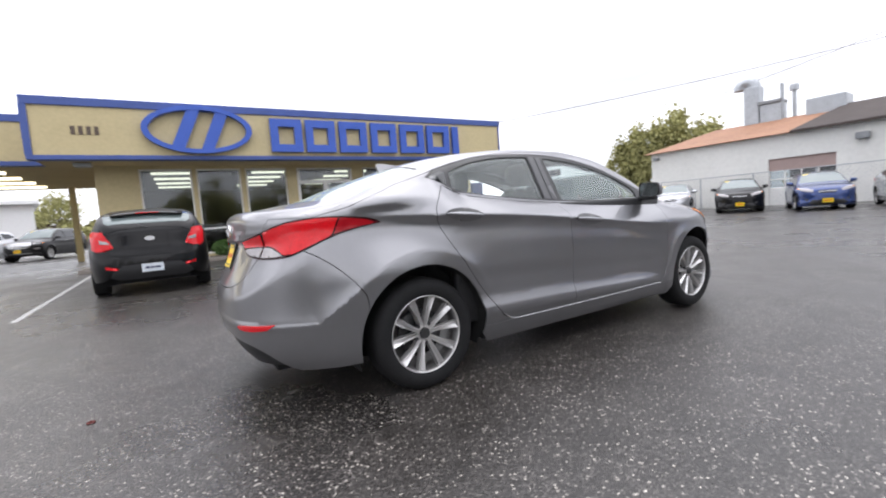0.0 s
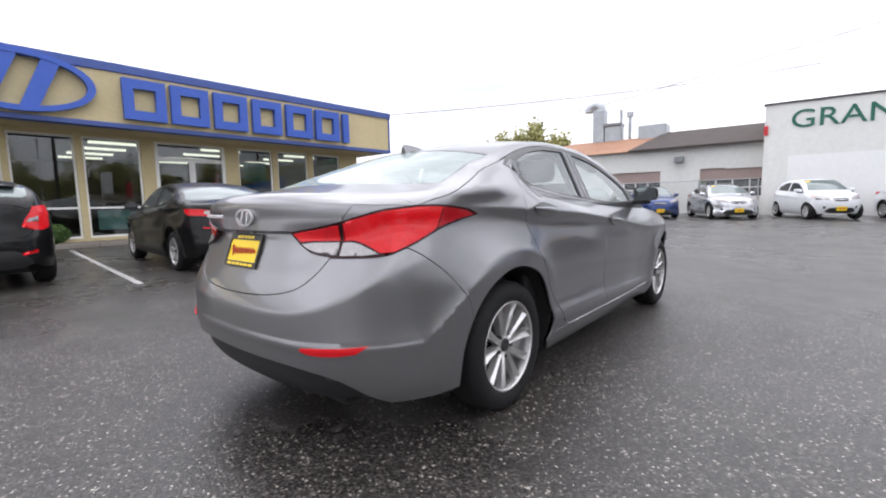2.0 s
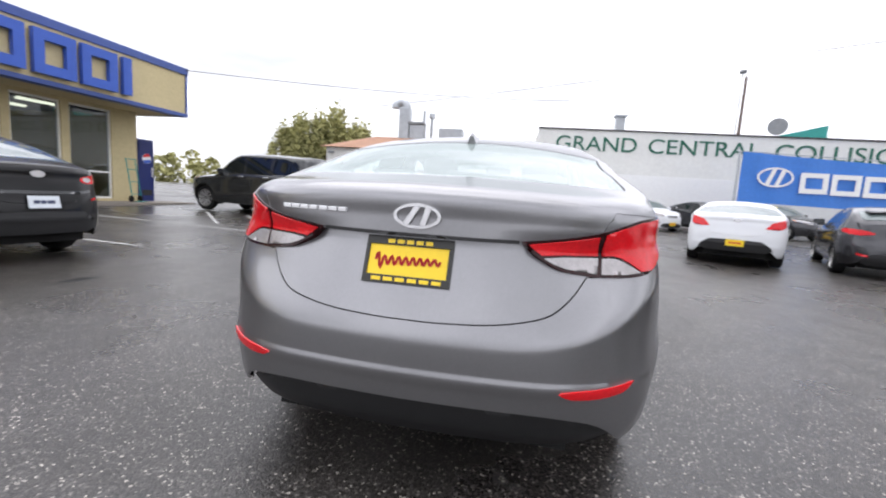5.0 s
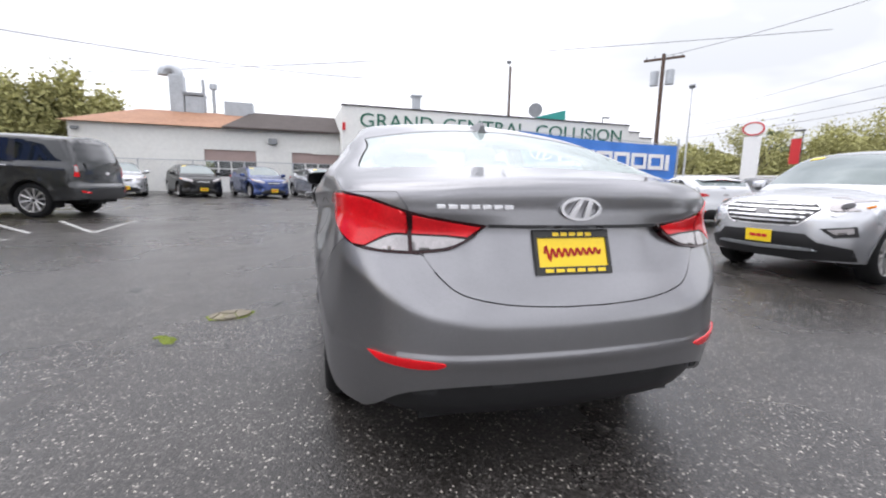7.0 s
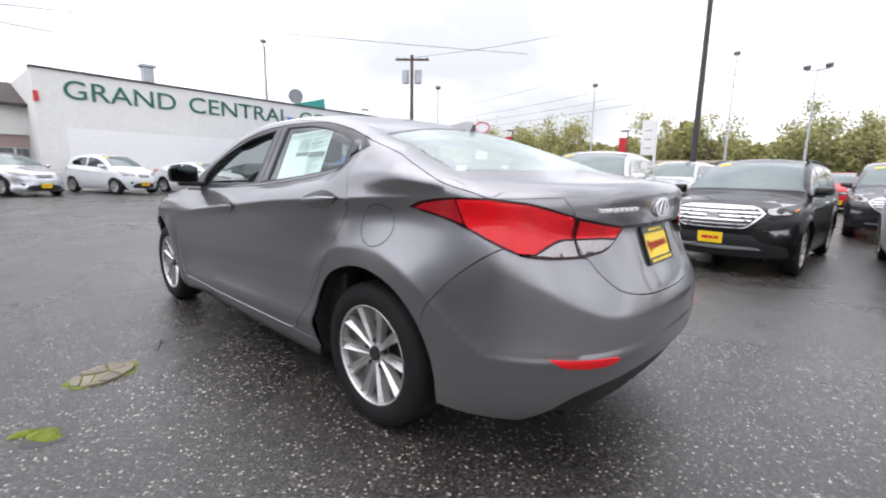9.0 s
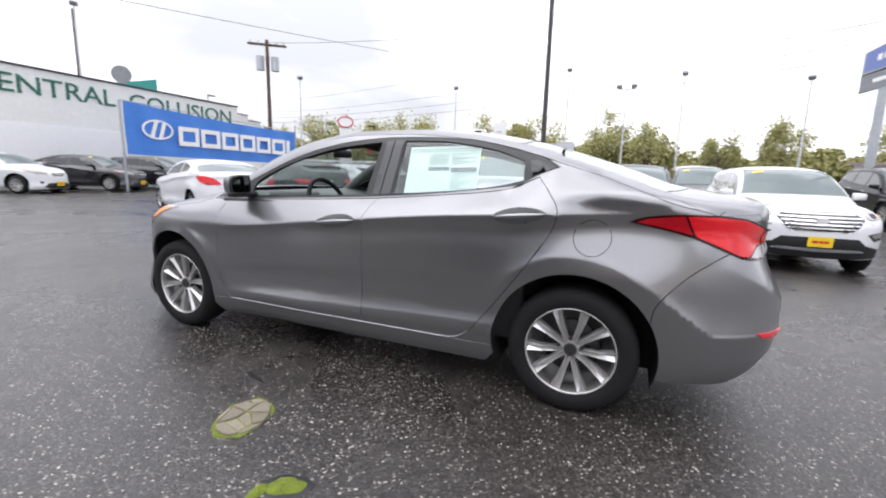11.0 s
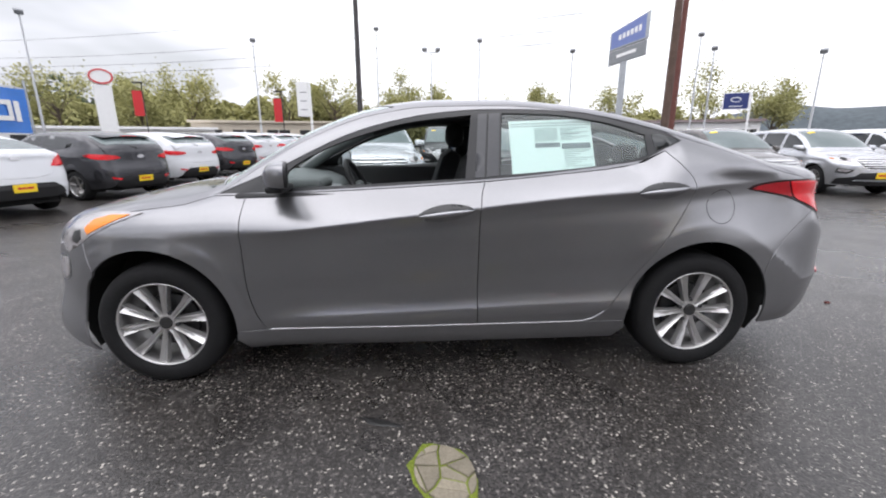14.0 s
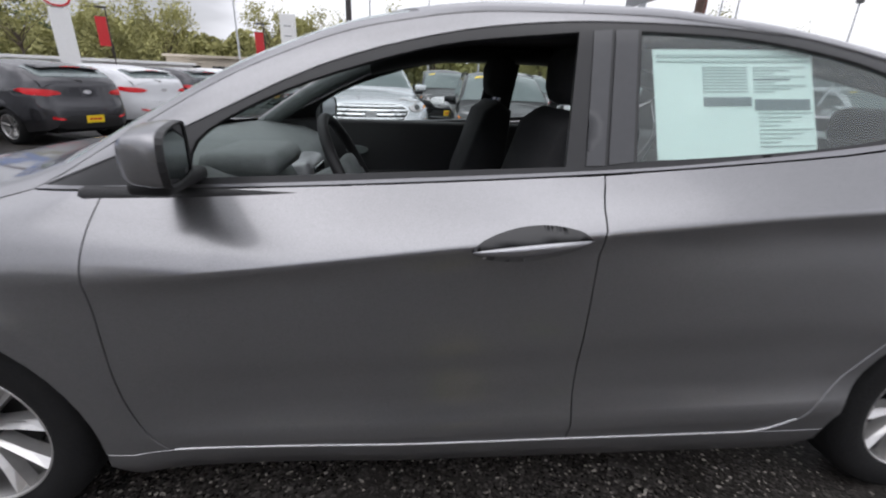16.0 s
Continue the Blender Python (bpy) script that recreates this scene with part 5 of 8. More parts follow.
def bars_plate(root, hull, z, w, h, rear, face, bar, frame=None, y=0.0):
    """A number plate with plain bars, lying on the tail or the nose."""
    lo, hi = hull.lift(hull.end([(0.0, z - h / 2), (0.0, z + h / 2)], not rear), "ring")
    s = -1 if rear else 1
    tilt = math.degrees(math.atan2(hi[0] - lo[0], hi[2] - lo[2]))
    out = max(lo[0] * s, hi[0] * s, hull.lift(hull.end([(0.0, z)], not rear), "ring")[0][0] * s) - (lo[0] + hi[0]) / 2 * s
    m = pose((lo[0] + hi[0]) / 2 + s * (out * (0.0 if frame else 1.0) + (-.006 if frame else .004)), y, z, 0, tilt, 0)

    def piece(name, a, b, y0, y1, z0, z1, material, parent, label=""):
        bm = B(min(a, b), max(a, b), y0, y1, z0, z1, bevel=0.001)
        bmesh.ops.transform(bm, matrix=m, verts=bm.verts)
        return part(name, bm, material, parent, label)
    pl = piece("number_plate", 0, s * .008, -w / 2, w / 2, -h / 2, h / 2, face, root, "plate with plain bars instead of writing")
    for a, b in () if frame else ((-.34, -.08), (-.05, .12), (.15, .34)):
        piece("plate_bar", s * .0075, s * .0105, a * w, b * w, -h * .13, h * .13, bar, pl)
    if frame:
        # one rising red stroke stands in for the script
        bm = bmesh.new()
        pts = [(-.105 + .0035 * i, -.004 + .006 * i / 60 + (.016 - .006 * i / 60) * math.sin(i * .95) * (1 if i > 6 else 1.7)) for i in range(61)]
        rows = []
        for i, (a, b) in enumerate(pts):
            c, d = pts[max(i - 1, 0)], pts[min(i + 1, 60)]
            t = Vector((d[0] - c[0], d[1] - c[1])).normalized() * .0042
            rows.append([bm.verts.new(m @ Vector((s * .0105, s * (a - t.y), b + t.x))), bm.verts.new(m @ Vector((s * .0105, s * (a + t.y), b - t.x)))])
        for p, q in zip(rows, rows[1:]):
            bm.faces.new((p[0], p[1], q[1], q[0]))
        bmesh.ops.solidify(bm, geom=list(bm.faces), thickness=.0015)
        part("script_stroke", bm, bar, pl, "red stroke in place of writing")
        for k in range(5):
            piece("plate_bar", s * .0125, s * .0145, -.075 + .031 * k, -.052 + .031 * k, h / 2 - .017, h / 2 - .004, face, pl)
        for y0, y1, z0, z1 in ((-w / 2 - .006, w / 2 + .006, h / 2 - .022, h / 2 + .006), (-w / 2 - .006, w / 2 + .006, -h / 2 - .006, -h / 2 + .02), (-w / 2 - .006, -w / 2 + .007, -h / 2 + .02, h / 2 - .022), (w / 2 - .007, w / 2 + .006, -h / 2 + .02, h / 2 - .022)):
            piece("plate_frame", -s * .004, s * .013, y0, y1, z0, z1, frame, pl)
        for k in range(6):
            piece("plate_bar", s * .0125, s * .0145, -.115 + .039 * k, -.085 + .039 * k, -h / 2 + .001, -h / 2 + .013, face, pl)
    return pl


def arc(cx, cz, r, a0, a1, n=20):
    return [(cx + r * math.cos(radians(a0 + (a1 - a0) * i / n)), cz + r * math.sin(radians(a0 + (a1 - a0) * i / n))) for i in range(n + 1)]


MIRROR_GLASS = mat("dim_mirror_glass", (0.30, 0.31, 0.32), 0.05, 1.0, vary=0)


class CarBuilder:
    """Cuts one hull into the panels of a car and dresses it."""

    def __init__(self, S, root, paint, step):
        self.H2 = Hull(S)                                      # with the recess of the lid
        S = {k: v for k, v in S.items() if k != "recess"}
        self.S, self.H, self.root, self.paint, self.step = S, Hull(S), root, paint, step
        self.recessed = self.H2.cut is not None
        H = self.H
        self.mid_r, self.mid_f = H.xr - H.k * math.pi / 2, H.xf + H.k * math.pi / 2

    def both(self, name, poly, chart="ring", material=None, off=0.0, gap=0.002, holes=(), lines=(), rim=0.012, label="", sides=("left", "right"), step=None, parent=None):
        surf = skin(self.H, np.asarray(poly), chart, step or self.step, holes, gap, lines)
        return [panel(name, surf, material or self.paint, parent or self.root, label, s, off, rim) for s in sides]

    def whole(self, name, poly, chart, material=None, off=0.0, gap=0.002, middle=None, rim=0.012, label="", lines=(), step=None, parent=None):
        surf = skin(self.H, np.asarray(poly), chart, step or self.step, (), gap, lines, middle)
        return panel(name, surf, material or self.paint, parent or self.root, label, "whole", off, rim)

    def shell(self):
        S, H = self.S, self.H
        xF, xR, rw, ra, zs, zl = S["xf"], S["xr"], S["rw"], S["ra"], S["sill"], S["rocker"]
        cz = rw
        r3 = lambda a, b, n: H.ridge(np.linspace(a, b, n))
        fd, bg, rd = (round_line(S[k], 4) for k in ("door_front", "door_mid", "door_rear"))
        belt = lambda a, b, n=10: [(x, float(H.zb(x))) for x in np.linspace(a, b, n)]
        xA, xh = S["x_pillar"], S["x_hood"]
        low = math.degrees(math.asin(min(0.95, (cz - zs) / ra)))
        seam_f, seam_r = S.get("seam_f", 35), S.get("seam_r", 150)
        crease = [H.side([(x, float(H.zc(x)) + d) for x in np.linspace(S["crease_to"][0], S["crease_to"][1], 40)]) for d in (-0.010, 0.0, 0.010)]
        crease += [H.side([(x, 0.16 + q * (float(H.zc(x)) - 0.16)) for x in np.linspace(-.86, .86, 40)]) for q in S.get("low_crease", ())]
        if "ledge" in S:
            rf, rr, tx, tz = S["ledge"][:4]
            turn = math.degrees(math.atan2(tz - rw, tx - xR) - math.acos(rr / math.hypot(tx - xR, tz - rw)))
            for d in (-.012, 0.0, .014, .035):
                crease.append(H.side(arc(xF, cz, rf + d, 15, 172, 40)))
                crease.append(H.side(arc(xR, cz, rr + d, 15, turn, 34) + [(tx, tz + d)]))
        # front wing
        ridge_f = H.to_ring(r3(xA, xh, 14))
        front_seam = H.side(round_line([*arc(xF, cz, ra, seam_f, seam_f, 1)[:1], *S["nose_seam"]], 4))
        poly = [*H.side(fd[:1]), *H.side(belt(fd[0][0], xA, 5)[1:]), *ridge_f, *front_seam[::-1], *H.side(arc(xF, cz, ra, seam_f, 180 + low)[1:]), *H.side(fd[::-1][:-1])]
        self.both("front_wing", poly, lines=crease)
        # doors
        poly = [*H.side(fd), *H.side(bg[::-1]), *H.side(belt(bg[0][0], fd[0][0])[1:-1])]
        self.both("front_door", poly, lines=crease)
        poly = [*H.side(bg), *H.side(rd[::-1]), *H.side(belt(rd[0][0], bg[0][0])[1:-1])]
        if S.get("rear_doors", True):
            self.both("rear_door", poly, lines=crease)
        # rocker
        self.both("rocker", H.side([(xF - ra * math.cos(radians(low)) - .002, zs), (xF - ra * .975, zs - .05), (xF - ra * .975 - .05, zl), (xR + ra * .975 + .05, zl), (xR + ra * .975, zs - .05), (xR + ra * math.cos(radians(low)) + .002, zs)]))
        # body side with the pillars and the rear wing
        rear_seam = H.side(round_line([arc(xR, cz, ra, seam_r, seam_r, 1)[0], *S["tail_seam"]], 4))
        lamp_low = H.end(S["lamp_low"])
        lid_side = H.end(S["lid_side"])
        ridge_all = r3(S["ridge_rear"], xA, 46)
        holes = [H.side(S["dlo"])] if S.get("real_glass") else []
        poly = [*H.side(belt(xA, rd[0][0], 16)), *(H.side(rd[1:]) if S.get("rear_doors", True) else H.side([*bg[::-1][-1:], *bg[1:], (xR + ra, zs)][1:])), *H.side(arc(xR, cz, ra, -low, seam_r)), *rear_seam[1:], *lamp_low, *lid_side, *H.to_ring(ridge_all)]
        if not S.get("rear_doors", True):
            poly = [*H.side(belt(xA, bg[0][0], 12)), *H.side(bg[1:]), *H.side(arc(xR, cz, ra, -low, seam_r)), *rear_seam[1:], *lamp_low, *lid_side, *H.to_ring(ridge_all)]
        self.both("body_side", poly, holes=holes, lines=crease)
        # tail: bumper and lid
        mid = (0, self.mid_r)
        end_b = arc(xR, cz, ra, seam_r, 180 + math.degrees(math.asin(min(.9, (cz - S["tail_low"]) / ra))), 8)
        lid_low = H.end(round_line(S["lid_low"], 4))
        bumper = [*H.side(end_b[::-1]), *rear_seam[1:], *lamp_low, *lid_low, *H.end([(0, S["lid_low"][-1][1])]), *H.end([(0, S["bumper_low"][-1][1])]), *H.end(round_line(S["bumper_low"], 4))[::-1]]
        bumper = np.array(bumper)
        self.whole("rear_bumper", bumper, "ring", middle=mid, step=S.get("end_step"), lines=[H.end([(y, z) for y in np.linspace(0, .62, 20)]) for z in S.get("tail_lines", ())] + ([H.end([(y, float(H.tail_crease(y)) + d) for y in np.linspace(0, .74, 60)]) for d in (-.02, -.01, 0, .01, .02)] if H.tail_crease else []))
        lip = H.lip(np.linspace(S["lid_half"], 0, 10))
        lip[-1, 1] = 0.0
        seg = np.linspace(ridge_all[0, :2], lip[0, :2], 7)[:-1]
        corner = H.to_ring(H.lift(seg, "top"))
        lid = [*lid_low[::-1], *lid_side, *corner, *H.to_ring(lip)]
        if self.recessed:
            zsp = S["lid_split"]
            low_side = [(y, z) for y, z in S["lid_side"] if z < zsp]
            edge = [(y, zsp + .016 * y) for y in np.linspace(.535, 0, 12)]
            up = H.end(edge)
            up[-1, 0] = self.mid_r
            lid = [*up[::-1], *[p for p, q in zip(lid_side, S["lid_side"]) if q[1] > zsp + .03], *corner, *H.to_ring(lip)]
            lo = [*lid_low[::-1], *H.end([(y, z + .016) for y, z in edge])]
            lo[-1][0] = self.mid_r
            lo[0][0] = self.mid_r
            surf = skin(self.H2, np.array(lo), "ring", .016, (), 0.002, (), mid)
            panel("boot_lid_base", surf, self.paint, self.root, "", "whole", 0.0, 0.012)
            back = skin(H, np.array([(-2.172, 0), (-2.165, .55), (-2.08, .66), (-1.95, .68), (-1.95, 0)]), "top", .02, (), 0, (), (1, 0.0))
            panel("boot_gutter", back, self.paint, self.root, "", "whole", -0.022, 0)
            strip_up = H.end([(0, .93), (.30, .93), (.56, .93), (.575, .975), (.3, .995), (0, 1.0)])
            strip_up[[0, -1], 0] = self.mid_r
            panel("lid_lining", skin(H, strip_up, "ring", .02, (), 0, (), mid), self.paint, self.root, "", "whole", -0.016, 0)
            back = skin(H, H.end([(.44, .86), (.64, .86), (.66, .945), (.60, .955), (.44, .955)]), "ring", .02)
            for sd in ("left", "right"):
                panel("lamp_seat", back, self.paint, self.root, "", sd, -0.007, 0)
        self.whole("boot_lid" if S.get("deck") else "tailgate", np.array(lid), "ring", middle=mid, step=S.get("lid_step"), rim=S.get("lid_rim", .012), gap=0.0 if self.recessed else 0.002)
        # top
        topmid = (1, 0.0)
        xy = lambda P: [(p[0], p[1]) for p in P]
        xw, xwt, xrt, xrb = S["screen"]          # windscreen base and top, rear glass top and base, on the middle line
        line = lambda x0, bow, y1, n=8: [(x0 + bow * (y / .6) ** 2, y) for y in np.linspace(0, y1, n)]
        yr = lambda x: float(H.ridge(np.array([x]))[0, 1])
        if S.get("deck"):
            yb = yr(xrb)
            self.whole("boot_deck", np.array(xy(lip[::-1]) + xy(r3(S["ridge_rear"], xrb + .02, 8)) + line(xrb, S["bow_rb"], yb * .97)[::-1]), "top", middle=topmid, step=S.get("end_step"), gap=0.0 if self.recessed else 0.002)
        nose = H.lip(np.linspace(S["nose_half"], 0, 10), True)
        nose[-1, 1] = 0.0
        self.whole("bonnet", np.array(xy(nose[::-1]) + xy(r3(xh, xA, 12)) + line(xw, -0.10, yr(xA) * .98)[::-1]), "top", middle=topmid)
        if S.get("real_glass"):
            ma, mc = .03, .085
            self.whole("roof", np.array(line(xwt, -0.16, yr(xwt - .14)) + xy(r3(xwt - .16, xrt - .05, 14)) + line(xrt, -0.05, yr(xrt))[::-1]), "top", middle=topmid)
            edge_a = [(x, yr(x) - ma) for x in np.linspace(xwt - .15, xw - .085, 10)]
            self.both("windscreen_pillar", np.array(edge_a + xy(r3(xw - .07, xwt - .16, 10))), "top", gap=0.001)
            ws = line(xwt + .012, -0.16, edge_a[0][1] - .004) + [(x, y - .004) for x, y in edge_a] + line(xw - .015, -0.09, edge_a[-1][1] - .006)[::-1]
            self.whole("windscreen", np.array(ws), "top", S["glass"], -0.004, middle=topmid, rim=0, label="clear windscreen")
            edge_c = [(x, yr(x) - mc * (1.15 - .35 * (x - xrb) / (xrt - xrb))) for x in np.linspace(xrt - .04, xrb + .09, 12)]
            self.both("rear_pillar", np.array(edge_c + xy(r3(xrb + .02, xrt - .05, 12))), "top", gap=0.001)
            rg = line(xrt - .012, -0.05, edge_c[0][1] - .004) + [(x, y - .005) for x, y in edge_c] + line(xrb + .012, S["bow_rb"], edge_c[-1][1] - .006)[::-1]
            self.rear_glass = np.array(rg)
            self.whole("rear_glass", np.array(rg), "top", S["glass"], -0.003, middle=topmid, rim=0, label="reflecting rear window with a painted pale sky veil")
            self.whole("cowl", np.array(line(xw - .02, -0.10, yr(xw - .1) - .03) + line(xw + .035, -0.10, yr(xA) - .01)[::-1]), "top", BLACK, -0.012, middle=topmid, rim=0)
        else:
            back = xrb if S.get("deck") else S["roof_end"]
            tail = line(back, S["bow_rb"], yr(back) * .985) if S.get("deck") else xy(lip[::-1])
            self.whole("roof", np.array(line(xw, -0.10, yr(xA) * .985) + xy(r3(xA, back if S.get("deck") else S["ridge_rear"], 30)) + tail[::-1]), "top", middle=topmid)
            g = lambda x0, b0, x1, b1, m: np.array(line(x0, b0, (yr(x0) - m) * .97) + [(x, yr(x) - m) for x in np.linspace(x0 + b0, x1 + b1, 8)][1:-1] + line(x1, b1, (yr(x1) - m) * .97)[::-1])
            self.whole("windscreen", g(xw - .03, -0.10, xwt, -0.16, .05), "top", S["glass"], 0.003, middle=topmid, rim=0.006, label="windscreen with the sky's pale sheen in its colour")
            if S.get("rear_glass_yz"):
                self.whole("rear_glass", np.array([*H.end(S["rear_glass_yz"])]), "ring", GLASS_DARK, 0.004, middle=mid, rim=0.006)
            else:
                self.whole("rear_glass", g(xrt, -.05, xrb + .03, S["bow_rb"], .07), "top", S.get("back_glass", GLASS_DARK), 0.003, middle=topmid, rim=0.006)
            for poly in S["windows"]:
                self.both("side_window", H.side(poly), material=GLASS_DARK, off=0.003, rim=0.006, gap=0.0)
        # nose
        midf = (0, self.mid_f)
        end_f = arc(xF, cz, ra, -math.degrees(math.asin(min(.9, (cz - S["nose_low"]) / ra))), seam_f, 8)
        nose_poly = [*H.side(end_f), *front_seam[1:], *H.to_ring(nose), *H.end([(0, S["nose_low"] + .02)], True), *H.end([(y, S["nose_low"] + .02 - .02 * y) for y in np.linspace(.1, .62, 6)], True)]
        self.whole("front_bumper", np.array(nose_poly), "ring", middle=midf)

    def wheels(self, spokes, style, w=0.205, spin=(10, 25, 40, 5)):
        S = self.S
        for i, (x, s) in enumerate(((S["xf"], 1), (S["xf"], -1), (S["xr"], 1), (S["xr"], -1))):
            add_wheel(self.root, x - S.get("wheel_back", 0.0) * (x > 0), s * (S["track"] / 2), S["rw"] - S.get("wheel_less", 0.0), w, spokes, style, spin[i])
            bm = bmesh.new()
            n = 14
            ring = [(x + (S["ra"] + .012) * math.cos(a), S["rw"] + (S["ra"] + .012) * math.sin(a)) for a in (math.radians(-22 + 224 * k / n) for k in range(n + 1))]
            out = self.H.lift(self.H.side(ring), "ring")[:, 1] - .03
            va = [bm.verts.new((p[0], s * (S["track"] / 2 - .22), p[1])) for p in ring]
            vb = [bm.verts.new((p[0], s * max(q, .3), p[1])) for p, q in zip(ring, out)]
            for k in range(n):
                bm.faces.new((va[k], va[k + 1], vb[k + 1], vb[k]))
            bm.faces.new(va)
            part("arch_liner", bm, UNDER, self.root)

    def underside(self):
        S = self.S
        L0, L1 = float(self.H.R(0.35)) + .18, float(self.H.Fr(0.35)) - .2
        hw = float(self.H.plan(0)) - .09
        bm = bmesh.new()
        z0 = S["rocker"] + .015
        box(bm, S["xr"] + S["ra"] + .02, S["xf"] - S["ra"] - .02, -hw, hw, z0, z0 + .06)
        box(bm, L0, S["xr"] + S["ra"] + .02, -.52, .52, z0 + .02, z0 + .12)
        box(bm, S["xf"] - S["ra"] - .02, L1, -.52, .52, z0 + .02, z0 + .12)
        part("underbody", bm, UNDER, self.root)

    def over(self, name, ring_poly, material, off=0.004, rim=0.012, label="", sides=("left", "right"), step=None, parent=None):
        return self.both(name, ring_poly, "ring", material, off, 0.0, rim=rim, label=label, sides=sides, step=step or self.step, parent=parent)

    def over_mid(self, name, pts, front, material, off=0.004, rim=0.012, label="", parent=None, step=None):
        """A piece across the middle of the nose or tail from points (y, z) that start and end on the middle line."""
        ring = self.H.end(pts, front)
        ring[0, 0] = ring[-1, 0] = self.mid_f if front else self.mid_r
        return self.whole(name, ring, "ring", material, off, 0.0, (0, self.mid_f if front else self.mid_r), rim, label, parent=parent, step=step)

    def mirrors(self, x, y, z, material, scale=1.0):
        """Door mirrors: a faceted housing that tapers forward, a black foot and rim, a glass."""
        shape = [(-.105, -.040), (-.085, -.058), (.075, -.054), (.108, -.032), (.112, .022), (.086, .056), (-.060, .066), (-.098, .046)]
        for s in (1, -1):
            bm = bmesh.new()
            rings = []
            for dx, k, dz, dy in ((.085, .50, -.010, -.02), (.072, .72, -.006, -.012), (.045, .92, -.001, -.004), (.0, 1.0, 0, 0), (-.020, .985, 0, 0)):
                pts = round_line([(p[0] * k, p[1] * k) for p in shape + shape[:1]], 3)[:-1]
                rings.append([bm.verts.new((x + dx * scale - .25 * q * scale, s * (y + (q + dy) * scale), z + (w + dz) * scale)) for q, w in pts])
            n = len(rings[0])
            for a, b in zip(rings, rings[1:]):
                for i in range(n):
                    bm.faces.new((a[i], a[(i + 1) % n], b[(i + 1) % n], b[i]))
            bm.faces.new(rings[0])
            bmesh.ops.recalc_face_normals(bm, faces=bm.faces)
            h = part("mirror", bm, material, self.root, "door mirror housing", True)
            at_back = lambda k, d: [(x - .020 * scale + d - .25 * q * k * scale, s * (y + q * k * scale), z + w * k * scale) for q, w in round_line([p for p in shape + shape[:1]], 3)[:-1]]
            bm = bmesh.new()
            oa, ob, ib = ([bm.verts.new(v) for v in at_back(k, d)] for k, d in ((1.0, .002), (.97, -.012), (.88, -.010)))
            for a, b in ((oa, ob), (ob, ib)):
                for i in range(n):
                    bm.faces.new((a[i], a[(i + 1) % n], b[(i + 1) % n], b[i]))
            bmesh.ops.recalc_face_normals(bm, faces=bm.faces)
            part("mirror_rim", bm, BLACK, h, "black mirror rim")
            bm = bmesh.new()
            bm.faces.new([bm.verts.new(v) for v in at_back(.9, -.008)])
            part("mirror_glass", bm, MIRROR_GLASS, h)
            yi, yo = y - .165 * scale, y + .03 * scale
            part("mirror_foot", B(x - .015, x + .075 * scale, min(s * yi, s * yo), max(s * yi, s * yo), z - .085 * scale, z - .050 * scale, bevel=.012), BLACK, h, "black mirror foot", True)


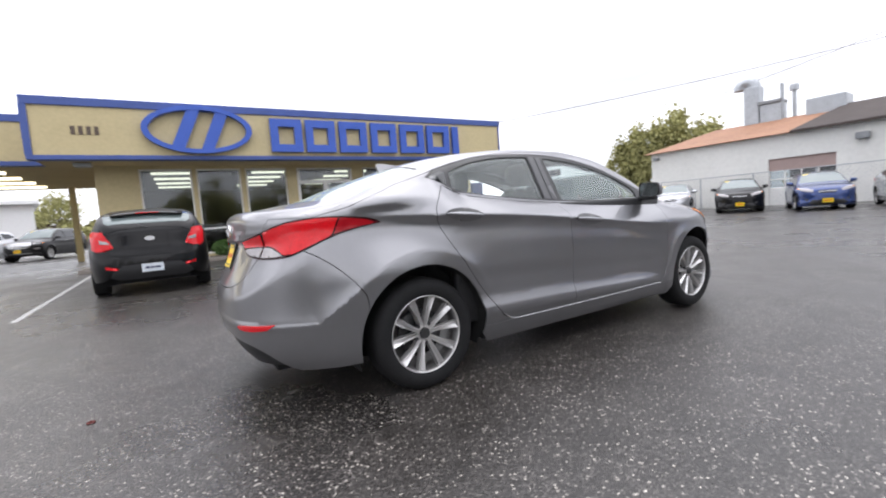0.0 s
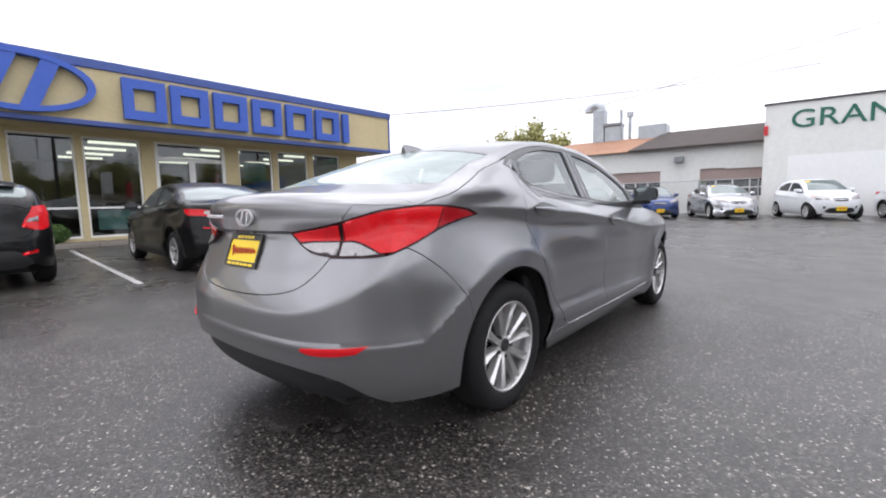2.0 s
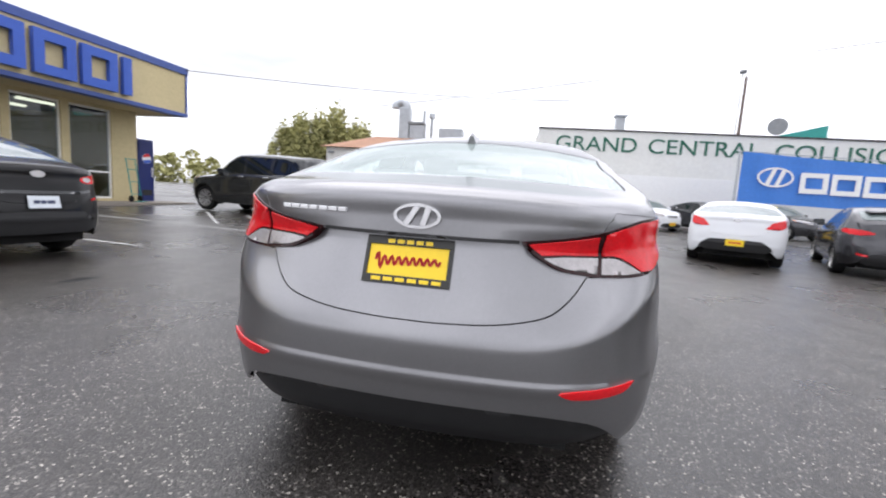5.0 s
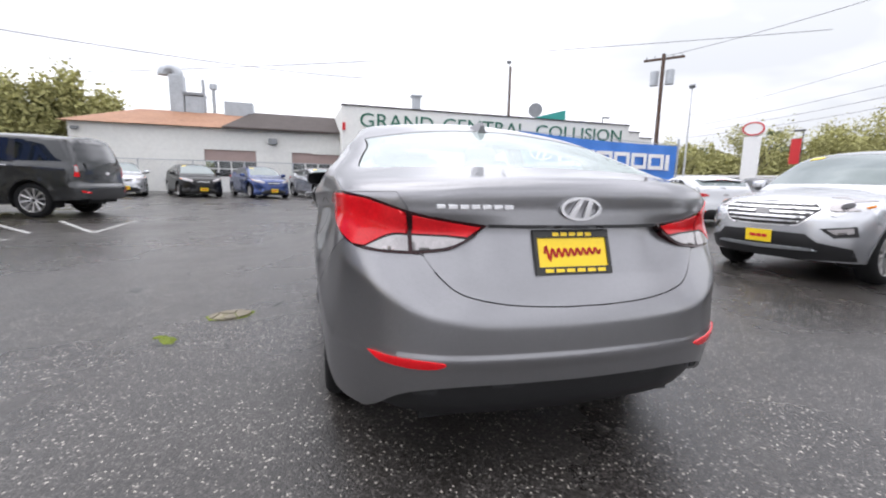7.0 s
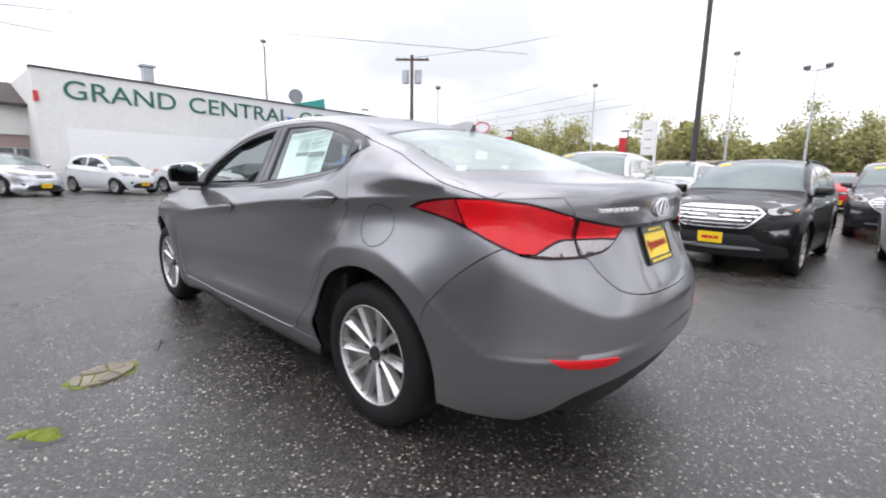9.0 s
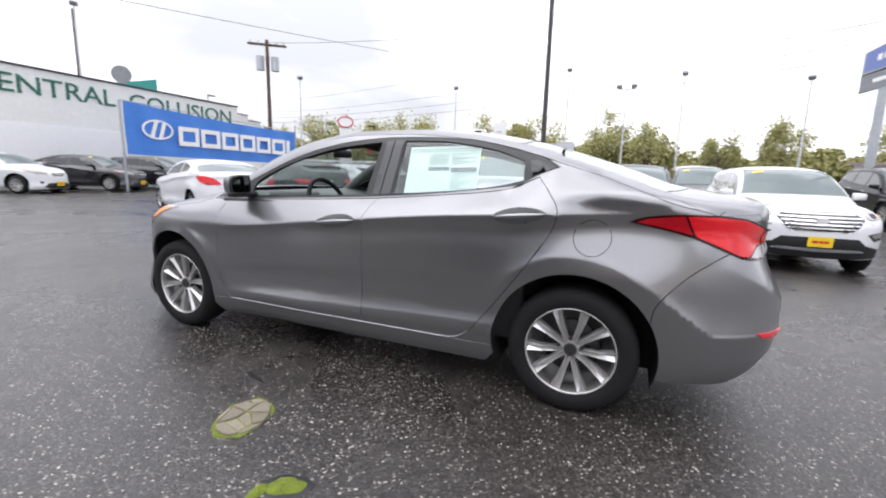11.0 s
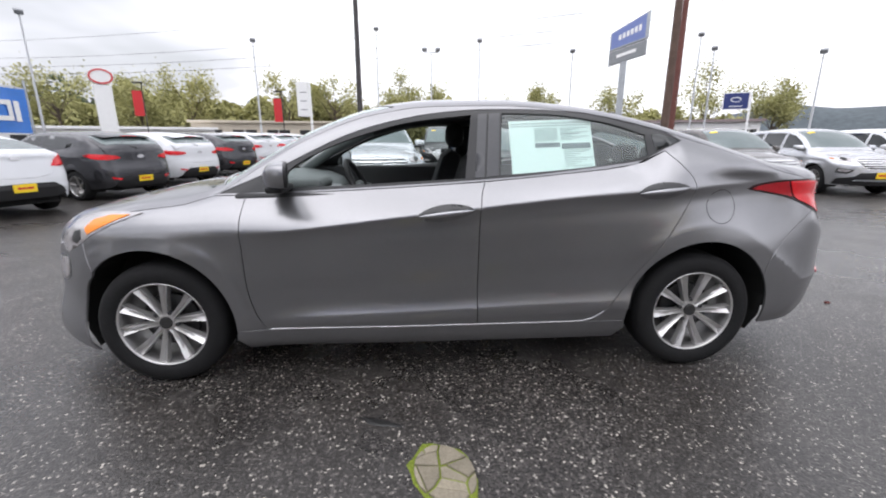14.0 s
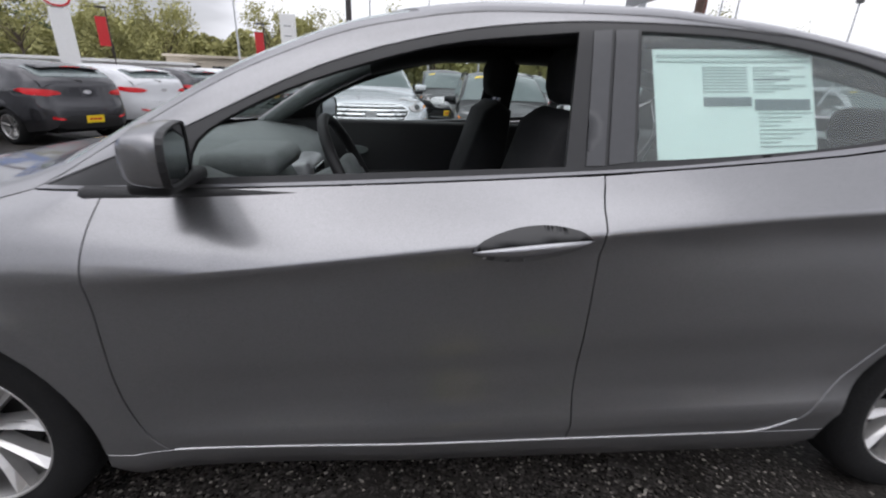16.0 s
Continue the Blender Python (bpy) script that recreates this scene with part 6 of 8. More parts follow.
SEDAN = dict(
    top=[(-2.45, 1.012), (-2.22, 1.045), (-2.0, 1.074), (-1.8, 1.108), (-1.55, 1.195), (-1.3, 1.272), (-1.0, 1.348), (-.7, 1.396), (-.35, 1.418), (0, 1.415), (.3, 1.380), (.6, 1.285), (.9, 1.130), (1.05, 1.045), (1.2, .985), (1.5, .930), (1.8, .862), (2.0, .800), (2.3, .64)],
    crown=[(-2.4, .028), (-1.9, .034), (-1.5, .05), (-.3, .045), (.5, .055), (1.0, .06), (1.3, .04), (1.8, .03), (2.2, .05)], k_front=.40, front_curve=.40, chin=(.075, .135, .12, .46), wheel_back=.012, wheel_less=.005, tuck=(.068, 1.12, 1.60, .66, .98),
    plan=[(-2.4, .71), (-2.1, .782), (-1.8, .838), (-1.35, .875), (-.8, .8875), (.6, .8875), (1.2, .874), (1.5, .845), (1.75, .793), (1.95, .72), (2.3, .55)],
    crease=[(-2.4, .985), (-1.9, .985), (-1.5, .975), (-1.24, .962), (-.77, .935), (.07, .850), (.88, .765), (1.4, .74), (2.3, .70)],
    belt=[(-2.4, 1.02), (-1.8, 1.085), (-1.4, 1.165), (-1.24, 1.165), (-1.0, 1.070), (-.6, 1.022), (-.23, .990), (.5, .950), (1.04, .932), (1.4, .922), (2.3, .86)],
    shoulder=[(-2.4, .05), (-1.9, .085), (-1.4, .15), (-1.0, .135), (.6, .130), (1.0, .125), (1.5, .12), (2.2, .10)],
    section=[(0, -.09), (.08, -.055), (.17, -.028), (.22, -.016), (.262, -.006), (.285, -.006), (.335, -.016), (.41, -.027), (.50, -.026), (.64, -.014), (.80, -.012), (.93, -.016), (1.0, 0.0)], fade_f=(.5, 1.05), low_crease=(.225, .257, .287, .318, .352),
    rear=[(.1, -2.10), (.22, -2.20), (.30, -2.255), (.385, -2.276), (.44, -2.284), (.478, -2.291), (.500, -2.286), (.58, -2.276), (.66, -2.262), (.75, -2.238), (.85, -2.212), (.95, -2.188), (1.02, -2.198), (1.06, -2.202), (1.5, -2.205)],
    recess=([(0, .640), (.1, .641), (.27, .652), (.41, .682), (.48, .735), (.53, .80), (.6, .95), (.9, 1.2)], .022, 2.0, 2.1, .36, .54), end_step=.016, lid_step=.011, k_rear=.34, soft=.022, soft_w=.075, flare=.0, ledge=(.450, .462, -1.93, .475, .026, .075),
    front=[(.1, 1.95), (.22, 2.09), (.35, 2.145), (.5, 2.145), (.65, 2.115), (.8, 2.045), (.9, 1.95), (1.5, 1.90)],
    tumble=0.43, xf=1.35, xr=-1.35, rw=0.316, ra=0.382, track=1.465, sill=0.288, rocker=0.175, lip_rear=-2.20, lip_front=1.99,
    door_front=[(.892, .937), (.900, .85), (.902, .73), (.895, .52), (.868, .38), (.822, .288)],
    door_mid=[(-.245, .9895), (-.215, .89), (-.205, .6), (-.205, .288)],
    door_rear=[(-1.14, 1.1335), (-1.205, 1.06), (-1.25, .985), (-1.235, .90), (-1.16, .77), (-1.01, .555), (-.90, .41), (-.83, .325), (-.74, .288)],
    x_pillar=1.06, x_hood=1.72, crease_to=(-1.95, 1.6), tail_crease=[(0, .585), (.3, .590), (.5, .615), (.62, .66), (.72, .73), (.80, .79), (.9, .82)], nose_seam=[(1.63, .58), (1.66, .68), (1.69, .76)],
    tail_seam=[(-1.70, .60), (-1.80, .72), (-1.90, .80), (-1.965, .840)], lamp_low=[(.67, .822), (.60, .806)], lid_side=[(.525, .80), (.54, .88), (.575, .96), (.60, 1.0)],
    ridge_rear=-1.90, lip_z=.985, lid_low=[(.525, .80), (.48, .735), (.41, .682), (.27, .652), (.1, .641), (0, .640)],
    bumper_low=[(.70, .24), (.60, .345), (.45, .385), (.25, .392), (0, .392)], tail_low=.235, nose_low=.155, lid_half=.56, nose_half=.60, lid_split=.886, lid_rim=.04, tail_lines=(.475, .485, .494, .503, .515),
    screen=(1.15, .33, -1.17, -1.86), bow_rb=0.12, deck=True,
    windows=[[(.72, .985), (.68, 1.06), (.45, 1.185), (.08, 1.28), (-.20, 1.31), (-.165, 1.01)], [(-.30, 1.02), (-.30, 1.32), (-.63, 1.315), (-.89, 1.275), (-1.1, 1.215), (-1.2, 1.17), (-.94, 1.085)]],
    dlo=round_line([(1.035, .941), (.5, .959), (-.23, .999), (-.6, 1.032), (-1.0, 1.083), (-1.07, 1.107), (-1.14, 1.1445)], 4) + round_line([(-1.235, 1.182), (-1.13, 1.238), (-.94, 1.293), (-.64, 1.330), (-.34, 1.338), (-.1, 1.328), (.15, 1.292), (.43, 1.212), (.76, 1.055)], 4),
)

TAIL_LAMP = dict(side_top=[(-1.555, .948), (-1.62, .974), (-1.76, .991), (-1.90, .993)], rear_top=[(.695, .982), (.655, .970), (.562, .938), (.45, .915), (.322, .897)],
                 rear_low=[(.365, .858), (.41, .832), (.455, .814), (.543, .802), (.60, .801), (.65, .802), (.70, .806)], side_low=[(-2.01, .813), (-1.95, .838), (-1.87, .872), (-1.77, .905), (-1.65, .930)])


def hero_car():
    paint = car_paint("grey_metallic_paint", (0.255, 0.254, 0.263), 0.86, 0.12, 0.31)
    # the last value is the share of painted pale sky haze
    glass = pane("tinted_car_glass", (0.90, 0.97, 0.95), 0.97, 1.8, 0.06)
    screen = pane("reflecting_screen_glass", (0.90, 0.97, 0.95), 0.85, 1.9, 0.24)
    S = dict(SEDAN, real_glass=True, glass=screen)
    root = empty("parked_sedan", pose(0, 0, 0), "grey metallic four-door sedan with open front window on damp asphalt", "car")
    C = CarBuilder(S, root, paint, 0.034)
    H = C.H
    C.shell()
    C.wheels(10, "fine", 0.205, (10, 25, 38, 5))
    C.underside()
    # tail lamps
    def side_end(*groups):
        return np.concatenate([H.side(g) if k == "s" else H.end(g) for k, g in groups])
    t = TAIL_LAMP
    full = side_end(("s", round_line(t["side_top"], 4)), ("e", round_line(t["rear_top"], 4)), ("e", round_line(t["rear_low"], 4)), ("s", round_line(t["side_low"], 4)))
    lamps = C.over("tail_lamp", full, RED_DEEP, 0.005, 0.05, "wrap-around red and clear tail lamp", step=0.018)
    for sgn, lamp in zip(("left", "right"), lamps):
        tip = H.side([(-1.585, .948), (-1.63, .966), (-1.70, .977), (-1.775, .984), (-1.79, .95), (-1.81, .905), (-1.76, .918), (-1.66, .937)])
        C.over("red_lens", tip, RED_MID, 0.008, 0.006, "darker red outer lens", (sgn,), 0.015, lamp)
        wide = side_end(("s", round_line([(-1.785, .983), (-1.83, .985), (-1.90, .985)], 3)), ("e", round_line([(.690, .973), (.655, .961), (.573, .933)], 3)),
                        ("e", round_line([(.566, .863), (.60, .865), (.63, .857), (.66, .842), (.697, .819)], 3)), ("s", round_line([(-2.0, .822), (-1.945, .848), (-1.88, .876), (-1.825, .902), (-1.80, .95)], 3)))
        C.over("red_lens", wide, RED_LENS, 0.009, 0.007, "bright red lens", (sgn,), 0.015, lamp)
        inner = H.end([(.552, .925), (.45, .907), (.345, .890), (.385, .857), (.45, .862), (.553, .864)])
        C.over("red_lens", inner, RED_LENS, 0.009, 0.007, "", (sgn,), 0.015, lamp)
        C.over("clear_lens", H.end([(.553, .857), (.45, .855), (.392, .849), (.42, .834), (.46, .821), (.553, .810)]), CLEAR_LENS, 0.009, 0.007, "clear reversing lens", (sgn,), 0.015, lamp)
        C.over("clear_lens", H.end(round_line([(.566, .856), (.60, .857), (.63, .849), (.66, .834), (.693, .816)], 3) + [(.65, .810), (.566, .809)]), CLEAR_LENS, 0.009, 0.007, "", (sgn,), 0.015, lamp)
    # a black strip paints the shadow line below the overhanging lip
    C.over_mid("lid_seam", [(0, .8975), (.20, .8985), (.318, .9000), (.318, .889), (.20, .887), (0, .886)], False, BLACK, 0.002, 0.004, "black strip painted in as the shadow under the lid lip")
    # bumper reflectors and the dark lower apron
    refl = H.end(round_line([(.695, .488), (.62, .482), (.475, .474), (.50, .455), (.58, .452), (.66, .462)], 3))
    C.over("bumper_reflector", refl, RED_LENS, 0.007, 0.012, "slim red bumper reflector", step=0.018)
    C.over_mid("lower_apron", [(0, .385), (.25, .385), (.45, .378), (.60, .338), (.68, .25), (.55, .235), (.3, .23), (0, .23)], False, BLACK, -0.030, 0.05, "black lower apron")
    # side window trim, panes and pillars
    dlo = H.side(S["dlo"])
    f_open = H.side(round_line([(.718, .964), (.70, 1.045), (.60, 1.113), (.45, 1.180), (.25, 1.243), (.08, 1.280), (-.190, 1.310)], 3) + [(-.152, 1.006)])
    r_open = H.side([(-.325, 1.021)] + round_line([(-.346, 1.318), (-.50, 1.316), (-.63, 1.310), (-.80, 1.286), (-.93, 1.256), (-1.055, 1.212)], 3) + [(-1.060, 1.115)] + round_line([(-.97, 1.091), (-.8, 1.063), (-.55, 1.038), (-.325, 1.021)], 3)[:-1])
    trim = mat("satin_black_trim", (0.016, 0.016, 0.017), 0.35, vary=0.1)
    pill = mat("dark_grey_pillar_film", (0.045, 0.046, 0.05), 0.3, vary=0.1, coat=0.3)
    C.both("window_trim", dlo, material=trim, off=-0.003, gap=0.001, holes=[f_open, r_open], rim=0.014, label="satin black window surround")
    C.over("pillar_film", H.side([(-.200, 1.008), (-.225, 1.312), (-.27, 1.316), (-.245, 1.010)]), pill, 0.001, 0.004)
    C.over("pillar_film", H.side([(-.255, 1.012), (-.28, 1.316), (-.335, 1.318), (-.316, 1.020)]), pill, 0.001, 0.004)
    C.over("quarter_pane", H.side([(-1.095, 1.133), (-1.085, 1.212), (-1.13, 1.216), (-1.215, 1.182)]), GLASS_DARK, 0.0, 0.004)
    for o in C.both("rear_door_pane", r_open, material=glass, off=-0.010, gap=-0.004, rim=0, label="closed rear side window"):
        o.visible_shadow = False
    C.both("front_door_pane", f_open, material=glass, off=-0.010, gap=-0.004, rim=0, sides=("right",), label="closed front side window")[0].visible_shadow = False
    for o in root.children:
        if o.name.startswith(("windscreen", "rear_glass")) and "pillar" not in o.name:
            o.visible_shadow = False
    # handles, fuel flap, sill strip
    # two tones for one cup: its shadow and its lit part as colours
    CUP = mat("handle_cup_painted_shade", (0.014, 0.014, 0.015), 0.45, 0.0, coat=0.2)
    BAR = car_paint("polished_handle_paint", (0.33, 0.33, 0.345), 0.9, 0.04, 0.3)
    CUP_PALE = mat("handle_cup_lit_tone", (0.20, 0.20, 0.21), 0.35, 0.8, coat=0.8)
    for x0, z0, x1, z1 in ((.085, .845, -.180, .873), (-.955, .942, -1.205, .966)):
        def lens(w0, w1, k=10):
            up, dn = [], []
            for i in range(k + 1):
                f = i / k
                x, z = x0 + (x1 - x0) * f, z0 + (z1 - z0) * f
                b = math.sin(math.pi * f) ** 0.7
                up.append((x, z + w0 * b + .001))
                dn.append((x, z - w1 * b - .001))
            return H.side(up + dn[::-1])
        # upper half in the painted shadow tone, lower half in the lit tone
        C.over("handle_cup", lens(.030, .004), CUP, 0.011, 0.008, step=0.012)
        C.over("handle_cup", lens(.002, .036), CUP_PALE, 0.011, 0.008, step=0.012)
        for sg in (1, -1):
            bm = bmesh.new()
            rows = []
            for i in range(15):
                f = i / 14
                Q = H.lift(H.side([(x0 + (x1 - x0) * f, z0 + (z1 - z0) * f)]), "ring")[0]
                b = max(.12, math.sin(math.pi * f) ** 0.55)
                rows.append([bm.verts.new((Q[0], sg * (Q[1] + (.013 + .018 * b) + .009 * b * math.cos(a)), Q[2] + .0125 * b * math.sin(a))) for a in (2 * math.pi * k / 10 for k in range(10))])
            for p, q in zip(rows, rows[1:]):
                for k in range(10):
                    bm.faces.new((p[k], p[(k + 1) % 10], q[(k + 1) % 10], q[k]))
            bm.faces.new(rows[0])
            bm.faces.new(rows[-1])
            part("door_handle", bm, BAR, root, "body-coloured door handle", True)
    ringo = [(-1.41 + .083 * math.cos(a), .868 + .083 * math.sin(a)) for a in (2 * math.pi * i / 40 for i in range(40))]
    ringi = [(-1.41 + .0795 * math.cos(a), .868 + .0795 * math.sin(a)) for a in (2 * math.pi * i / 40 for i in range(40))]
    C.both("fuel_flap_gap", H.side(ringo), material=BLACK, off=0.0006, gap=0, holes=[H.side(ringi)], rim=0.002, sides=("left",), step=0.012, label="round fuel flap outline")
    sill_film = mat("pale_sill_film", (0.55, 0.55, 0.56), 0.3, 0.7)
    for sg in (1, -1):
        Q = H.lift(H.side([(x, .290) for x in np.linspace(.81, -.70, 28)] + round_line([(-.745, .2935), (-.795, .311), (-.845, .349)], 4)), "ring")
        bm = bmesh.new()
        rows = [[bm.verts.new((q[0], sg * (q[1] + .004 * math.cos(k * 1.0472)), q[2] + .0035 * math.sin(k * 1.0472))) for k in range(6)] for q in Q]
        for p, q in zip(rows, rows[1:]):
            for k in range(6):
                bm.faces.new((p[k], p[(k + 1) % 6], q[(k + 1) % 6], q[k]))
        part("sill_strip", bm, sill_film, root, "thin pale sill strip", True)
    # badge, name bar, plate, aerial
    P = H.lift(H.end([(0, .955)]), "ring")[0]
    mb = pose(P[0] - .012, 0, .952, 0, 0, -90)
    badge = part("oval_badge", prism(bmesh.new(), ellipse(0, 0, .076, .039, 40), .008, mb, (ellipse(0, 0, .066, .030, 40),)), CHROME, root, "chrome oval badge")
    part("badge_bar", prism(bmesh.new(), [(-.044, -.024), (-.026, -.028), (.008, .028), (-.010, .031)], .008, mb), CHROME, badge)
    part("badge_bar", prism(bmesh.new(), [(.010, -.031), (.028, -.028), (.044, .024), (.026, .028)], .008, mb), CHROME, badge)
    for i in range(7):
        y0 = .485 - .036 * i
        Q = H.lift(H.end([(y0 - .014, .955)]), "ring")[0]
        part("name_bar", B(Q[0] - .010, Q[0] + .004, y0 - .029, y0, .948, .962, bevel=.002), CHROME, root)
    px = bars_plate(root, C.H2, .806, .272, .140, True, YELLOW, RED_PAINT, frame=mat("black_plate_frame", (0.015, 0.015, 0.012), 0.4), y=.022)
    bm = bmesh.new()
    fin = [(-1.20, 0), (-1.03, 0), (-1.05, .012), (-1.14, .050), (-1.185, .062), (-1.20, .045)]
    zt = float(H.T(-1.1)) - .012
    rows = []
    for x, z in fin:
        w = .026 * (1 - z / .075)
        rows.append((bm.verts.new((x, -w, zt + z)), bm.verts.new((x, w, zt + z))))
    for (a, b), (c, d) in zip(rows, rows[1:] + rows[:1]):
        bm.faces.new((a, b, d, c))
    bm.faces.new([r[0] for r in rows])
    bm.faces.new([r[1] for r in rows])
    bmesh.ops.transform(bm, matrix=pose(-1.1, 0, zt) @ pose(0, 0, 0, 0, -14, 0) @ pose(1.1, 0, -zt), verts=bm.verts)
    part("roof_aerial", bm, paint, root, "grey shark fin aerial")
    C.mirrors(.695, .868, 1.035, paint, .92)
    # slim fog lamps in the nose corners
    for sgn, o in zip(("left", "right"), C.over("fog_surround", H.end(round_line([(.56, .618), (.69, .640), (.712, .60), (.708, .535), (.64, .50), (.57, .512)], 3), True), GLASS_DARK, 0.001, 0.006, "dark fog lamp surround", step=.025)):
        C.over("fog_lamp", H.end(round_line([(.590, .608), (.685, .628), (.702, .595), (.698, .545), (.645, .515), (.60, .525)], 3), True), CLEAR_LENS, 0.003, 0.004, "clear fog lamp", (sgn,), .025, o)
    # headlamps
    C.over("wing_lining", H.side([(1.45, .88), (1.62, .862), (1.76, .825), (1.85, .77), (1.90, .68), (1.90, .66), (1.66, .70), (1.52, .76)]), paint, -0.007, 0)
    hl = H.side(round_line([(1.36, .862), (1.52, .860), (1.66, .843), (1.79, .785), (1.855, .71)], 3) + [(1.825, .668), (1.79, .662)] + round_line([(1.70, .702), (1.61, .757), (1.50, .812)], 3))
    hls = C.over("headlamp", hl, CLEAR_LENS, 0.003, 0.015, "clear headlamp with amber corner", step=0.025)
    for sgn, h in zip(("left", "right"), hls):
        C.over("amber_corner", H.side([(1.42, .852), (1.52, .846), (1.61, .825), (1.655, .785), (1.63, .760), (1.50, .820)]), AMBER, 0.006, 0.004, "amber indicator", (sgn,), 0.02, h)
        C.over("lamp_bowl", H.side([(1.685, .775), (1.73, .765), (1.745, .725), (1.71, .712), (1.675, .735)]), RIM_DARK, 0.006, 0.003, "dark lamp bowl", (sgn,), 0.02, h)
    return C


def hero_interior(C):
    root, H = C.root, C.H
    cloth = mat("charcoal_seat_cloth", (0.022, 0.022, 0.024), 0.95, vary=0.25, scale=30, bump=0.3, bump_scale=300)
    plastic = mat("dark_grey_dash_plastic", (0.17, 0.19, 0.188), 0.6, vary=0.12, bump=0.2, bump_scale=200)
    # pale lining darkened in colour to paint in the cabin's shade
    pale = mat("headliner_painted_shade", (0.09, 0.09, 0.09), 0.95, vary=0.06)
    dark = mat("black_door_plastic", (0.014, 0.014, 0.015), 0.55, vary=0.15, bump=0.2, bump_scale=200)
    P = lambda name, bm, m, label="": part(name, bm, m, root, label, True)
    P("cabin_floor", B(-1.1, 1.2, -.68, .68, .24, .30), UNDER)
    # head lining under the roof, its colour darkened for the shade there
    xs, ys = np.linspace(-1.25, .42, 14), np.linspace(-.52, .52, 9)
    verts = [(x, y, float(H.T(x)) - .035 - float(H.crown(x)) * (y / .6) ** 2) for x in xs for y in ys]
    faces = [(i * 9 + j, (i + 1) * 9 + j, (i + 1) * 9 + j + 1, i * 9 + j + 1) for i in range(13) for j in range(8)]
    o = new("head_lining", mesh_of("head_lining", verts, faces, pale, True))
    o.parent = root
    # door cards on both sides
    for s in (1, -1):
        y0, y1 = sorted((s * .70, s * .775))
        d = P("door_card", B(-1.10, .95, y0, y1, .30, .945 if s > 0 else .985, bevel=.02), dark, "black plastic door lining")
        a, b = sorted((s * .62, s * .71))
        part("arm_rest", B(-.12, .58, a, b, .66, .72, bevel=.025), dark, d, smooth=True)
        part("arm_rest", B(-.95, -.35, a, b, .70, .75, bevel=.025), dark, d, smooth=True)
        part("inner_handle", prism(bmesh.new(), ellipse(.50, .83, .060, .022, 20), .012, pose(0, s * .69, 0)), plastic, d)
        for x0, x1 in ((-.30, -.20),):
            bm = bmesh.new()
            q = [bm.verts.new(v) for v in ((x0, s * .72, .95), (x1, s * .72, .95), (x1 - .02, s * .545, 1.34), (x0 - .02, s * .545, 1.34), (x0, s * .70, .95), (x1, s * .70, .95), (x1 - .02, s * .525, 1.34), (x0 - .02, s * .525, 1.34))]
            for f in ((0, 1, 2, 3), (4, 5, 6, 7), (0, 1, 5, 4), (1, 2, 6, 5), (2, 3, 7, 6), (3, 0, 4, 7)):
                bm.faces.new([q[i] for i in f])
            P("inner_pillar", bm, dark)

    # windscreen pillar linings, seen through the open window
    for s in (1, -1):
        bm = bmesh.new()
        rows = []
        for f in np.linspace(0, 1, 7):
            x = 1.06 + (.36 - 1.06) * f
            R = H.ridge(np.array([x]))[0]
            c = Vector((R[0], s * (R[1] - .055), R[2] - .030))
            rows.append([bm.verts.new(c + Vector((.035 * math.cos(a), s * .030 * math.sin(a), .022 * math.cos(a + .6)))) for a in (2 * math.pi * k / 8 for k in range(8))])
        for p, q in zip(rows, rows[1:]):
            for k in range(8):
                bm.faces.new((p[k], p[(k + 1) % 8], q[(k + 1) % 8], q[k]))
        P("screen_pillar_lining", bm, plastic, "pale grey windscreen pillar lining")

    # dark strips added for the shade along the roof edge over the doors
    for s in (1, -1):
        bm = bmesh.new()
        rows = []
        for x in np.linspace(.40, -1.28, 15):
            R = H.ridge(np.array([x]))[0]
            c = Vector((x, s * (R[1] - .075), R[2] - .040))
            rows.append([bm.verts.new(c + Vector((0, s * .062 * math.cos(a), .026 * math.sin(a) - s * s * .022 * math.cos(a)))) for a in (2 * math.pi * k / 8 for k in range(8))])
        for p, q in zip(rows, rows[1:]):
            for k in range(8):
                bm.faces.new((p[k], p[(k + 1) % 8], q[(k + 1) % 8], q[k]))
        P("roof_edge_lining", bm, dark, "dark strip added for the shade along the roof edge")

    def seat(x, y, w):
        s = P("front_seat", B(x - .25, x + .27, y - w / 2, y + w / 2, .42, .58, bevel=.05), cloth, "charcoal cloth front seat")
        bm = bmesh.new()
        prof = [(-.30, .52), (-.16, .55), (-.20, .80), (-.30, 1.08), (-.36, 1.12), (-.42, 1.08), (-.40, .80)]
        for k, yy in ((0.86, -w / 2), (1.0, -w / 2 + .05), (1.0, w / 2 - .05), (0.86, w / 2)):
            cx, cz = -.29, .82
            for px, pz in prof:
                bm.verts.new((x + cx + (px - cx) * k, y + yy, cz + (pz - cz) * (k * .3 + .7)))
        bm.verts.ensure_lookup_table()
        n = len(prof)
        for r in range(3):
            for i in range(n):
                j = (i + 1) % n
                bm.faces.new([bm.verts[r * n + i], bm.verts[r * n + j], bm.verts[(r + 1) * n + j], bm.verts[(r + 1) * n + i]])
        bm.faces.new([bm.verts[i] for i in range(n)])
        bm.faces.new([bm.verts[3 * n + i] for i in range(n)])
        part("backrest", bm, cloth, s, smooth=True)
        part("head_rest", B(x - .45, x - .33, y - .13, y + .13, 1.13, 1.30, bevel=.05), cloth, s, smooth=True)
        for q in (-.06, .06):
            part("head_rest_post", tube(bmesh.new(), (x - .38, y + q, 1.06), (x - .39, y + q, 1.16), .007, sides=8), CHROME, s)

    seat(.11, .36, .48)
    seat(.20, -.36, .46)
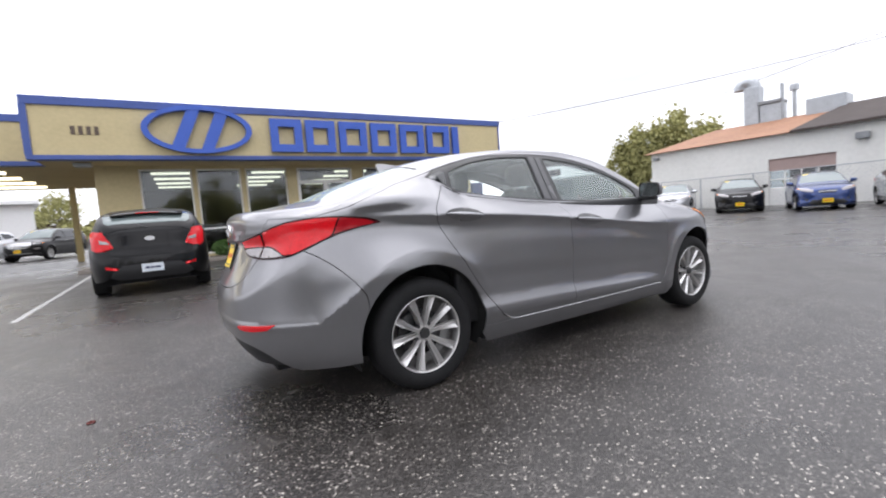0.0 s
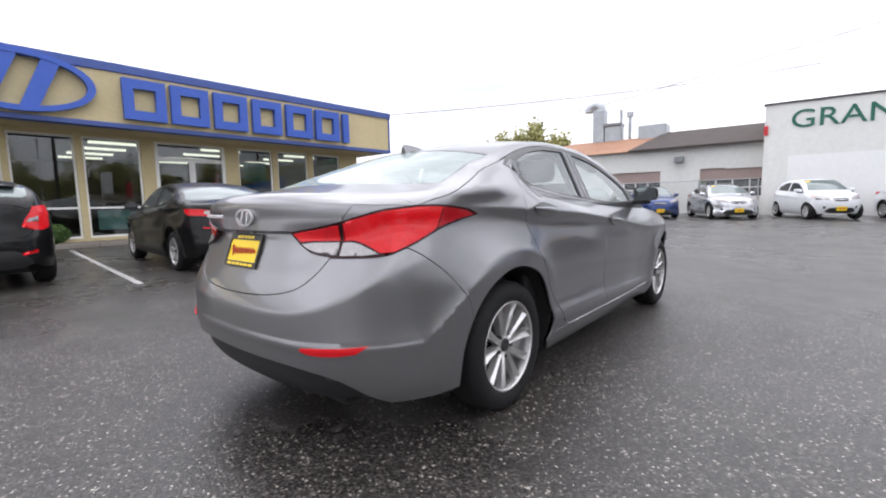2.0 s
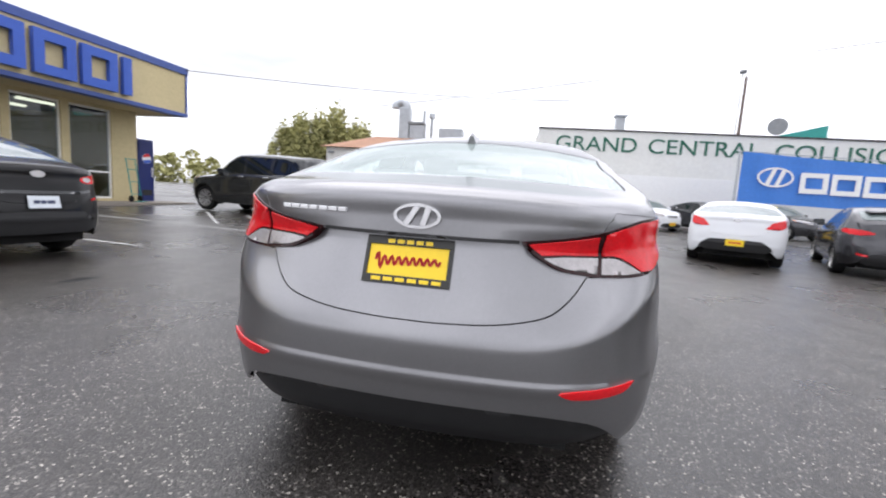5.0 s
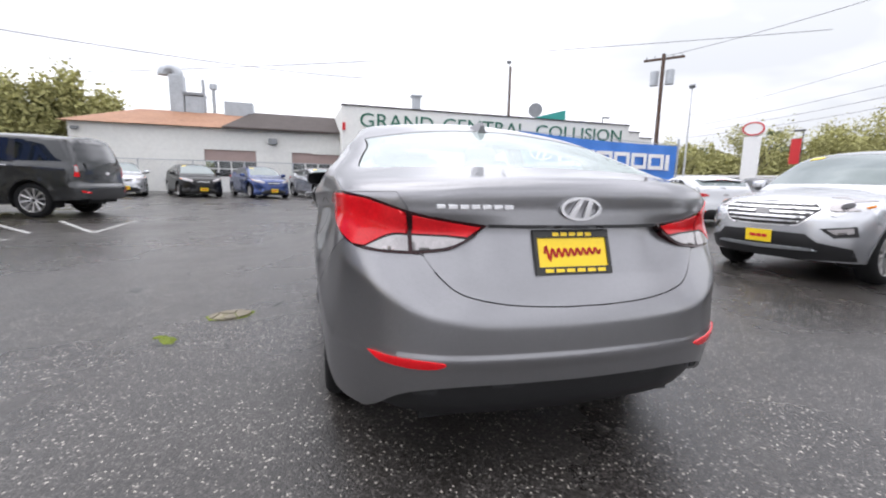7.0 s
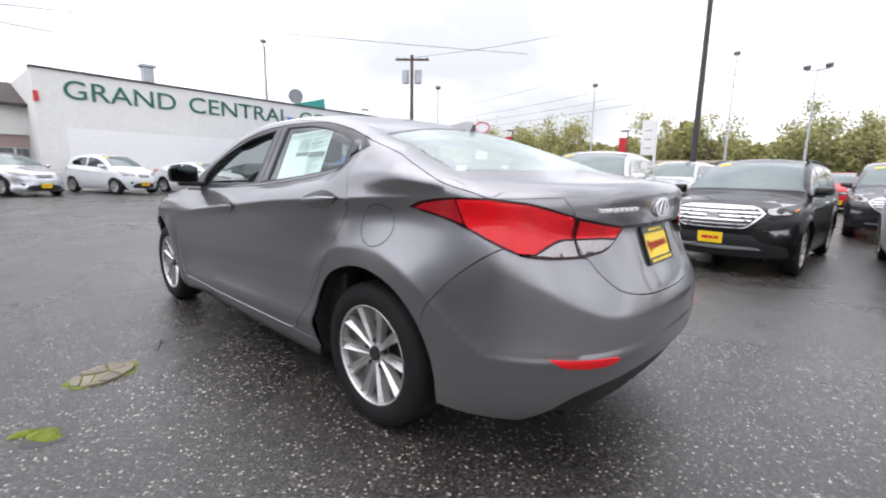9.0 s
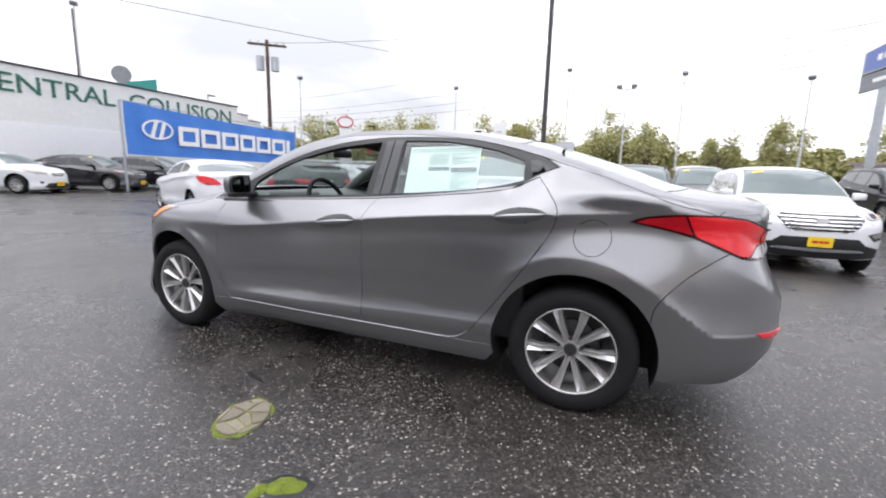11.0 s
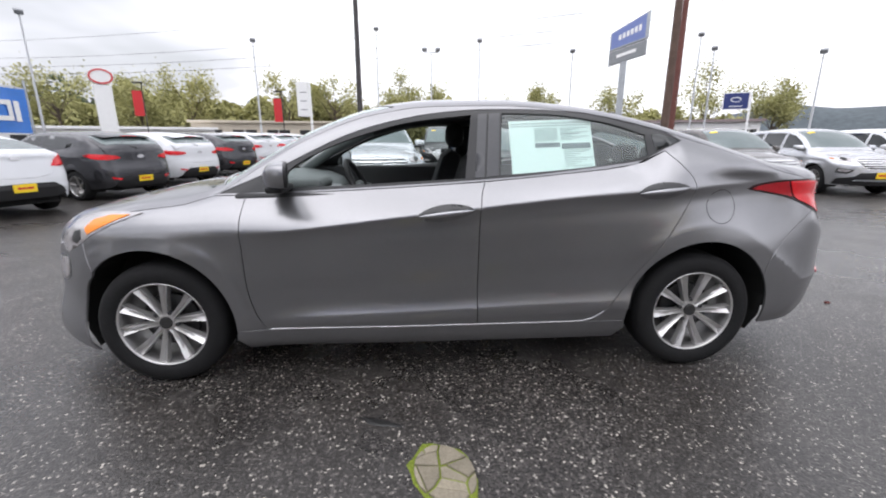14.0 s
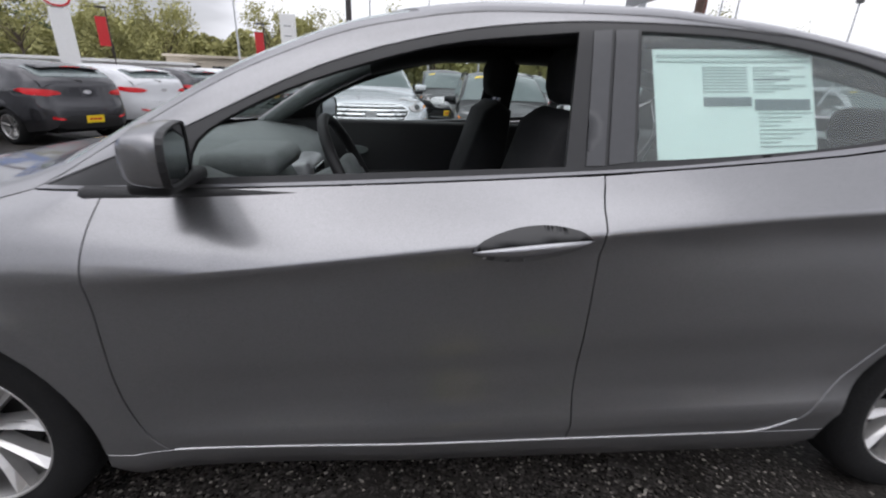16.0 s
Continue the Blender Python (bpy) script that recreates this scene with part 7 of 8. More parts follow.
    b = P("rear_bench", B(-.98, -.48, -.64, .64, .40, .56, bevel=.05), cloth, "charcoal cloth rear bench")
    bm = B(-.09, .09, -.62, .62, 0, .58, bevel=.05)
    bmesh.ops.transform(bm, matrix=pose(-1.02, 0, .50, 0, -24, 0), verts=bm.verts)
    part("backrest", bm, cloth, b, smooth=True)
    for y in (-.38, 0, .38):
        part("head_rest", B(-1.34, -1.24, y - .12, y + .12, 1.03, 1.15, bevel=.04), cloth, b, smooth=True)
    P("parcel_shelf", B(-1.72, -1.25, -.60, .60, 1.00, 1.03), plastic)
    # dashboard
    bm = bmesh.new()
    prof = [(1.10, .62), (.70, .62), (.63, .72), (.615, .84), (.655, .905), (.76, .950), (.95, .974), (1.10, .968)]
    A = [bm.verts.new((x, -.64, z)) for x, z in prof]
    Bv = [bm.verts.new((x, .64, z)) for x, z in prof]
    for i in range(len(prof)):
        j = (i + 1) % len(prof)
        bm.faces.new((A[i], A[j], Bv[j], Bv[i]))
    bm.faces.new(A)
    bm.faces.new(Bv)
    dash = P("dashboard", bm, plastic, "dark grey dashboard")
    part("instrument_hood", B(.585, .80, .20, .53, .915, .985, bevel=.03), plastic, dash, smooth=True)
    for y in (-.56, .56):
        part("air_vent", B(.606, .63, y - .05, y + .05, .79, .85, bevel=.006), BLACK, dash)
    part("centre_console_face", B(.575, .72, -.14, .14, .58, .90, bevel=.03), mat("silver_console_trim", (0.35, 0.36, 0.37), 0.4, 0.5), dash, "silver trimmed centre stack", smooth=True)
    part("radio_screen", B(.567, .579, -.09, .09, .79, .87, bevel=.003), GLASS_DARK, dash)
    for y in (-.075, 0, .075):
        part("air_knob", tube(bmesh.new(), (.565, y, .68), (.585, y, .68), .025), CHROME, dash)
    P("centre_console", B(-.35, .72, -.12, .12, .30, .60, bevel=.04), plastic)
    g = P("gear_lever", tube(bmesh.new(), (.36, 0, .58), (.34, 0, .70), .015), plastic)
    bm = bmesh.new()
    bmesh.ops.create_uvsphere(bm, u_segments=12, v_segments=8, radius=.03, matrix=pose(.335, 0, .72))
    part("gear_knob", bm, BLACK, g, smooth=True)
    # steering wheel
    m = pose(.395, .36, .905, 0, -64, 0)
    bm = bmesh.new()
    n, k, R, r = 40, 10, .185, .016
    vs = [[bm.verts.new(m @ Vector(((R + r * math.cos(b)) * math.cos(a), (R + r * math.cos(b)) * math.sin(a), r * math.sin(b)))) for b in (2 * math.pi * j / k for j in range(k))] for a in (2 * math.pi * i / n for i in range(n))]
    for i in range(n):
        for j in range(k):
            bm.faces.new((vs[i][j], vs[(i + 1) % n][j], vs[(i + 1) % n][(j + 1) % k], vs[i][(j + 1) % k]))
    sw = P("steering_wheel", bm, BLACK, "black steering wheel with silver spokes")
    bm = B(-.06, .06, -.075, .075, -.03, .02, bevel=.02)
    bmesh.ops.transform(bm, matrix=m, verts=bm.verts)
    part("wheel_boss", bm, plastic, sw, smooth=True)
    for a in (100, 180, 260):
        bm = B(.05, R, -.018, .018, -.012, .006, bevel=.004)
        bmesh.ops.transform(bm, matrix=m @ pose(0, 0, 0, 0, 0, a), verts=bm.verts)
        part("wheel_spoke", bm, STEEL, sw)
    part("column", tube(bmesh.new(), m @ Vector((0, 0, -.03)), m @ Vector((0, 0, -.28)), .05), plastic, sw)
    P("inner_mirror", B(.52, .55, -.11, .11, 1.235, 1.295, bevel=.012), BLACK)
    # price sheet behind the rear side window
    sheet = mat("pale_green_price_sheet", (0.74, 0.87, 0.83), 0.7, vary=0.03)
    ink = mat("grey_print", (0.16, 0.20, 0.21), 0.8, vary=0.05)
    faint = mat("faint_print", (0.42, 0.52, 0.50), 0.8, vary=0.05)
    def on_glass(x, z):
        Q = H.lift(H.side([(x, z)]), "ring")[0]
        return Vector(Q)
    a, b, c = on_glass(-.380, 1.286), on_glass(-.80, 1.300), on_glass(-.400, 1.032)
    ux, uz = (b - a), (c - a)
    w, h = ux.length, uz.length
    ux.normalize()
    nrm = ux.cross(uz).normalized()
    uz = nrm.cross(ux).normalized()
    if nrm.y > 0:
        nrm = -nrm
    base = Matrix((( *ux, 0), (*nrm, 0), (*(-uz), 0), (0, 0, 0, 1))).transposed()
    base = Matrix.Translation(a + nrm * .022) @ base
    def card(name, x0, x1, z0, z1, lift, m, par, label=""):
        bm = B(x0 * w, x1 * w, -lift, -lift + .0015, -z1 * h, -z0 * h)
        bmesh.ops.transform(bm, matrix=base, verts=bm.verts)
        return part(name, bm, m, par, label)
    sh = card("price_sheet", 0, 1, 0, 1, 0, sheet, root, "pale green price sheet with grey bars")
    card("print_bar", .30, .60, .44, .52, .002, ink, sh)
    card("print_bar", .62, .97, .46, .56, .002, ink, sh)
    card("print_bar", .02, .98, .05, .075, .002, faint, sh)
    card("print_bar", .02, .98, .10, .12, .002, faint, sh)
    for i in range(9):
        z = .16 + .028 * i
        card("print_bar", .30, .58, z, z + .012, .002, faint, sh)
        card("print_bar", .62, .95 - .1 * (i % 3), z, z + .012, .002, faint if i != 4 else ink, sh)
        z = .58 + .038 * i
        card("print_bar", .64, .98 - .07 * (i % 4), z, z + .012, .002, faint, sh)


HERO = hero_car()
hero_interior(HERO)


# ---------- the other parked cars ----------
SECTION = [(0, -.10), (.08, -.06), (.17, -.042), (.30, -.022), (.5, -.006), (.7, -.004), (.9, -.008), (1.0, 0.0)]
SUV = dict(
    top=[(-2.7, 1.25), (-2.42, 1.50), (-2.25, 1.59), (-1.7, 1.65), (-.7, 1.68), (-.1, 1.665), (.3, 1.60), (.65, 1.45), (1.0, 1.24), (1.18, 1.14), (1.5, 1.09), (1.9, 1.02), (2.15, .93), (2.5, .75)],
    crown=[(-2.6, .05), (0, .05), (1.0, .07), (1.3, .05), (2.4, .08)], plan=[(-2.6, .80), (-2.2, .88), (-1.6, .93), (1.4, .93), (1.8, .90), (2.1, .82), (2.5, .65)],
    crease=[(-2.6, 1.02), (0, .96), (1.2, .90), (2.5, .86)], belt=[(-2.6, 1.27), (-1.6, 1.20), (-.5, 1.13), (.5, 1.10), (1.15, 1.08), (1.6, 1.04), (2.5, .95)], shoulder=[(-2.6, .09), (2.5, .09)], section=SECTION,
    rear=[(.1, -2.25), (.3, -2.40), (.55, -2.44), (.8, -2.42), (1.05, -2.39), (1.2, -2.34), (1.4, -2.22), (1.55, -2.10), (1.7, -1.95)],
    front=[(.1, 2.05), (.3, 2.24), (.55, 2.32), (.75, 2.31), (.95, 2.22), (1.1, 2.08), (1.4, 2.0)],
    tumble=.34, xf=1.36, xr=-1.36, rw=.365, ra=.41, track=1.60, sill=.34, rocker=.22, lip_rear=-2.30, lip_front=2.16, flare=.02,
    door_front=[(.92, 1.085), (.95, .9), (.94, .6), (.86, .34)], door_mid=[(-.12, 1.12), (-.09, .9), (-.09, .34)], door_rear=[(-1.18, 1.17), (-1.2, 1.0), (-1.1, .80), (-.92, .55), (-.80, .34)],
    x_pillar=1.10, x_hood=1.86, crease_to=(-1.5, .9), nose_seam=[(1.76, .75), (1.82, .88), (1.86, .95)], tail_seam=[(-1.85, .70), (-1.98, .80)], lamp_low=[(.76, .88), (.72, .90)], lid_side=[(.70, .95), (.69, 1.15), (.63, 1.35), (.57, 1.46)],
    ridge_rear=-2.27, lid_low=[(.70, .95), (.64, .80), (.5, .72), (0, .70)], bumper_low=[(.74, .34), (.5, .40), (0, .42)], tail_low=.30, nose_low=.27, lid_half=.55, nose_half=.66,
    screen=(1.13, .28, -2.0, -2.2), bow_rb=.05, roof_end=-2.25, glass=GLASS_PALE,
    rear_glass_yz=[(0, 1.06), (.56, 1.08), (.60, 1.14), (.53, 1.38), (.48, 1.42), (0, 1.44)],
    windows=[[(.86, 1.115), (.55, 1.33), (.25, 1.47), (-.05, 1.535), (-.05, 1.14)], [(-.15, 1.145), (-.15, 1.545), (-.95, 1.545), (-1.0, 1.19)], [(-1.1, 1.21), (-1.06, 1.54), (-1.6, 1.49), (-1.95, 1.33), (-1.85, 1.28)]], k_top=.10)
HATCH = dict(
    top=[(-2.4, .98), (-2.02, 1.10), (-1.85, 1.22), (-1.6, 1.335), (-1.3, 1.40), (-.8, 1.445), (-.2, 1.45), (.15, 1.42), (.5, 1.30), (.85, 1.12), (1.08, 1.01), (1.4, .96), (1.7, .89), (1.9, .82), (2.2, .65)],
    crown=[(-2.4, .04), (0, .045), (.9, .06), (1.3, .04), (2.2, .06)], plan=[(-2.3, .70), (-1.9, .80), (-1.4, .865), (1.3, .865), (1.6, .83), (1.85, .75), (2.2, .58)],
    crease=[(-2.4, .93), (-1.2, .90), (.1, .82), (1.3, .74), (2.2, .7)], belt=[(-2.4, 1.08), (-1.6, 1.12), (-.9, 1.06), (0, 1.0), (1.05, .965), (1.4, .94), (2.2, .85)], shoulder=[(-2.4, .09), (2.2, .10)], section=SECTION,
    rear=[(.1, -1.90), (.25, -2.03), (.45, -2.09), (.62, -2.08), (.8, -2.04), (1.0, -2.02), (1.1, -2.01), (1.3, -1.9)],
    front=[(.1, 1.85), (.3, 2.0), (.5, 2.06), (.7, 2.03), (.85, 1.93), (1.0, 1.85)],
    tumble=.40, xf=1.28, xr=-1.28, rw=.31, ra=.345, track=1.50, sill=.28, rocker=.175, lip_rear=-2.0, lip_front=1.90,
    door_front=[(.82, .965), (.85, .75), (.84, .5), (.78, .28)], door_mid=[(-.25, 1.01), (-.22, .8), (-.22, .28)], door_rear=[(-1.12, 1.07), (-1.16, .92), (-1.06, .70), (-.9, .45), (-.78, .28)],
    x_pillar=1.0, x_hood=1.62, crease_to=(-1.5, .85), nose_seam=[(1.58, .6), (1.64, .74)], tail_seam=[(-1.68, .60), (-1.78, .70)], lamp_low=[(.70, .74), (.66, .75)], lid_side=[(.60, .76), (.61, .92), (.60, 1.02), (.60, 1.05)],
    ridge_rear=-1.93, lid_low=[(.60, .76), (.55, .70), (.42, .66), (0, .645)], bumper_low=[(.66, .27), (.5, .34), (0, .35)], tail_low=.24, nose_low=.20, lid_half=.56, nose_half=.56,
    screen=(1.06, .22, -1.42, -1.95), bow_rb=.06, roof_end=-1.95, glass=GLASS_PALE,
    windows=[[(.70, 1.0), (.45, 1.16), (.1, 1.29), (-.2, 1.335), (-.2, 1.03)], [(-.3, 1.035), (-.3, 1.34), (-.8, 1.32), (-1.1, 1.25), (-1.38, 1.14), (-.95, 1.08)]])
BOXY = dict(SUV, top=[(-2.8, 1.3), (-2.50, 1.70), (-2.38, 1.78), (-1.8, 1.83), (-.6, 1.86), (.1, 1.84), (.45, 1.72), (.85, 1.42), (1.1, 1.24), (1.25, 1.19), (1.6, 1.16), (2.0, 1.11), (2.2, 1.0), (2.5, .8)],
    plan=[(-2.7, .88), (-2.3, .94), (-1.6, .965), (1.6, .965), (2.0, .93), (2.3, .84), (2.6, .7)], crease=[(-2.7, 1.12), (2.5, 1.08)], belt=[(-2.7, 1.22), (2.5, 1.16)], shoulder=[(-2.7, .05), (2.5, .05)], tumble=.22,
    rear=[(.1, -2.36), (.3, -2.50), (.5, -2.53), (.72, -2.52), (.78, -2.47), (1.05, -2.46), (1.2, -2.44), (1.5, -2.33), (1.7, -2.25), (1.9, -2.2)], front=[(.1, 2.05), (.3, 2.28), (.6, 2.36), (.9, 2.34), (1.05, 2.28), (1.2, 2.15), (1.4, 2.1)],
    xf=1.44, xr=-1.44, rw=.385, ra=.43, track=1.63, sill=.40, rocker=.28, x_hood=1.95, nose_seam=[(1.84, .8), (1.92, .95), (1.95, 1.02)], tail_seam=[(-1.95, .78), (-2.1, .84)],
    lamp_low=[(.86, .88), (.83, .90)], lid_side=[(.80, .94), (.80, 1.2), (.74, 1.5), (.70, 1.64)], lid_low=[(.80, .94), (.76, .84), (.6, .80), (0, .80)], lid_half=.66, nose_half=.75, bumper_low=[(.80, .42), (.5, .46), (0, .46)], tail_low=.38, nose_low=.32, ridge_rear=-2.40, lip_rear=-2.42, lip_front=2.2,
    door_front=[(.95, 1.18), (.96, .9), (.94, .6), (.88, .40)], door_mid=[(-.12, 1.19), (-.10, .9), (-.10, .40)], door_rear=[(-1.12, 1.20), (-1.14, 1.0), (-1.06, .82), (-.95, .6), (-.88, .40)],
    rear_glass_yz=[(0, 1.22), (.70, 1.22), (.74, 1.26), (.66, 1.62), (.62, 1.66), (0, 1.68)],
    windows=[[(.88, 1.215), (.55, 1.50), (.38, 1.64), (-.08, 1.70), (-.08, 1.225)], [(-.16, 1.225), (-.16, 1.70), (-1.04, 1.71), (-1.04, 1.23)], [(-1.16, 1.235), (-1.16, 1.71), (-2.0, 1.68), (-2.22, 1.28), (-2.2, 1.245)]], screen=(1.18, .42, -2.2, -2.3), roof_end=-2.36, k_rear=.11, k_top=.06)
MINI = dict(HATCH, top=[(-2.0, 1.0), (-1.78, 1.16), (-1.6, 1.30), (-1.3, 1.42), (-.8, 1.485), (-.2, 1.49), (.15, 1.46), (.5, 1.33), (.85, 1.12), (1.0, 1.03), (1.25, .98), (1.5, .88), (1.65, .78), (1.9, .6)],
    plan=[(-2.0, .62), (-1.6, .76), (-1.2, .81), (1.1, .81), (1.4, .76), (1.6, .66), (1.9, .5)], rear=[(.1, -1.66), (.3, -1.78), (.5, -1.82), (.7, -1.80), (.95, -1.76), (1.1, -1.72), (1.3, -1.6)], front=[(.1, 1.55), (.3, 1.70), (.5, 1.74), (.7, 1.70), (.85, 1.60), (1.0, 1.5)],
    xf=1.15, xr=-1.15, rw=.30, ra=.335, track=1.41, lip_rear=-1.74, lip_front=1.62, x_pillar=.95, x_hood=1.42, nose_seam=[(1.42, .58), (1.45, .72)], tail_seam=[(-1.5, .6), (-1.58, .68)], lamp_low=[(.62, .72), (.60, .74)], lid_side=[(.54, .76), (.55, .9), (.54, 1.02), (.53, 1.08)], lid_low=[(.54, .76), (.48, .68), (.3, .64), (0, .63)],
    lid_half=.5, nose_half=.5, bumper_low=[(.58, .27), (.4, .33), (0, .34)], ridge_rear=-1.68, screen=(.99, .25, -1.35, -1.72), roof_end=-1.7, rear_doors=False, door_mid=[(-.42, 1.02), (-.40, .8), (-.40, .28)], door_rear=[(-.9, 1.05), (-.9, .9), (-.85, .6), (-.7, .28)], belt=[(-2.0, 1.06), (-1, 1.03), (0, 1.0), (.95, .97), (1.9, .85)],
    windows=[[(.70, 1.0), (.45, 1.17), (.1, 1.32), (-.35, 1.37), (-.35, 1.03)], [(-.45, 1.035), (-.45, 1.37), (-.9, 1.34), (-1.2, 1.22), (-1.2, 1.08)]])
COUPE = dict(SEDAN, rear_doors=False, door_mid=[(-.42, 1.015), (-.38, .85), (-.40, .288)], top=[(x, z - .05 * max(0, (z - .95) / .45)) for x, z in SEDAN["top"]], glass=GLASS_PALE,
    windows=[[(.72, .985), (.45, 1.15), (.08, 1.24), (-.32, 1.265), (-.32, 1.02)], [(-.42, 1.03), (-.42, 1.265), (-.75, 1.24), (-1.08, 1.15), (-.95, 1.09)]])
PLAIN_SEDAN = dict(SEDAN, glass=GLASS_PALE)
for spec in (COUPE, PLAIN_SEDAN):
    spec.update(end_step=None, lid_step=None, tail_lines=(), flare=.011, flare_at=.09, flare_w=.065)
    for k in ("recess", "tail_crease", "ledge", "low_crease"):
        spec.pop(k)
for spec in (SUV, HATCH, BOXY, MINI, COUPE, PLAIN_SEDAN):
    spec["back_glass"] = GLASS_PALE

PAINTS = dict(black=car_paint("black_paint", (0.004, 0.004, 0.0045)), charcoal=car_paint("charcoal_metallic_paint", (0.05, 0.05, 0.055), 0.6, 0.1), white=car_paint("white_car_paint", (0.64, 0.65, 0.67)),
              silver=car_paint("silver_metallic_paint", (0.58, 0.59, 0.61), 0.7, 0.1), blue=car_paint("navy_blue_metallic_paint", (0.02, 0.045, 0.16), 0.5, 0.1), brown=car_paint("brown_grey_metallic_paint", (0.085, 0.075, 0.068), 0.6, 0.1),
              grey=car_paint("dark_grey_metallic_paint", (0.045, 0.047, 0.048), 0.6, 0.1), red=car_paint("red_car_paint", (0.42, 0.015, 0.02)))
PLATE_WHITE = mat("pale_plate", (0.62, 0.66, 0.70), 0.5, vary=0.05)
PLATE_INK = mat("dark_plate_ink", (0.03, 0.04, 0.09), 0.5, vary=0.05)


TEMPLATES = {}


def parked_car(S, x, y, heading, paint, label, axle="mid", step=0.085, scale=(1, 1, 1), spokes=10, plates=("yellow", "yellow"), rails=False, tag="", group="", lamp="wide"):
    """Builds one car with its lamps, grille, plates and wheels; x, y is the middle, or the front or rear axle."""
    k = {"mid": 0.0, "rear": -S["xr"], "front": -S["xf"]}[axle] * scale[0]
    h = radians(heading)
    x, y = x + k * math.cos(h), y + k * math.sin(h)
    pitch = math.degrees(math.atan2(ground_z(x + math.cos(h), y + math.sin(h)) - ground_z(x - math.cos(h), y - math.sin(h)), 2))
    place = pose(x, y, ground_z(x, y), 0, -pitch, heading)
    key = (id(S), spokes, plates, rails, lamp)
    if key in TEMPLATES:
        first, first_paint = TEMPLATES[key]
        root = copy_thing(first, place)
        root.scale = scale
        root.name = "parked_" + (tag or "car")
        tagged(root, label, "car", group)
        for o in root.children_recursive:
            if o.type == "MESH" and o.data.materials[0] == PAINTS[first_paint]:
                o.material_slots[0].link = "OBJECT"
                o.material_slots[0].material = PAINTS[paint]
        return root
    root = empty("parked_" + (tag or "car"), place @ Matrix.Diagonal((*scale, 1)), label, "car", group)
    TEMPLATES[key] = (root, paint)
    C = CarBuilder(S, root, PAINTS[paint], step)
    H = C.H
    C.shell()
    C.wheels(spokes, "plain", 0.21, (random.uniform(0, 70), random.uniform(0, 70), random.uniform(0, 70), random.uniform(0, 70)))
    C.underside()
    zb = float(H.zb(S["x_pillar"]))
    C.mirrors(S["x_pillar"] - .34, float(H.plan(.6)) + .03, zb + .08, PAINTS[paint])
    tall = S["rw"] > .35
    # nose: lamps, grille, intake, plate
    zh = float(H.T(S["x_hood"])) - (.12 if tall else .09)
    w = S["nose_half"]
    low = S["nose_low"]
    if S is SUV:
        lamps = C.over("headlamp", np.concatenate([H.end(round_line([(.555, .925), (.60, .868), (.70, .862), (.80, .875)], 3), True), H.side(round_line([(1.93, .915), (1.80, .965), (1.64, 1.025)], 3)), H.side([(1.78, 1.012)]), H.end([(.80, .985), (.68, .965)], True)]), CLEAR_LENS, 0.006, 0.015, "swept clear headlamp", step=.03)
        for sg, lp in zip(("left", "right"), lamps):
            C.over("lamp_bezel", H.end(ellipse(.69, .915, .045, .034, 14), True), BLACK, 0.011, 0.006, "dark lamp bowl", (sg,), .02, lp)
        gz = .81
        C.over_mid("grille_surround", [(0, .968), (.38, .962), (.47, .935), (.555, .875), (.50, .80), (.40, .690), (.36, .672), (0, .664)], True, CHROME, 0.005, 0.012, "chrome grille surround", step=.03)
        grille = C.over_mid("grille", [(0, .952), (.37, .946), (.455, .922), (.532, .872), (.482, .805), (.385, .702), (.35, .688), (0, .680)], True, BLACK, 0.009, 0.012, "dark grille with chrome bars", step=.03)
        for z, ww in ((.921, .44), (.872, .515), (.823, .485), (.774, .44), (.725, .395)):
            C.over_mid("chrome_bar", [(0, z + .012), (ww * .5, z + .012), (ww, z + .011), (ww - .008, z - .008), (ww * .5, z - .010), (0, z - .010)], True, CHROME, 0.017, 0.014, parent=grille, step=.022)
        C.over_mid("lower_bumper", [(0, .60), (.46, .59), (.56, .50), (.80, .44), (.82, .30), (0, .28)], True, BLACK, 0.006, 0.02, "black plastic lower bumper", step=.05)
        C.over_mid("skid_strip", [(0, .43), (.50, .43), (.57, .40), (0, .385)], True, GALV, 0.014, 0.012, "silver skid strip", step=.05)
        C.over("fog_surround", H.end([(.57, .66), (.81, .70), (.83, .585), (.68, .56)], True), BLACK, 0.006, 0.015, step=.04)
        C.over("fog_lamp", H.end([(.62, .650), (.79, .680), (.80, .620), (.69, .598)], True), CLEAR_LENS, 0.012, 0.012, step=.04)
        Q = H.lift(H.end([(0, .83)], True), "ring")[0]
        part("oval_badge", prism(bmesh.new(), ellipse(0, 0, .085, .045, 24), .012, pose(Q[0] + .030, 0, .83, 0, 0, 90)), CHROME, grille)
    else:
        C.over("headlamp", np.concatenate([H.end([(w * .62, zh - .05), (w * .66, zh - .13), (w * .95, zh - .10)], True), H.side([(S["x_hood"] - .02, zh - .03), (S["x_hood"] - .22, zh + .05), (S["x_hood"] - .05, zh + .035)]), H.end([(w * .9, zh + .01)], True)]), CLEAR_LENS, 0.006, 0.015, "clear headlamp", step=.045)
        gz = zh - .10
        grille = C.over_mid("grille", [(0, gz + .03), (w * .45, gz + .03), (w * .38, gz - .07), (0, gz - .08)], True, BLACK, 0.006, 0.012, "dark grille with chrome bar", step=.05)
        C.over_mid("chrome_bar", [(0, gz - .01), (w * .40, gz - .012), (w * .39, gz - .03), (0, gz - .032)], True, CHROME, 0.014, 0.01, parent=grille, step=.05)
        C.over_mid("lower_intake", [(0, low + .24), (w * .70, low + .22), (w * .90, low + .10), (w * .7, low + .05), (0, low + .04)], True, BLACK, 0.005, 0.02, "black lower intake", step=.05)
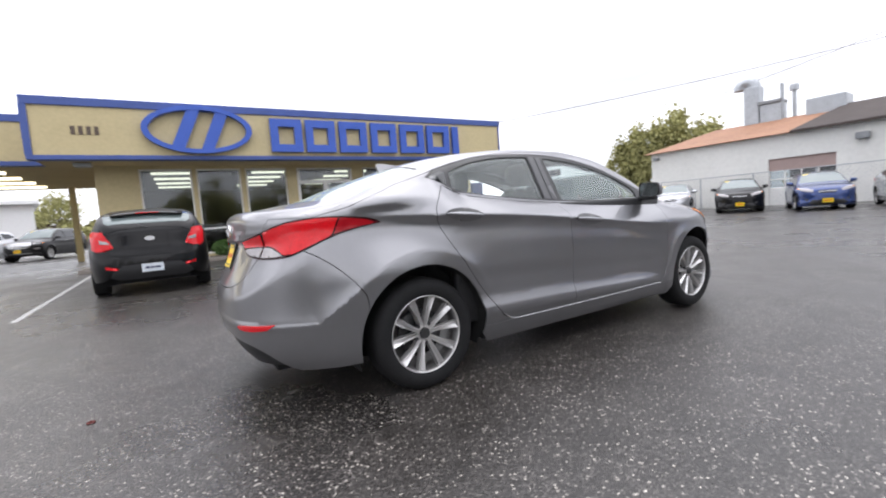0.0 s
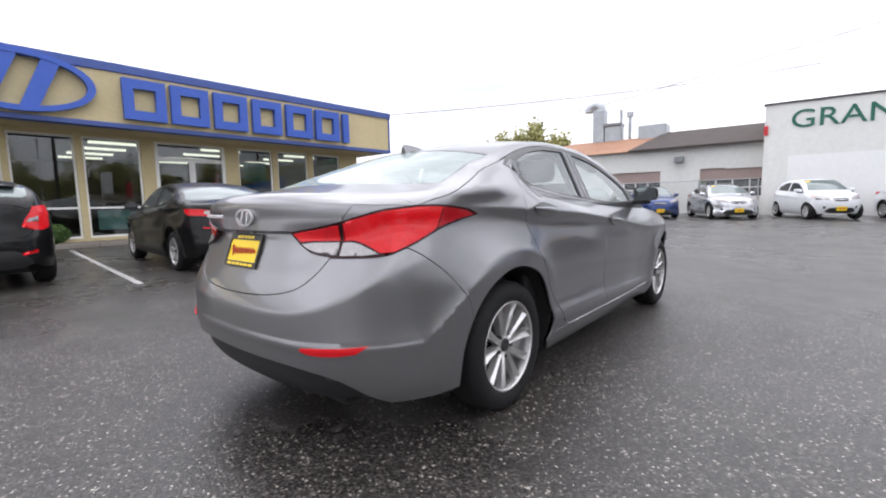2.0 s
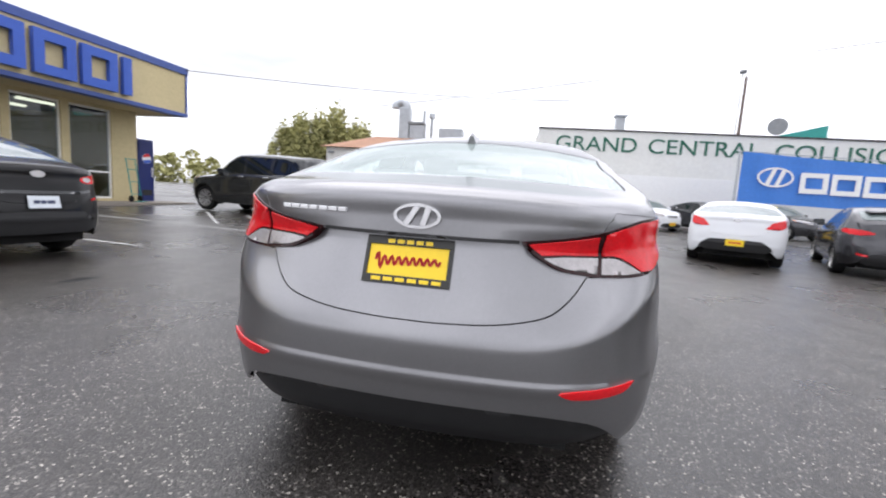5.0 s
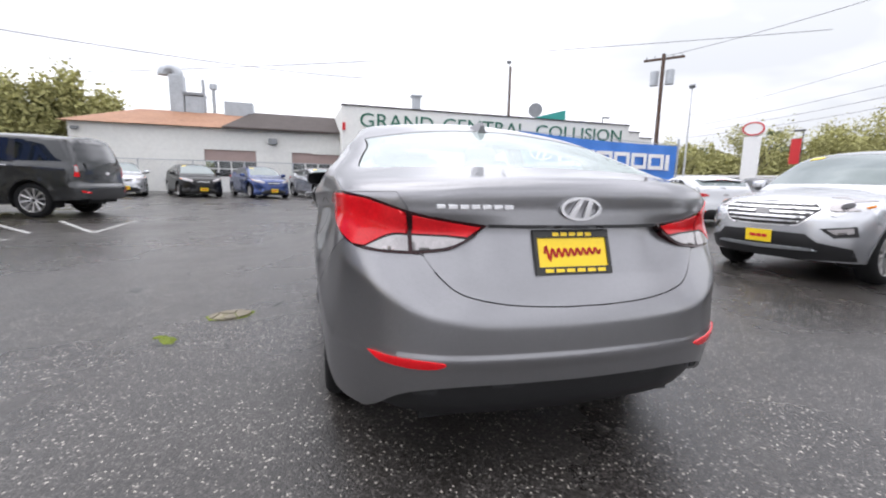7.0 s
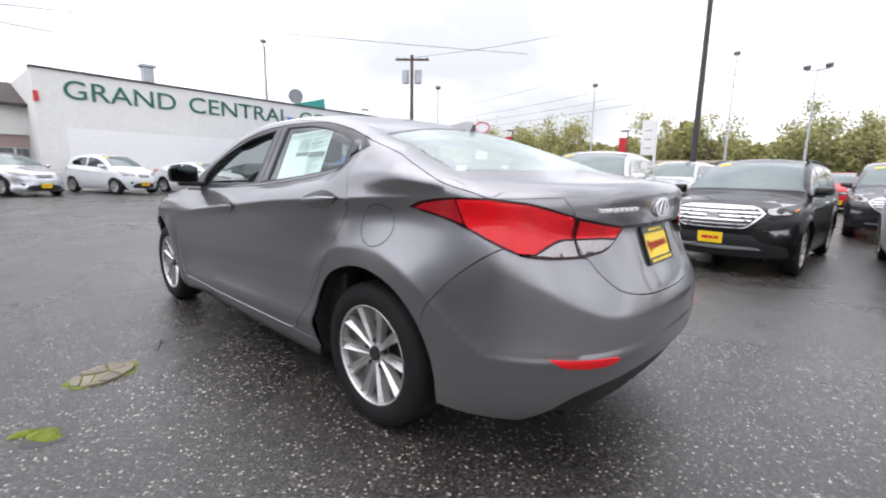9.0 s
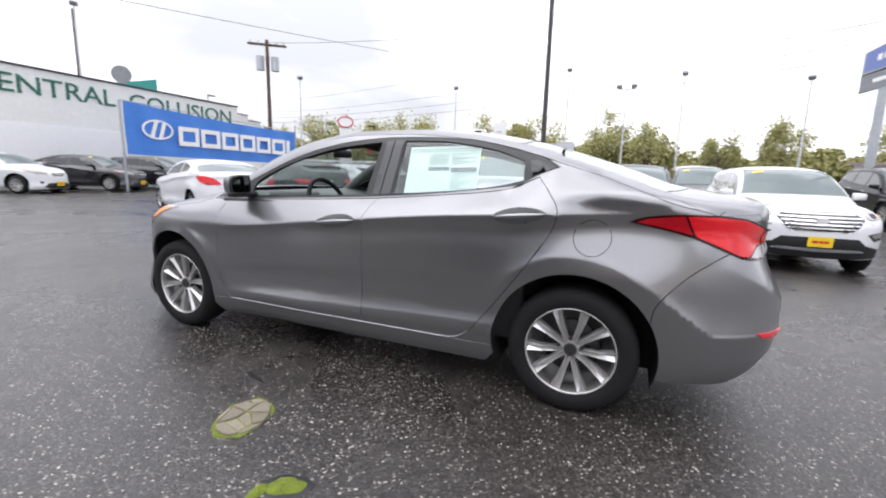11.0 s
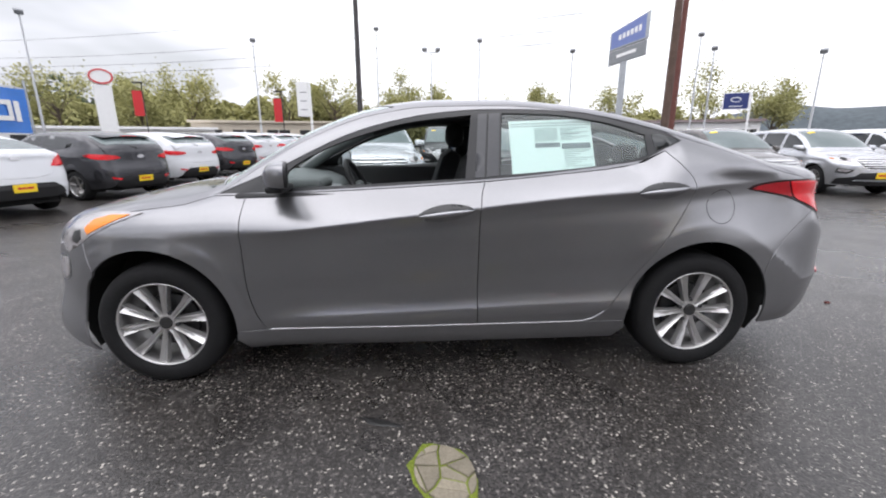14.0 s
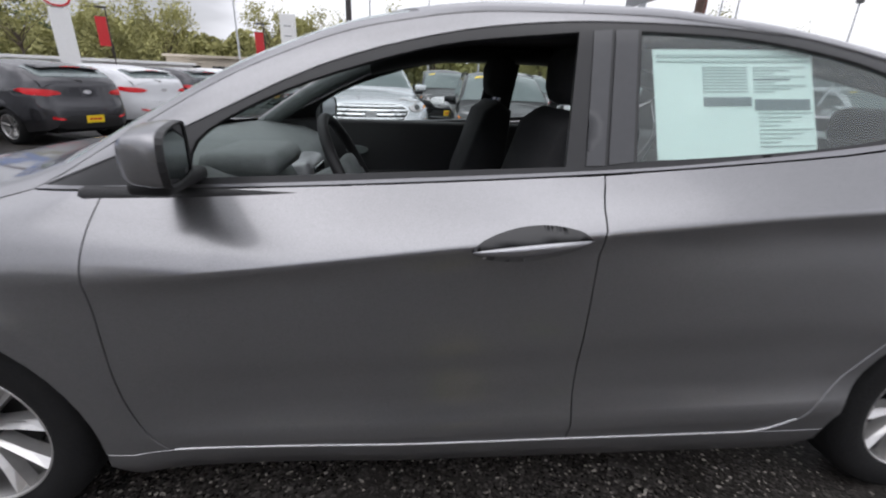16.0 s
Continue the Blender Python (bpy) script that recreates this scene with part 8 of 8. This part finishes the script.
        C.over("fog_lamp", H.end([(w * .84, low + .27), (w * 1.0, low + .29), (w * 1.0, low + .22), (w * .90, low + .19)], True), BLACK, 0.006, 0.015, step=.04)
    if S is SUV or lamp == "wide":
        xs = S["screen"][1]
        C.both("price_sticker", np.array([(xs + .05, .34), (xs + .05, .50), (xs + .13, .51), (xs + .13, .34)]), "top", YELLOW, 0.009, 0.0, rim=0.004, sides=("right",), label="small yellow price sticker", step=.05)
    C.over("amber_marker", H.side([(S["x_hood"] - .16, zh + .028), (S["x_hood"] - .03, zh + .0), (S["x_hood"] - .04, zh - .012), (S["x_hood"] - .15, zh + .01)]), AMBER, 0.011, 0.006)
    mats = dict(yellow=(YELLOW, RED_PAINT), white=(PLATE_WHITE, PLATE_INK))
    if plates[0]:
        bars_plate(root, H, (.53 if S is SUV else low + .20), .30, .15, False, *mats[plates[0]])
    if plates[1]:
        bars_plate(root, H, (.66 if lamp == "small" else .80 if S is PLAIN_SEDAN else S["bumper_low"][-1][1] + .10 if not tall else S["lid_low"][-1][1] + .15), .30, .13, True, *mats[plates[1]])
    # tail
    if S.get("deck"):
        t = TAIL_LAMP
        full = np.concatenate([H.side(t["side_top"][1:]), H.end(t["rear_top"][:3]), H.end(t["rear_low"][2:]), H.side(t["side_low"][:3])])
    elif S is BOXY:
        full = np.concatenate([H.end([(.86, 1.16), (.80, 1.16), (.78, .92), (.86, .92)]), H.side([(-2.30, .92), (-2.30, 1.16)])])
    elif tall:
        full = np.concatenate([H.side([(-1.95, 1.06), (-2.15, 1.10)]), H.end([(.80, 1.12), (.62, 1.10), (.55, 1.02), (.70, .94)]), H.side([(-2.18, .95), (-2.05, 1.0)])])
    else:
        u = S["lamp_low"][0][0] / .70
        e = S["lip_rear"] + 2.0
        if lamp == "tall":
            full = np.concatenate([H.side([(-1.66 + e, 1.06), (-1.76 + e, 1.07)]), H.end([(.62 * u, 1.055), (.53 * u, .90), (.49 * u, .80), (.60 * u, .755), (.70 * u, .75)]), H.side([(-1.80 + e, .78), (-1.76 + e, .90)])])
        else:
            full = np.concatenate([H.side(round_line([(-1.60 + e, .94), (-1.72 + e, .975), (-1.82 + e, .97)], 3)), H.end(round_line([(.62 * u, .965), (.50 * u, .945), (.40 * u, .90), (.50 * u, .865), (.62 * u, .855)], 3)), H.side(round_line([(-1.84 + e, .865), (-1.74 + e, .885)], 3))])
    if lamp == "small":
        full = np.concatenate([H.side([(-1.80, .955), (-1.90, .962)]), H.end(round_line([(.66, .958), (.58, .948), (.48, .930), (.45, .898), (.50, .868), (.60, .860), (.66, .862)], 2)), H.side([(-1.93, .868), (-1.86, .895)])])
        # a grey strip paints the gloss reflection that runs across the tail
        C.over_mid("tail_strip", [(0, .775), (.40, .775), (.56, .79), (.57, .765), (.42, .745), (0, .742)], False, PAINTS["grey"], 0.006, 0.02, "grey strip added for the gloss reflected across the tail", step=.05)
        C.over("bumper_reflector", H.end([(.64, .70), (.56, .69), (.57, .672), (.64, .678)]), RED_LENS, 0.008, 0.012, step=.04)
    lamps = C.over("tail_lamp", full, RED_LENS, 0.007, 0.02, "red tail lamp", step=.04)
    if lamp == "tall" and not tall and not S.get("deck"):
        for sg, lp in zip(("left", "right"), lamps):
            C.over("clear_lens", H.end([(.66, .93), (.56, .90), (.535, .86), (.66, .865)]), CLEAR_LENS, 0.012, 0.006, "clear reversing lens", (sg,), .03, lp)
    if lamp == "small":
        for sg, lp in zip(("left", "right"), lamps):
            C.over("clear_lens", H.end(ellipse(.545, .905, .062, .030, 16)), CLEAR_LENS, 0.013, 0.006, "round clear lens", (sg,), .03, lp)
    if S is BOXY:
        for sg, lp in zip(("left", "right"), lamps):
            C.over("clear_lens", H.end([(.86, 1.15), (.81, 1.15), (.80, 1.02), (.86, 1.02)]), CLEAR_LENS, 0.012, 0.006, "clear lens", (sg,), .03, lp)
    if not S.get("deck"):
        low_r = S["bumper_low"][-1][1]
        C.over("bumper_reflector", H.end([(w * 1.1, low_r + .16), (w * .8, low_r + .12), (w * .84, low_r + .09), (w * 1.1, low_r + .12)]), RED_LENS, 0.007, 0.012)
    lr = S["bumper_low"][-1][1]
    if tall:
        C.over_mid("lower_apron", [(0, lr + .20), (w * .8, lr + .18), (w * 1.05, lr + .04), (w * .8, lr - .06), (0, lr - .06)], False, BLACK, 0.006, 0.03, "black lower apron", step=.05)
    elif S is PLAIN_SEDAN:
        C.over_mid("lower_apron", [(0, lr + .04), (w * .6, lr + .03), (w * .8, lr - .05), (w * .6, lr - .10), (0, lr - .10)], False, BLACK, 0.006, 0.03, "black lower apron", step=.05)
    else:
        C.over_mid("lower_apron", [(0, lr + .17), (w * .70, lr + .16), (w * .95, lr + .06), (w * 1.02, lr - .02), (w * .8, lr - .07), (0, lr - .07)], False, BLACK, 0.006, 0.03, "black lower apron", step=.05)
    ez = (.95 if S.get("deck") else .92) if not tall else 1.0
    Q = H.lift(H.end([(0, ez)]), "ring")[0]
    part("oval_badge", prism(bmesh.new(), ellipse(0, 0, .07, .036, 20), .012, pose(Q[0] - .014, 0, ez, 0, 0, -90)), CHROME, root)
    if S is HATCH:
        bm = bmesh.new()
        edge = [(-1.36, 1.388, .50), (-1.55, 1.388, .53), (-1.74, 1.350, .50), (-1.76, 1.335, .49), (-1.62, 1.325, .50), (-1.40, 1.352, .48)]
        rows = [[bm.verts.new((px, f * hw, pz - .035 * f * f)) for f in (-1, -.6, 0, .6, 1)] for px, pz, hw in edge]
        for p, q in zip(rows, rows[1:] + rows[:1]):
            for i in range(4):
                bm.faces.new((p[i], p[i + 1], q[i + 1], q[i]))
        bm.faces.new([r[0] for r in rows])
        bm.faces.new([r[4] for r in rows])
        sp = part("roof_spoiler", bm, PAINTS[paint], root, "body-coloured roof spoiler", True)
        part("brake_strip", B(-1.768, -1.752, -.16, .16, 1.338, 1.350), RED_LENS, sp)
        part("rear_wiper", tube(bmesh.new(), (-2.0, .02, 1.10), (-1.86, .30, 1.185), .012, .008, 6), BLACK, root)
    # door handles and window line
    for hx in ([-.02, -.95] if S.get("rear_doors", True) else [-.18]):
        z = float(H.zc(hx)) + .02
        Q = H.lift(H.side([(hx, z)]), "ring")[0]
        for s in (1, -1):
            part("door_handle", B(hx - .10, hx + .08, min(s * (Q[1] - .005), s * (Q[1] + .03)), max(s * (Q[1] - .005), s * (Q[1] + .03)), z - .012, z + .012, bevel=.008), CHROME if tall else PAINTS[paint], root)
    if rails:
        for s in (1, -1):
            R = H.ridge(np.linspace(.1, -1.9, 8), 70)
            bm = bmesh.new()
            for p, q in zip(R, R[1:]):
                tube(bm, (p[0], s * (p[1] - .03), p[2] + .05), (q[0], s * (q[1] - .03), q[2] + .05), .018, sides=6)
            part("roof_rail", bm, BLACK, root)
    return root


parked_car(HATCH, -2.8, 6.4, 91, "black", "black five-door hatchback parked nose-in towards the shop", "rear", 0.07, plates=("", "white"), tag="hatchback", lamp="tall")
parked_car(dict(PLAIN_SEDAN, xr=-1.32, xf=1.32), 0.25, 5.75, 87, "black", "black four-door sedan parked nose-in towards the shop", "rear", 0.07, (1, 1, 1.02), 6, ("", "white"), tag="sedan", lamp="small")
parked_car(BOXY, 8.95, 6.85, 82, "grey", "dark grey boxy off-road wagon parked beside painted bay lines", "rear", 0.08, (1, 1, 1), 10, ("", ""), tag="wagon")
ROW = "cars along the body shop wall"
for S, y, paint, label in ((PLAIN_SEDAN, 8.6, "silver", "pale silver sedan angle-parked before the workshop"), (PLAIN_SEDAN, 5.7, "black", "black sedan angle-parked before the workshop"), (PLAIN_SEDAN, 2.9, "blue", "dark blue sedan angle-parked before the workshop"),
                           (PLAIN_SEDAN, 0.1, "silver", "silver sedan angle-parked before the workshop"), (MINI, -3.0, "white", "small white two-door hatchback angle-parked by the white wall"), (COUPE, -6.3, "white", "white coupe angle-parked by the white wall"),
                           (PLAIN_SEDAN, -9.2, "charcoal", "dark grey sedan angle-parked by the white wall"), (HATCH, -12.0, "charcoal", "dark hatchback angle-parked by the white wall")):
    parked_car(S, 19.1, y + 0.95, 205, paint, label, "mid", 0.10, tag="sedan" if S is PLAIN_SEDAN else "car", group=ROW)
ROW = "cars facing the banner"
parked_car(COUPE, 7.05, -4.65, -22, "white", "white sports coupe seen from behind with dark apron", "rear", 0.07, (1.02, 1.03, .99), 10, ("", "yellow"), tag="coupe", group=ROW)
for x, y, paint, label in ((6.7, -7.3, "charcoal", "charcoal sporty hatchback with yellow dealer plate"), (6.7, -9.95, "white", "white sporty hatchback with yellow dealer plate"), (6.6, -12.8, "charcoal", "charcoal sporty hatchback in the parked row"),
                           (6.6, -15.6, "white", "white hatchback in the parked row"), (6.5, -18.4, "silver", "silver hatchback far down the parked row"), (6.4, -21.2, "white", "white hatchback far down the parked row")):
    parked_car(HATCH, x, y, -22, paint, label, "rear", 0.08, (1.03, 1.03, .97), 5, ("", "yellow"), tag="hatchback", group=ROW)
ROW = "sport utility cars in a row"
for x, y, hd, paint, label, rails in ((0.87, -5.36, 99, "silver", "silver sport utility car with chrome barred grille", False), (-1.46, -5.95, 86, "black", "black sport utility car with roof rails and chrome grille", True),
                                      (-4.16, -6.0, 91, "white", "white sport utility car with black lower trim", False), (-7.9, -7.25, 86, "brown", "brown-grey sport utility car with chrome barred grille", False),
                                      (-11.2, -8.0, 84, "silver", "silver sport utility car at the end of the row", False), (-14.4, -8.6, 84, "white", "white sport utility car at the end of the row", False)):
    parked_car(SUV, x, y, hd, paint, label, "front", 0.075, rails=rails, tag="utility_car", group=ROW)
ROW = "cars behind the utility cars"
for S, x, y, hd, paint, label in ((SUV, -3.6, -12.2, 90, "charcoal", "dark sport utility car in the second row"), (SUV, -1.0, -13.0, 90, "black", "black sport utility car in the second row"), (PLAIN_SEDAN, -2.4, -19.5, 90, "red", "red sedan in a farther row"), (PLAIN_SEDAN, -4.9, -17.8, -90, "white", "white sedan in a farther row"),
                                  (SUV, 1.6, -12.8, 90, "silver", "silver utility car in the second row"), (HATCH, -6.4, -13.2, 90, "white", "white hatchback in the second row"), (SUV, -9.2, -13.6, 90, "black", "black utility car in the second row")):
    parked_car(S, x, y, hd, paint, label, "front", 0.10, tag="car", group=ROW)
ROW = "cars far beyond the canopy"
for i, (x, y, paint) in enumerate(((-14.5, 27, "red"), (-17.5, 27, "grey"), (-11.6, 27, "white"), (-8.8, 28, "black"))):
    parked_car(SUV, x, y, 250, paint, f"{paint} utility car parked far beyond the canopy", "front", 0.14, tag="car", group=ROW)


# ---------- small things on the ground and by the shop ----------
DARK_SPOT = mat("wet_dark_asphalt", (0.012, 0.012, 0.012), 0.35, vary=0.3, scale=30)
TWIG = mat("dead_twigs", (0.05, 0.045, 0.03), 0.9, vary=0.4, scale=40)


def patch(name, x, y, a, b, turn, material, label, category, seed, dome=0.0, lift=0.004, rough=0.3, kind=""):
    """An uneven low patch on the ground, domed in the middle."""
    rnd = random.Random(seed)
    n, rings = 22, 5
    verts, faces = [], []
    ca, sa = math.cos(radians(turn)), math.sin(radians(turn))
    edge = [1 + rough * noise.noise(Vector((math.cos(6.283 * i / n) * 1.7, math.sin(6.283 * i / n) * 1.7, seed * 3.1))) + rnd.uniform(-.08, .08) for i in range(n)]
    for j in range(rings + 1):
        f = j / rings
        for i in range(n):
            t = 6.283 * i / n
            u, v = a * f * edge[i] * math.cos(t), b * f * edge[i] * math.sin(t)
            px, py = x + u * ca - v * sa, y + u * sa + v * ca
            z = lift + dome * (1 - f * f) * (0.7 + 0.6 * noise.noise(Vector((u * 40, v * 40, seed))))
            verts.append((px, py, ground_z(px, py) + z * (1 if j < rings else 0) + (0.001 if j == rings else 0)))
    for j in range(rings):
        for i in range(n):
            faces.append((j * n + i, (j + 1) * n + i, (j + 1) * n + (i + 1) % n, j * n + (i + 1) % n))
    return tagged(new(name, mesh_of(name, verts, faces, material, True)), label, category, kind=kind)


patch("moss_tuft", -0.49, 1.80, .075, .05, 30, MOSS, "bright yellow-green moss tuft growing in the asphalt", "moss", 4, 0.022)
patch("moss_tuft", -0.42, 1.86, .045, .030, 80, MOSS, "small bright moss tuft beside a larger one", "moss", 5, 0.014)
patch("wet_spot", -0.50, 1.80, .10, .065, 30, DARK_SPOT, "dark damp rim round a moss tuft", "stain", 6, 0.0, 0.003)
patch("moss_ring", 0.0, 1.53, .124, .160, 20, MOSS, "olive moss rim round cracked stones", "moss", 7, 0.004, 0.004, 0.15)
for x, y, a, b, t in ((2.32, 4.6, .22, .05, 30), (0.95, 2.49, .10, .045, 10), (0.25, 1.22, .10, .02, -20), (-1.38, 4.55, .16, .035, 40), (-1.15, 4.80, .10, .03, 60), (-0.22, 3.84, .18, .09, 0), (-3.18, 4.33, .10, .025, 20), (1.97, 1.76, .05, .03, 0)):
    patch("oil_spot", x, y, a, b, t, DARK_SPOT, "small dark oil stain on the asphalt", "stain", int(90 + x * 7 + y * 3), 0.0, 0.004, 0.5)


def twigs():
    root = empty("twig_heap", pose(-1.33, 4.58, ground_z(-1.3, 4.5)), "few dead twigs lying at the end of a parking line", "twigs")
    rnd = random.Random(8)
    for i in range(9):
        a, u = rnd.uniform(-.5, .9), rnd.uniform(-.26, .2)
        l = rnd.uniform(.08, .2)
        part("twig", tube(bmesh.new(), (u, u * .9 + rnd.uniform(-.04, .04), .006), (u + l * math.cos(a), u * .9 + l * math.sin(a), .012 + rnd.uniform(0, .03)), .006, .003, 5), TWIG, root)


twigs()


def clip_cell(poly, p, q):
    """The side of poly that is nearer to p than to q."""
    m, d = (p + q) / 2, q - p
    out = []
    for a, b in zip(poly, poly[1:] + poly[:1]):
        fa, fb = (a - m).dot(d), (b - m).dot(d)
        if fa <= 0:
            out.append(a)
        if fa * fb < 0:
            out.append(a.lerp(b, fa / (fa - fb)))
    return out


def cracked_stones():
    root = empty("cracked_stone", pose(0.0, 1.53, ground_z(0, 1.5), 0, 0, 20), "pale cracked stone patch set in the asphalt with mossy joints", "stone")
    rnd = random.Random(3)
    seeds = [Vector((rnd.uniform(-.11, .11), rnd.uniform(-.145, .145))) for _ in range(11)]
    for p in seeds:
        cell = [Vector((.112 * math.cos(6.283 * i / 26) * rnd.uniform(.96, 1.02), .150 * math.sin(6.283 * i / 26) * rnd.uniform(.96, 1.02))) for i in range(26)]
        for q in seeds:
            if q is not p:
                cell = clip_cell(cell, p, q)
        if len(cell) < 3:
            continue
        c = sum(cell, Vector((0, 0))) / len(cell)
        bm = bmesh.new()
        top = .011 + rnd.uniform(-.002, .004)
        lo = [bm.verts.new((*(c + (v - c) * .93), 0)) for v in cell]
        hi = [bm.verts.new((*(c + (v - c) * .91), top - .003)) for v in cell]
        up = [bm.verts.new((*(c + (v - c) * .82), top)) for v in cell]
        n = len(cell)
        for a, b in ((lo, hi), (hi, up)):
            for i in range(n):
                bm.faces.new((a[i], a[(i + 1) % n], b[(i + 1) % n], b[i]))
        bm.faces.new(up)
        part("stone", bm, STONE, root)


cracked_stones()


def rubber_ring():
    root = empty("rubber_ring", pose(-2.95, 0.01, ground_z(-2.95, 0) + .006), "small red rubber ring lying on the asphalt", "ring")
    bm = bmesh.new()
    n = 20
    rows = [[bm.verts.new(((.017 + .004 * math.cos(b)) * math.cos(a), (.013 + .004 * math.cos(b)) * math.sin(a), .005 * math.sin(b))) for b in (6.283 * j / 6 for j in range(6))] for a in (6.283 * i / n for i in range(n))]
    for i in range(n):
        for j in range(6):
            bm.faces.new((rows[i][j], rows[(i + 1) % n][j], rows[(i + 1) % n][(j + 1) % 6], rows[i][(j + 1) % 6]))
    part("ring", bm, mat("dull_red_rubber", (0.14, 0.035, 0.03), 0.8, vary=0.2), root)


rubber_ring()


def shrub():
    root = empty("shrub", MB @ pose(4.25, 0.95, 0.16), "small round green shrub in front of the shop window", "shrub")
    g = np.random.default_rng(11)
    n = 2600
    d = g.normal(0, 1, (n, 3))
    d /= np.linalg.norm(d, axis=1)[:, None]
    c = d * (g.random(n) ** .4)[:, None] * np.array([.40, .32, .26]) + np.array([0, 0, .26])
    c = c[c[:, 2] > .02]
    v, f = leaf_quads(c, g.uniform(.015, .035, len(c)), g)
    o = new("leaves", mesh_of("leaves", v, f, SHRUB))
    o.parent = root
    o["kind"] = "stuff"
    bm = bmesh.new()
    for i in range(7):
        a = i * .9
        tube(bm, (0, 0, -.02), (.22 * math.cos(a), .2 * math.sin(a), .32), .012, .004, 5)
    part("stem", bm, BARK, root)


shrub()


def vending_machine():
    root = empty("vending_machine", MB @ pose(14.40, 1.5, 0.0), "navy blue drinks vending machine beside the shop wall", "vending machine")
    part("cabinet", B(0, .62, 0, .75, .04, 2.28, bevel=.015), NAVY, root)
    door = part("door_panel", B(.03, .59, -.025, -.001, .12, 2.22, bevel=.008), mat("deep_blue_panel", (0.010, 0.02, 0.12), 0.3, vary=0.15, scale=2), root)
    part("round_emblem", prism(bmesh.new(), ellipse(.31, 1.62, .17, .17), .006, pose(0, -.032, 0)), WHITE, door)
    part("emblem_band", prism(bmesh.new(), [(.16, 1.66), (.46, 1.70), (.42, 1.76), (.31, 1.79), (.20, 1.75)], .004, pose(0, -.037, 0)), RED_PAINT, door)
    part("emblem_band", prism(bmesh.new(), [(.16, 1.56), (.46, 1.60), (.42, 1.49), (.31, 1.45), (.20, 1.49)], .004, pose(0, -.037, 0)), BLUE, door)
    part("flap", B(.12, .50, -.035, -.026, .35, .55, bevel=.005), BLACK, door)
    for i in range(5):
        part("button", B(.50, .555, -.034, -.026, 1.0 + .07 * i, 1.045 + .07 * i, bevel=.003), WHITE, door)


vending_machine()


def hand_truck():
    root = empty("hand_truck", MB @ pose(13.72, 0.98, 0.16), "teal metal hand truck leaning by the wall", "hand truck")
    for x in (0, .32):
        part("rail", tube(bmesh.new(), (x, 0, .05), (x, .25, 1.40), .016), TEAL, root)
        hub = part("wheel", tube(bmesh.new(), (x - .05, .02, .10), (x - .01, .02, .10), .10, sides=20), RUBBER, root)
    for z in (.25, .65, 1.05, 1.38):
        part("crossbar", tube(bmesh.new(), (0, .25 * z / 1.4, z), (.32, .25 * z / 1.4, z), .012), TEAL, root)
    part("toe_plate", B(0, .32, -.22, .0, .02, .03), TEAL, root)


hand_truck()
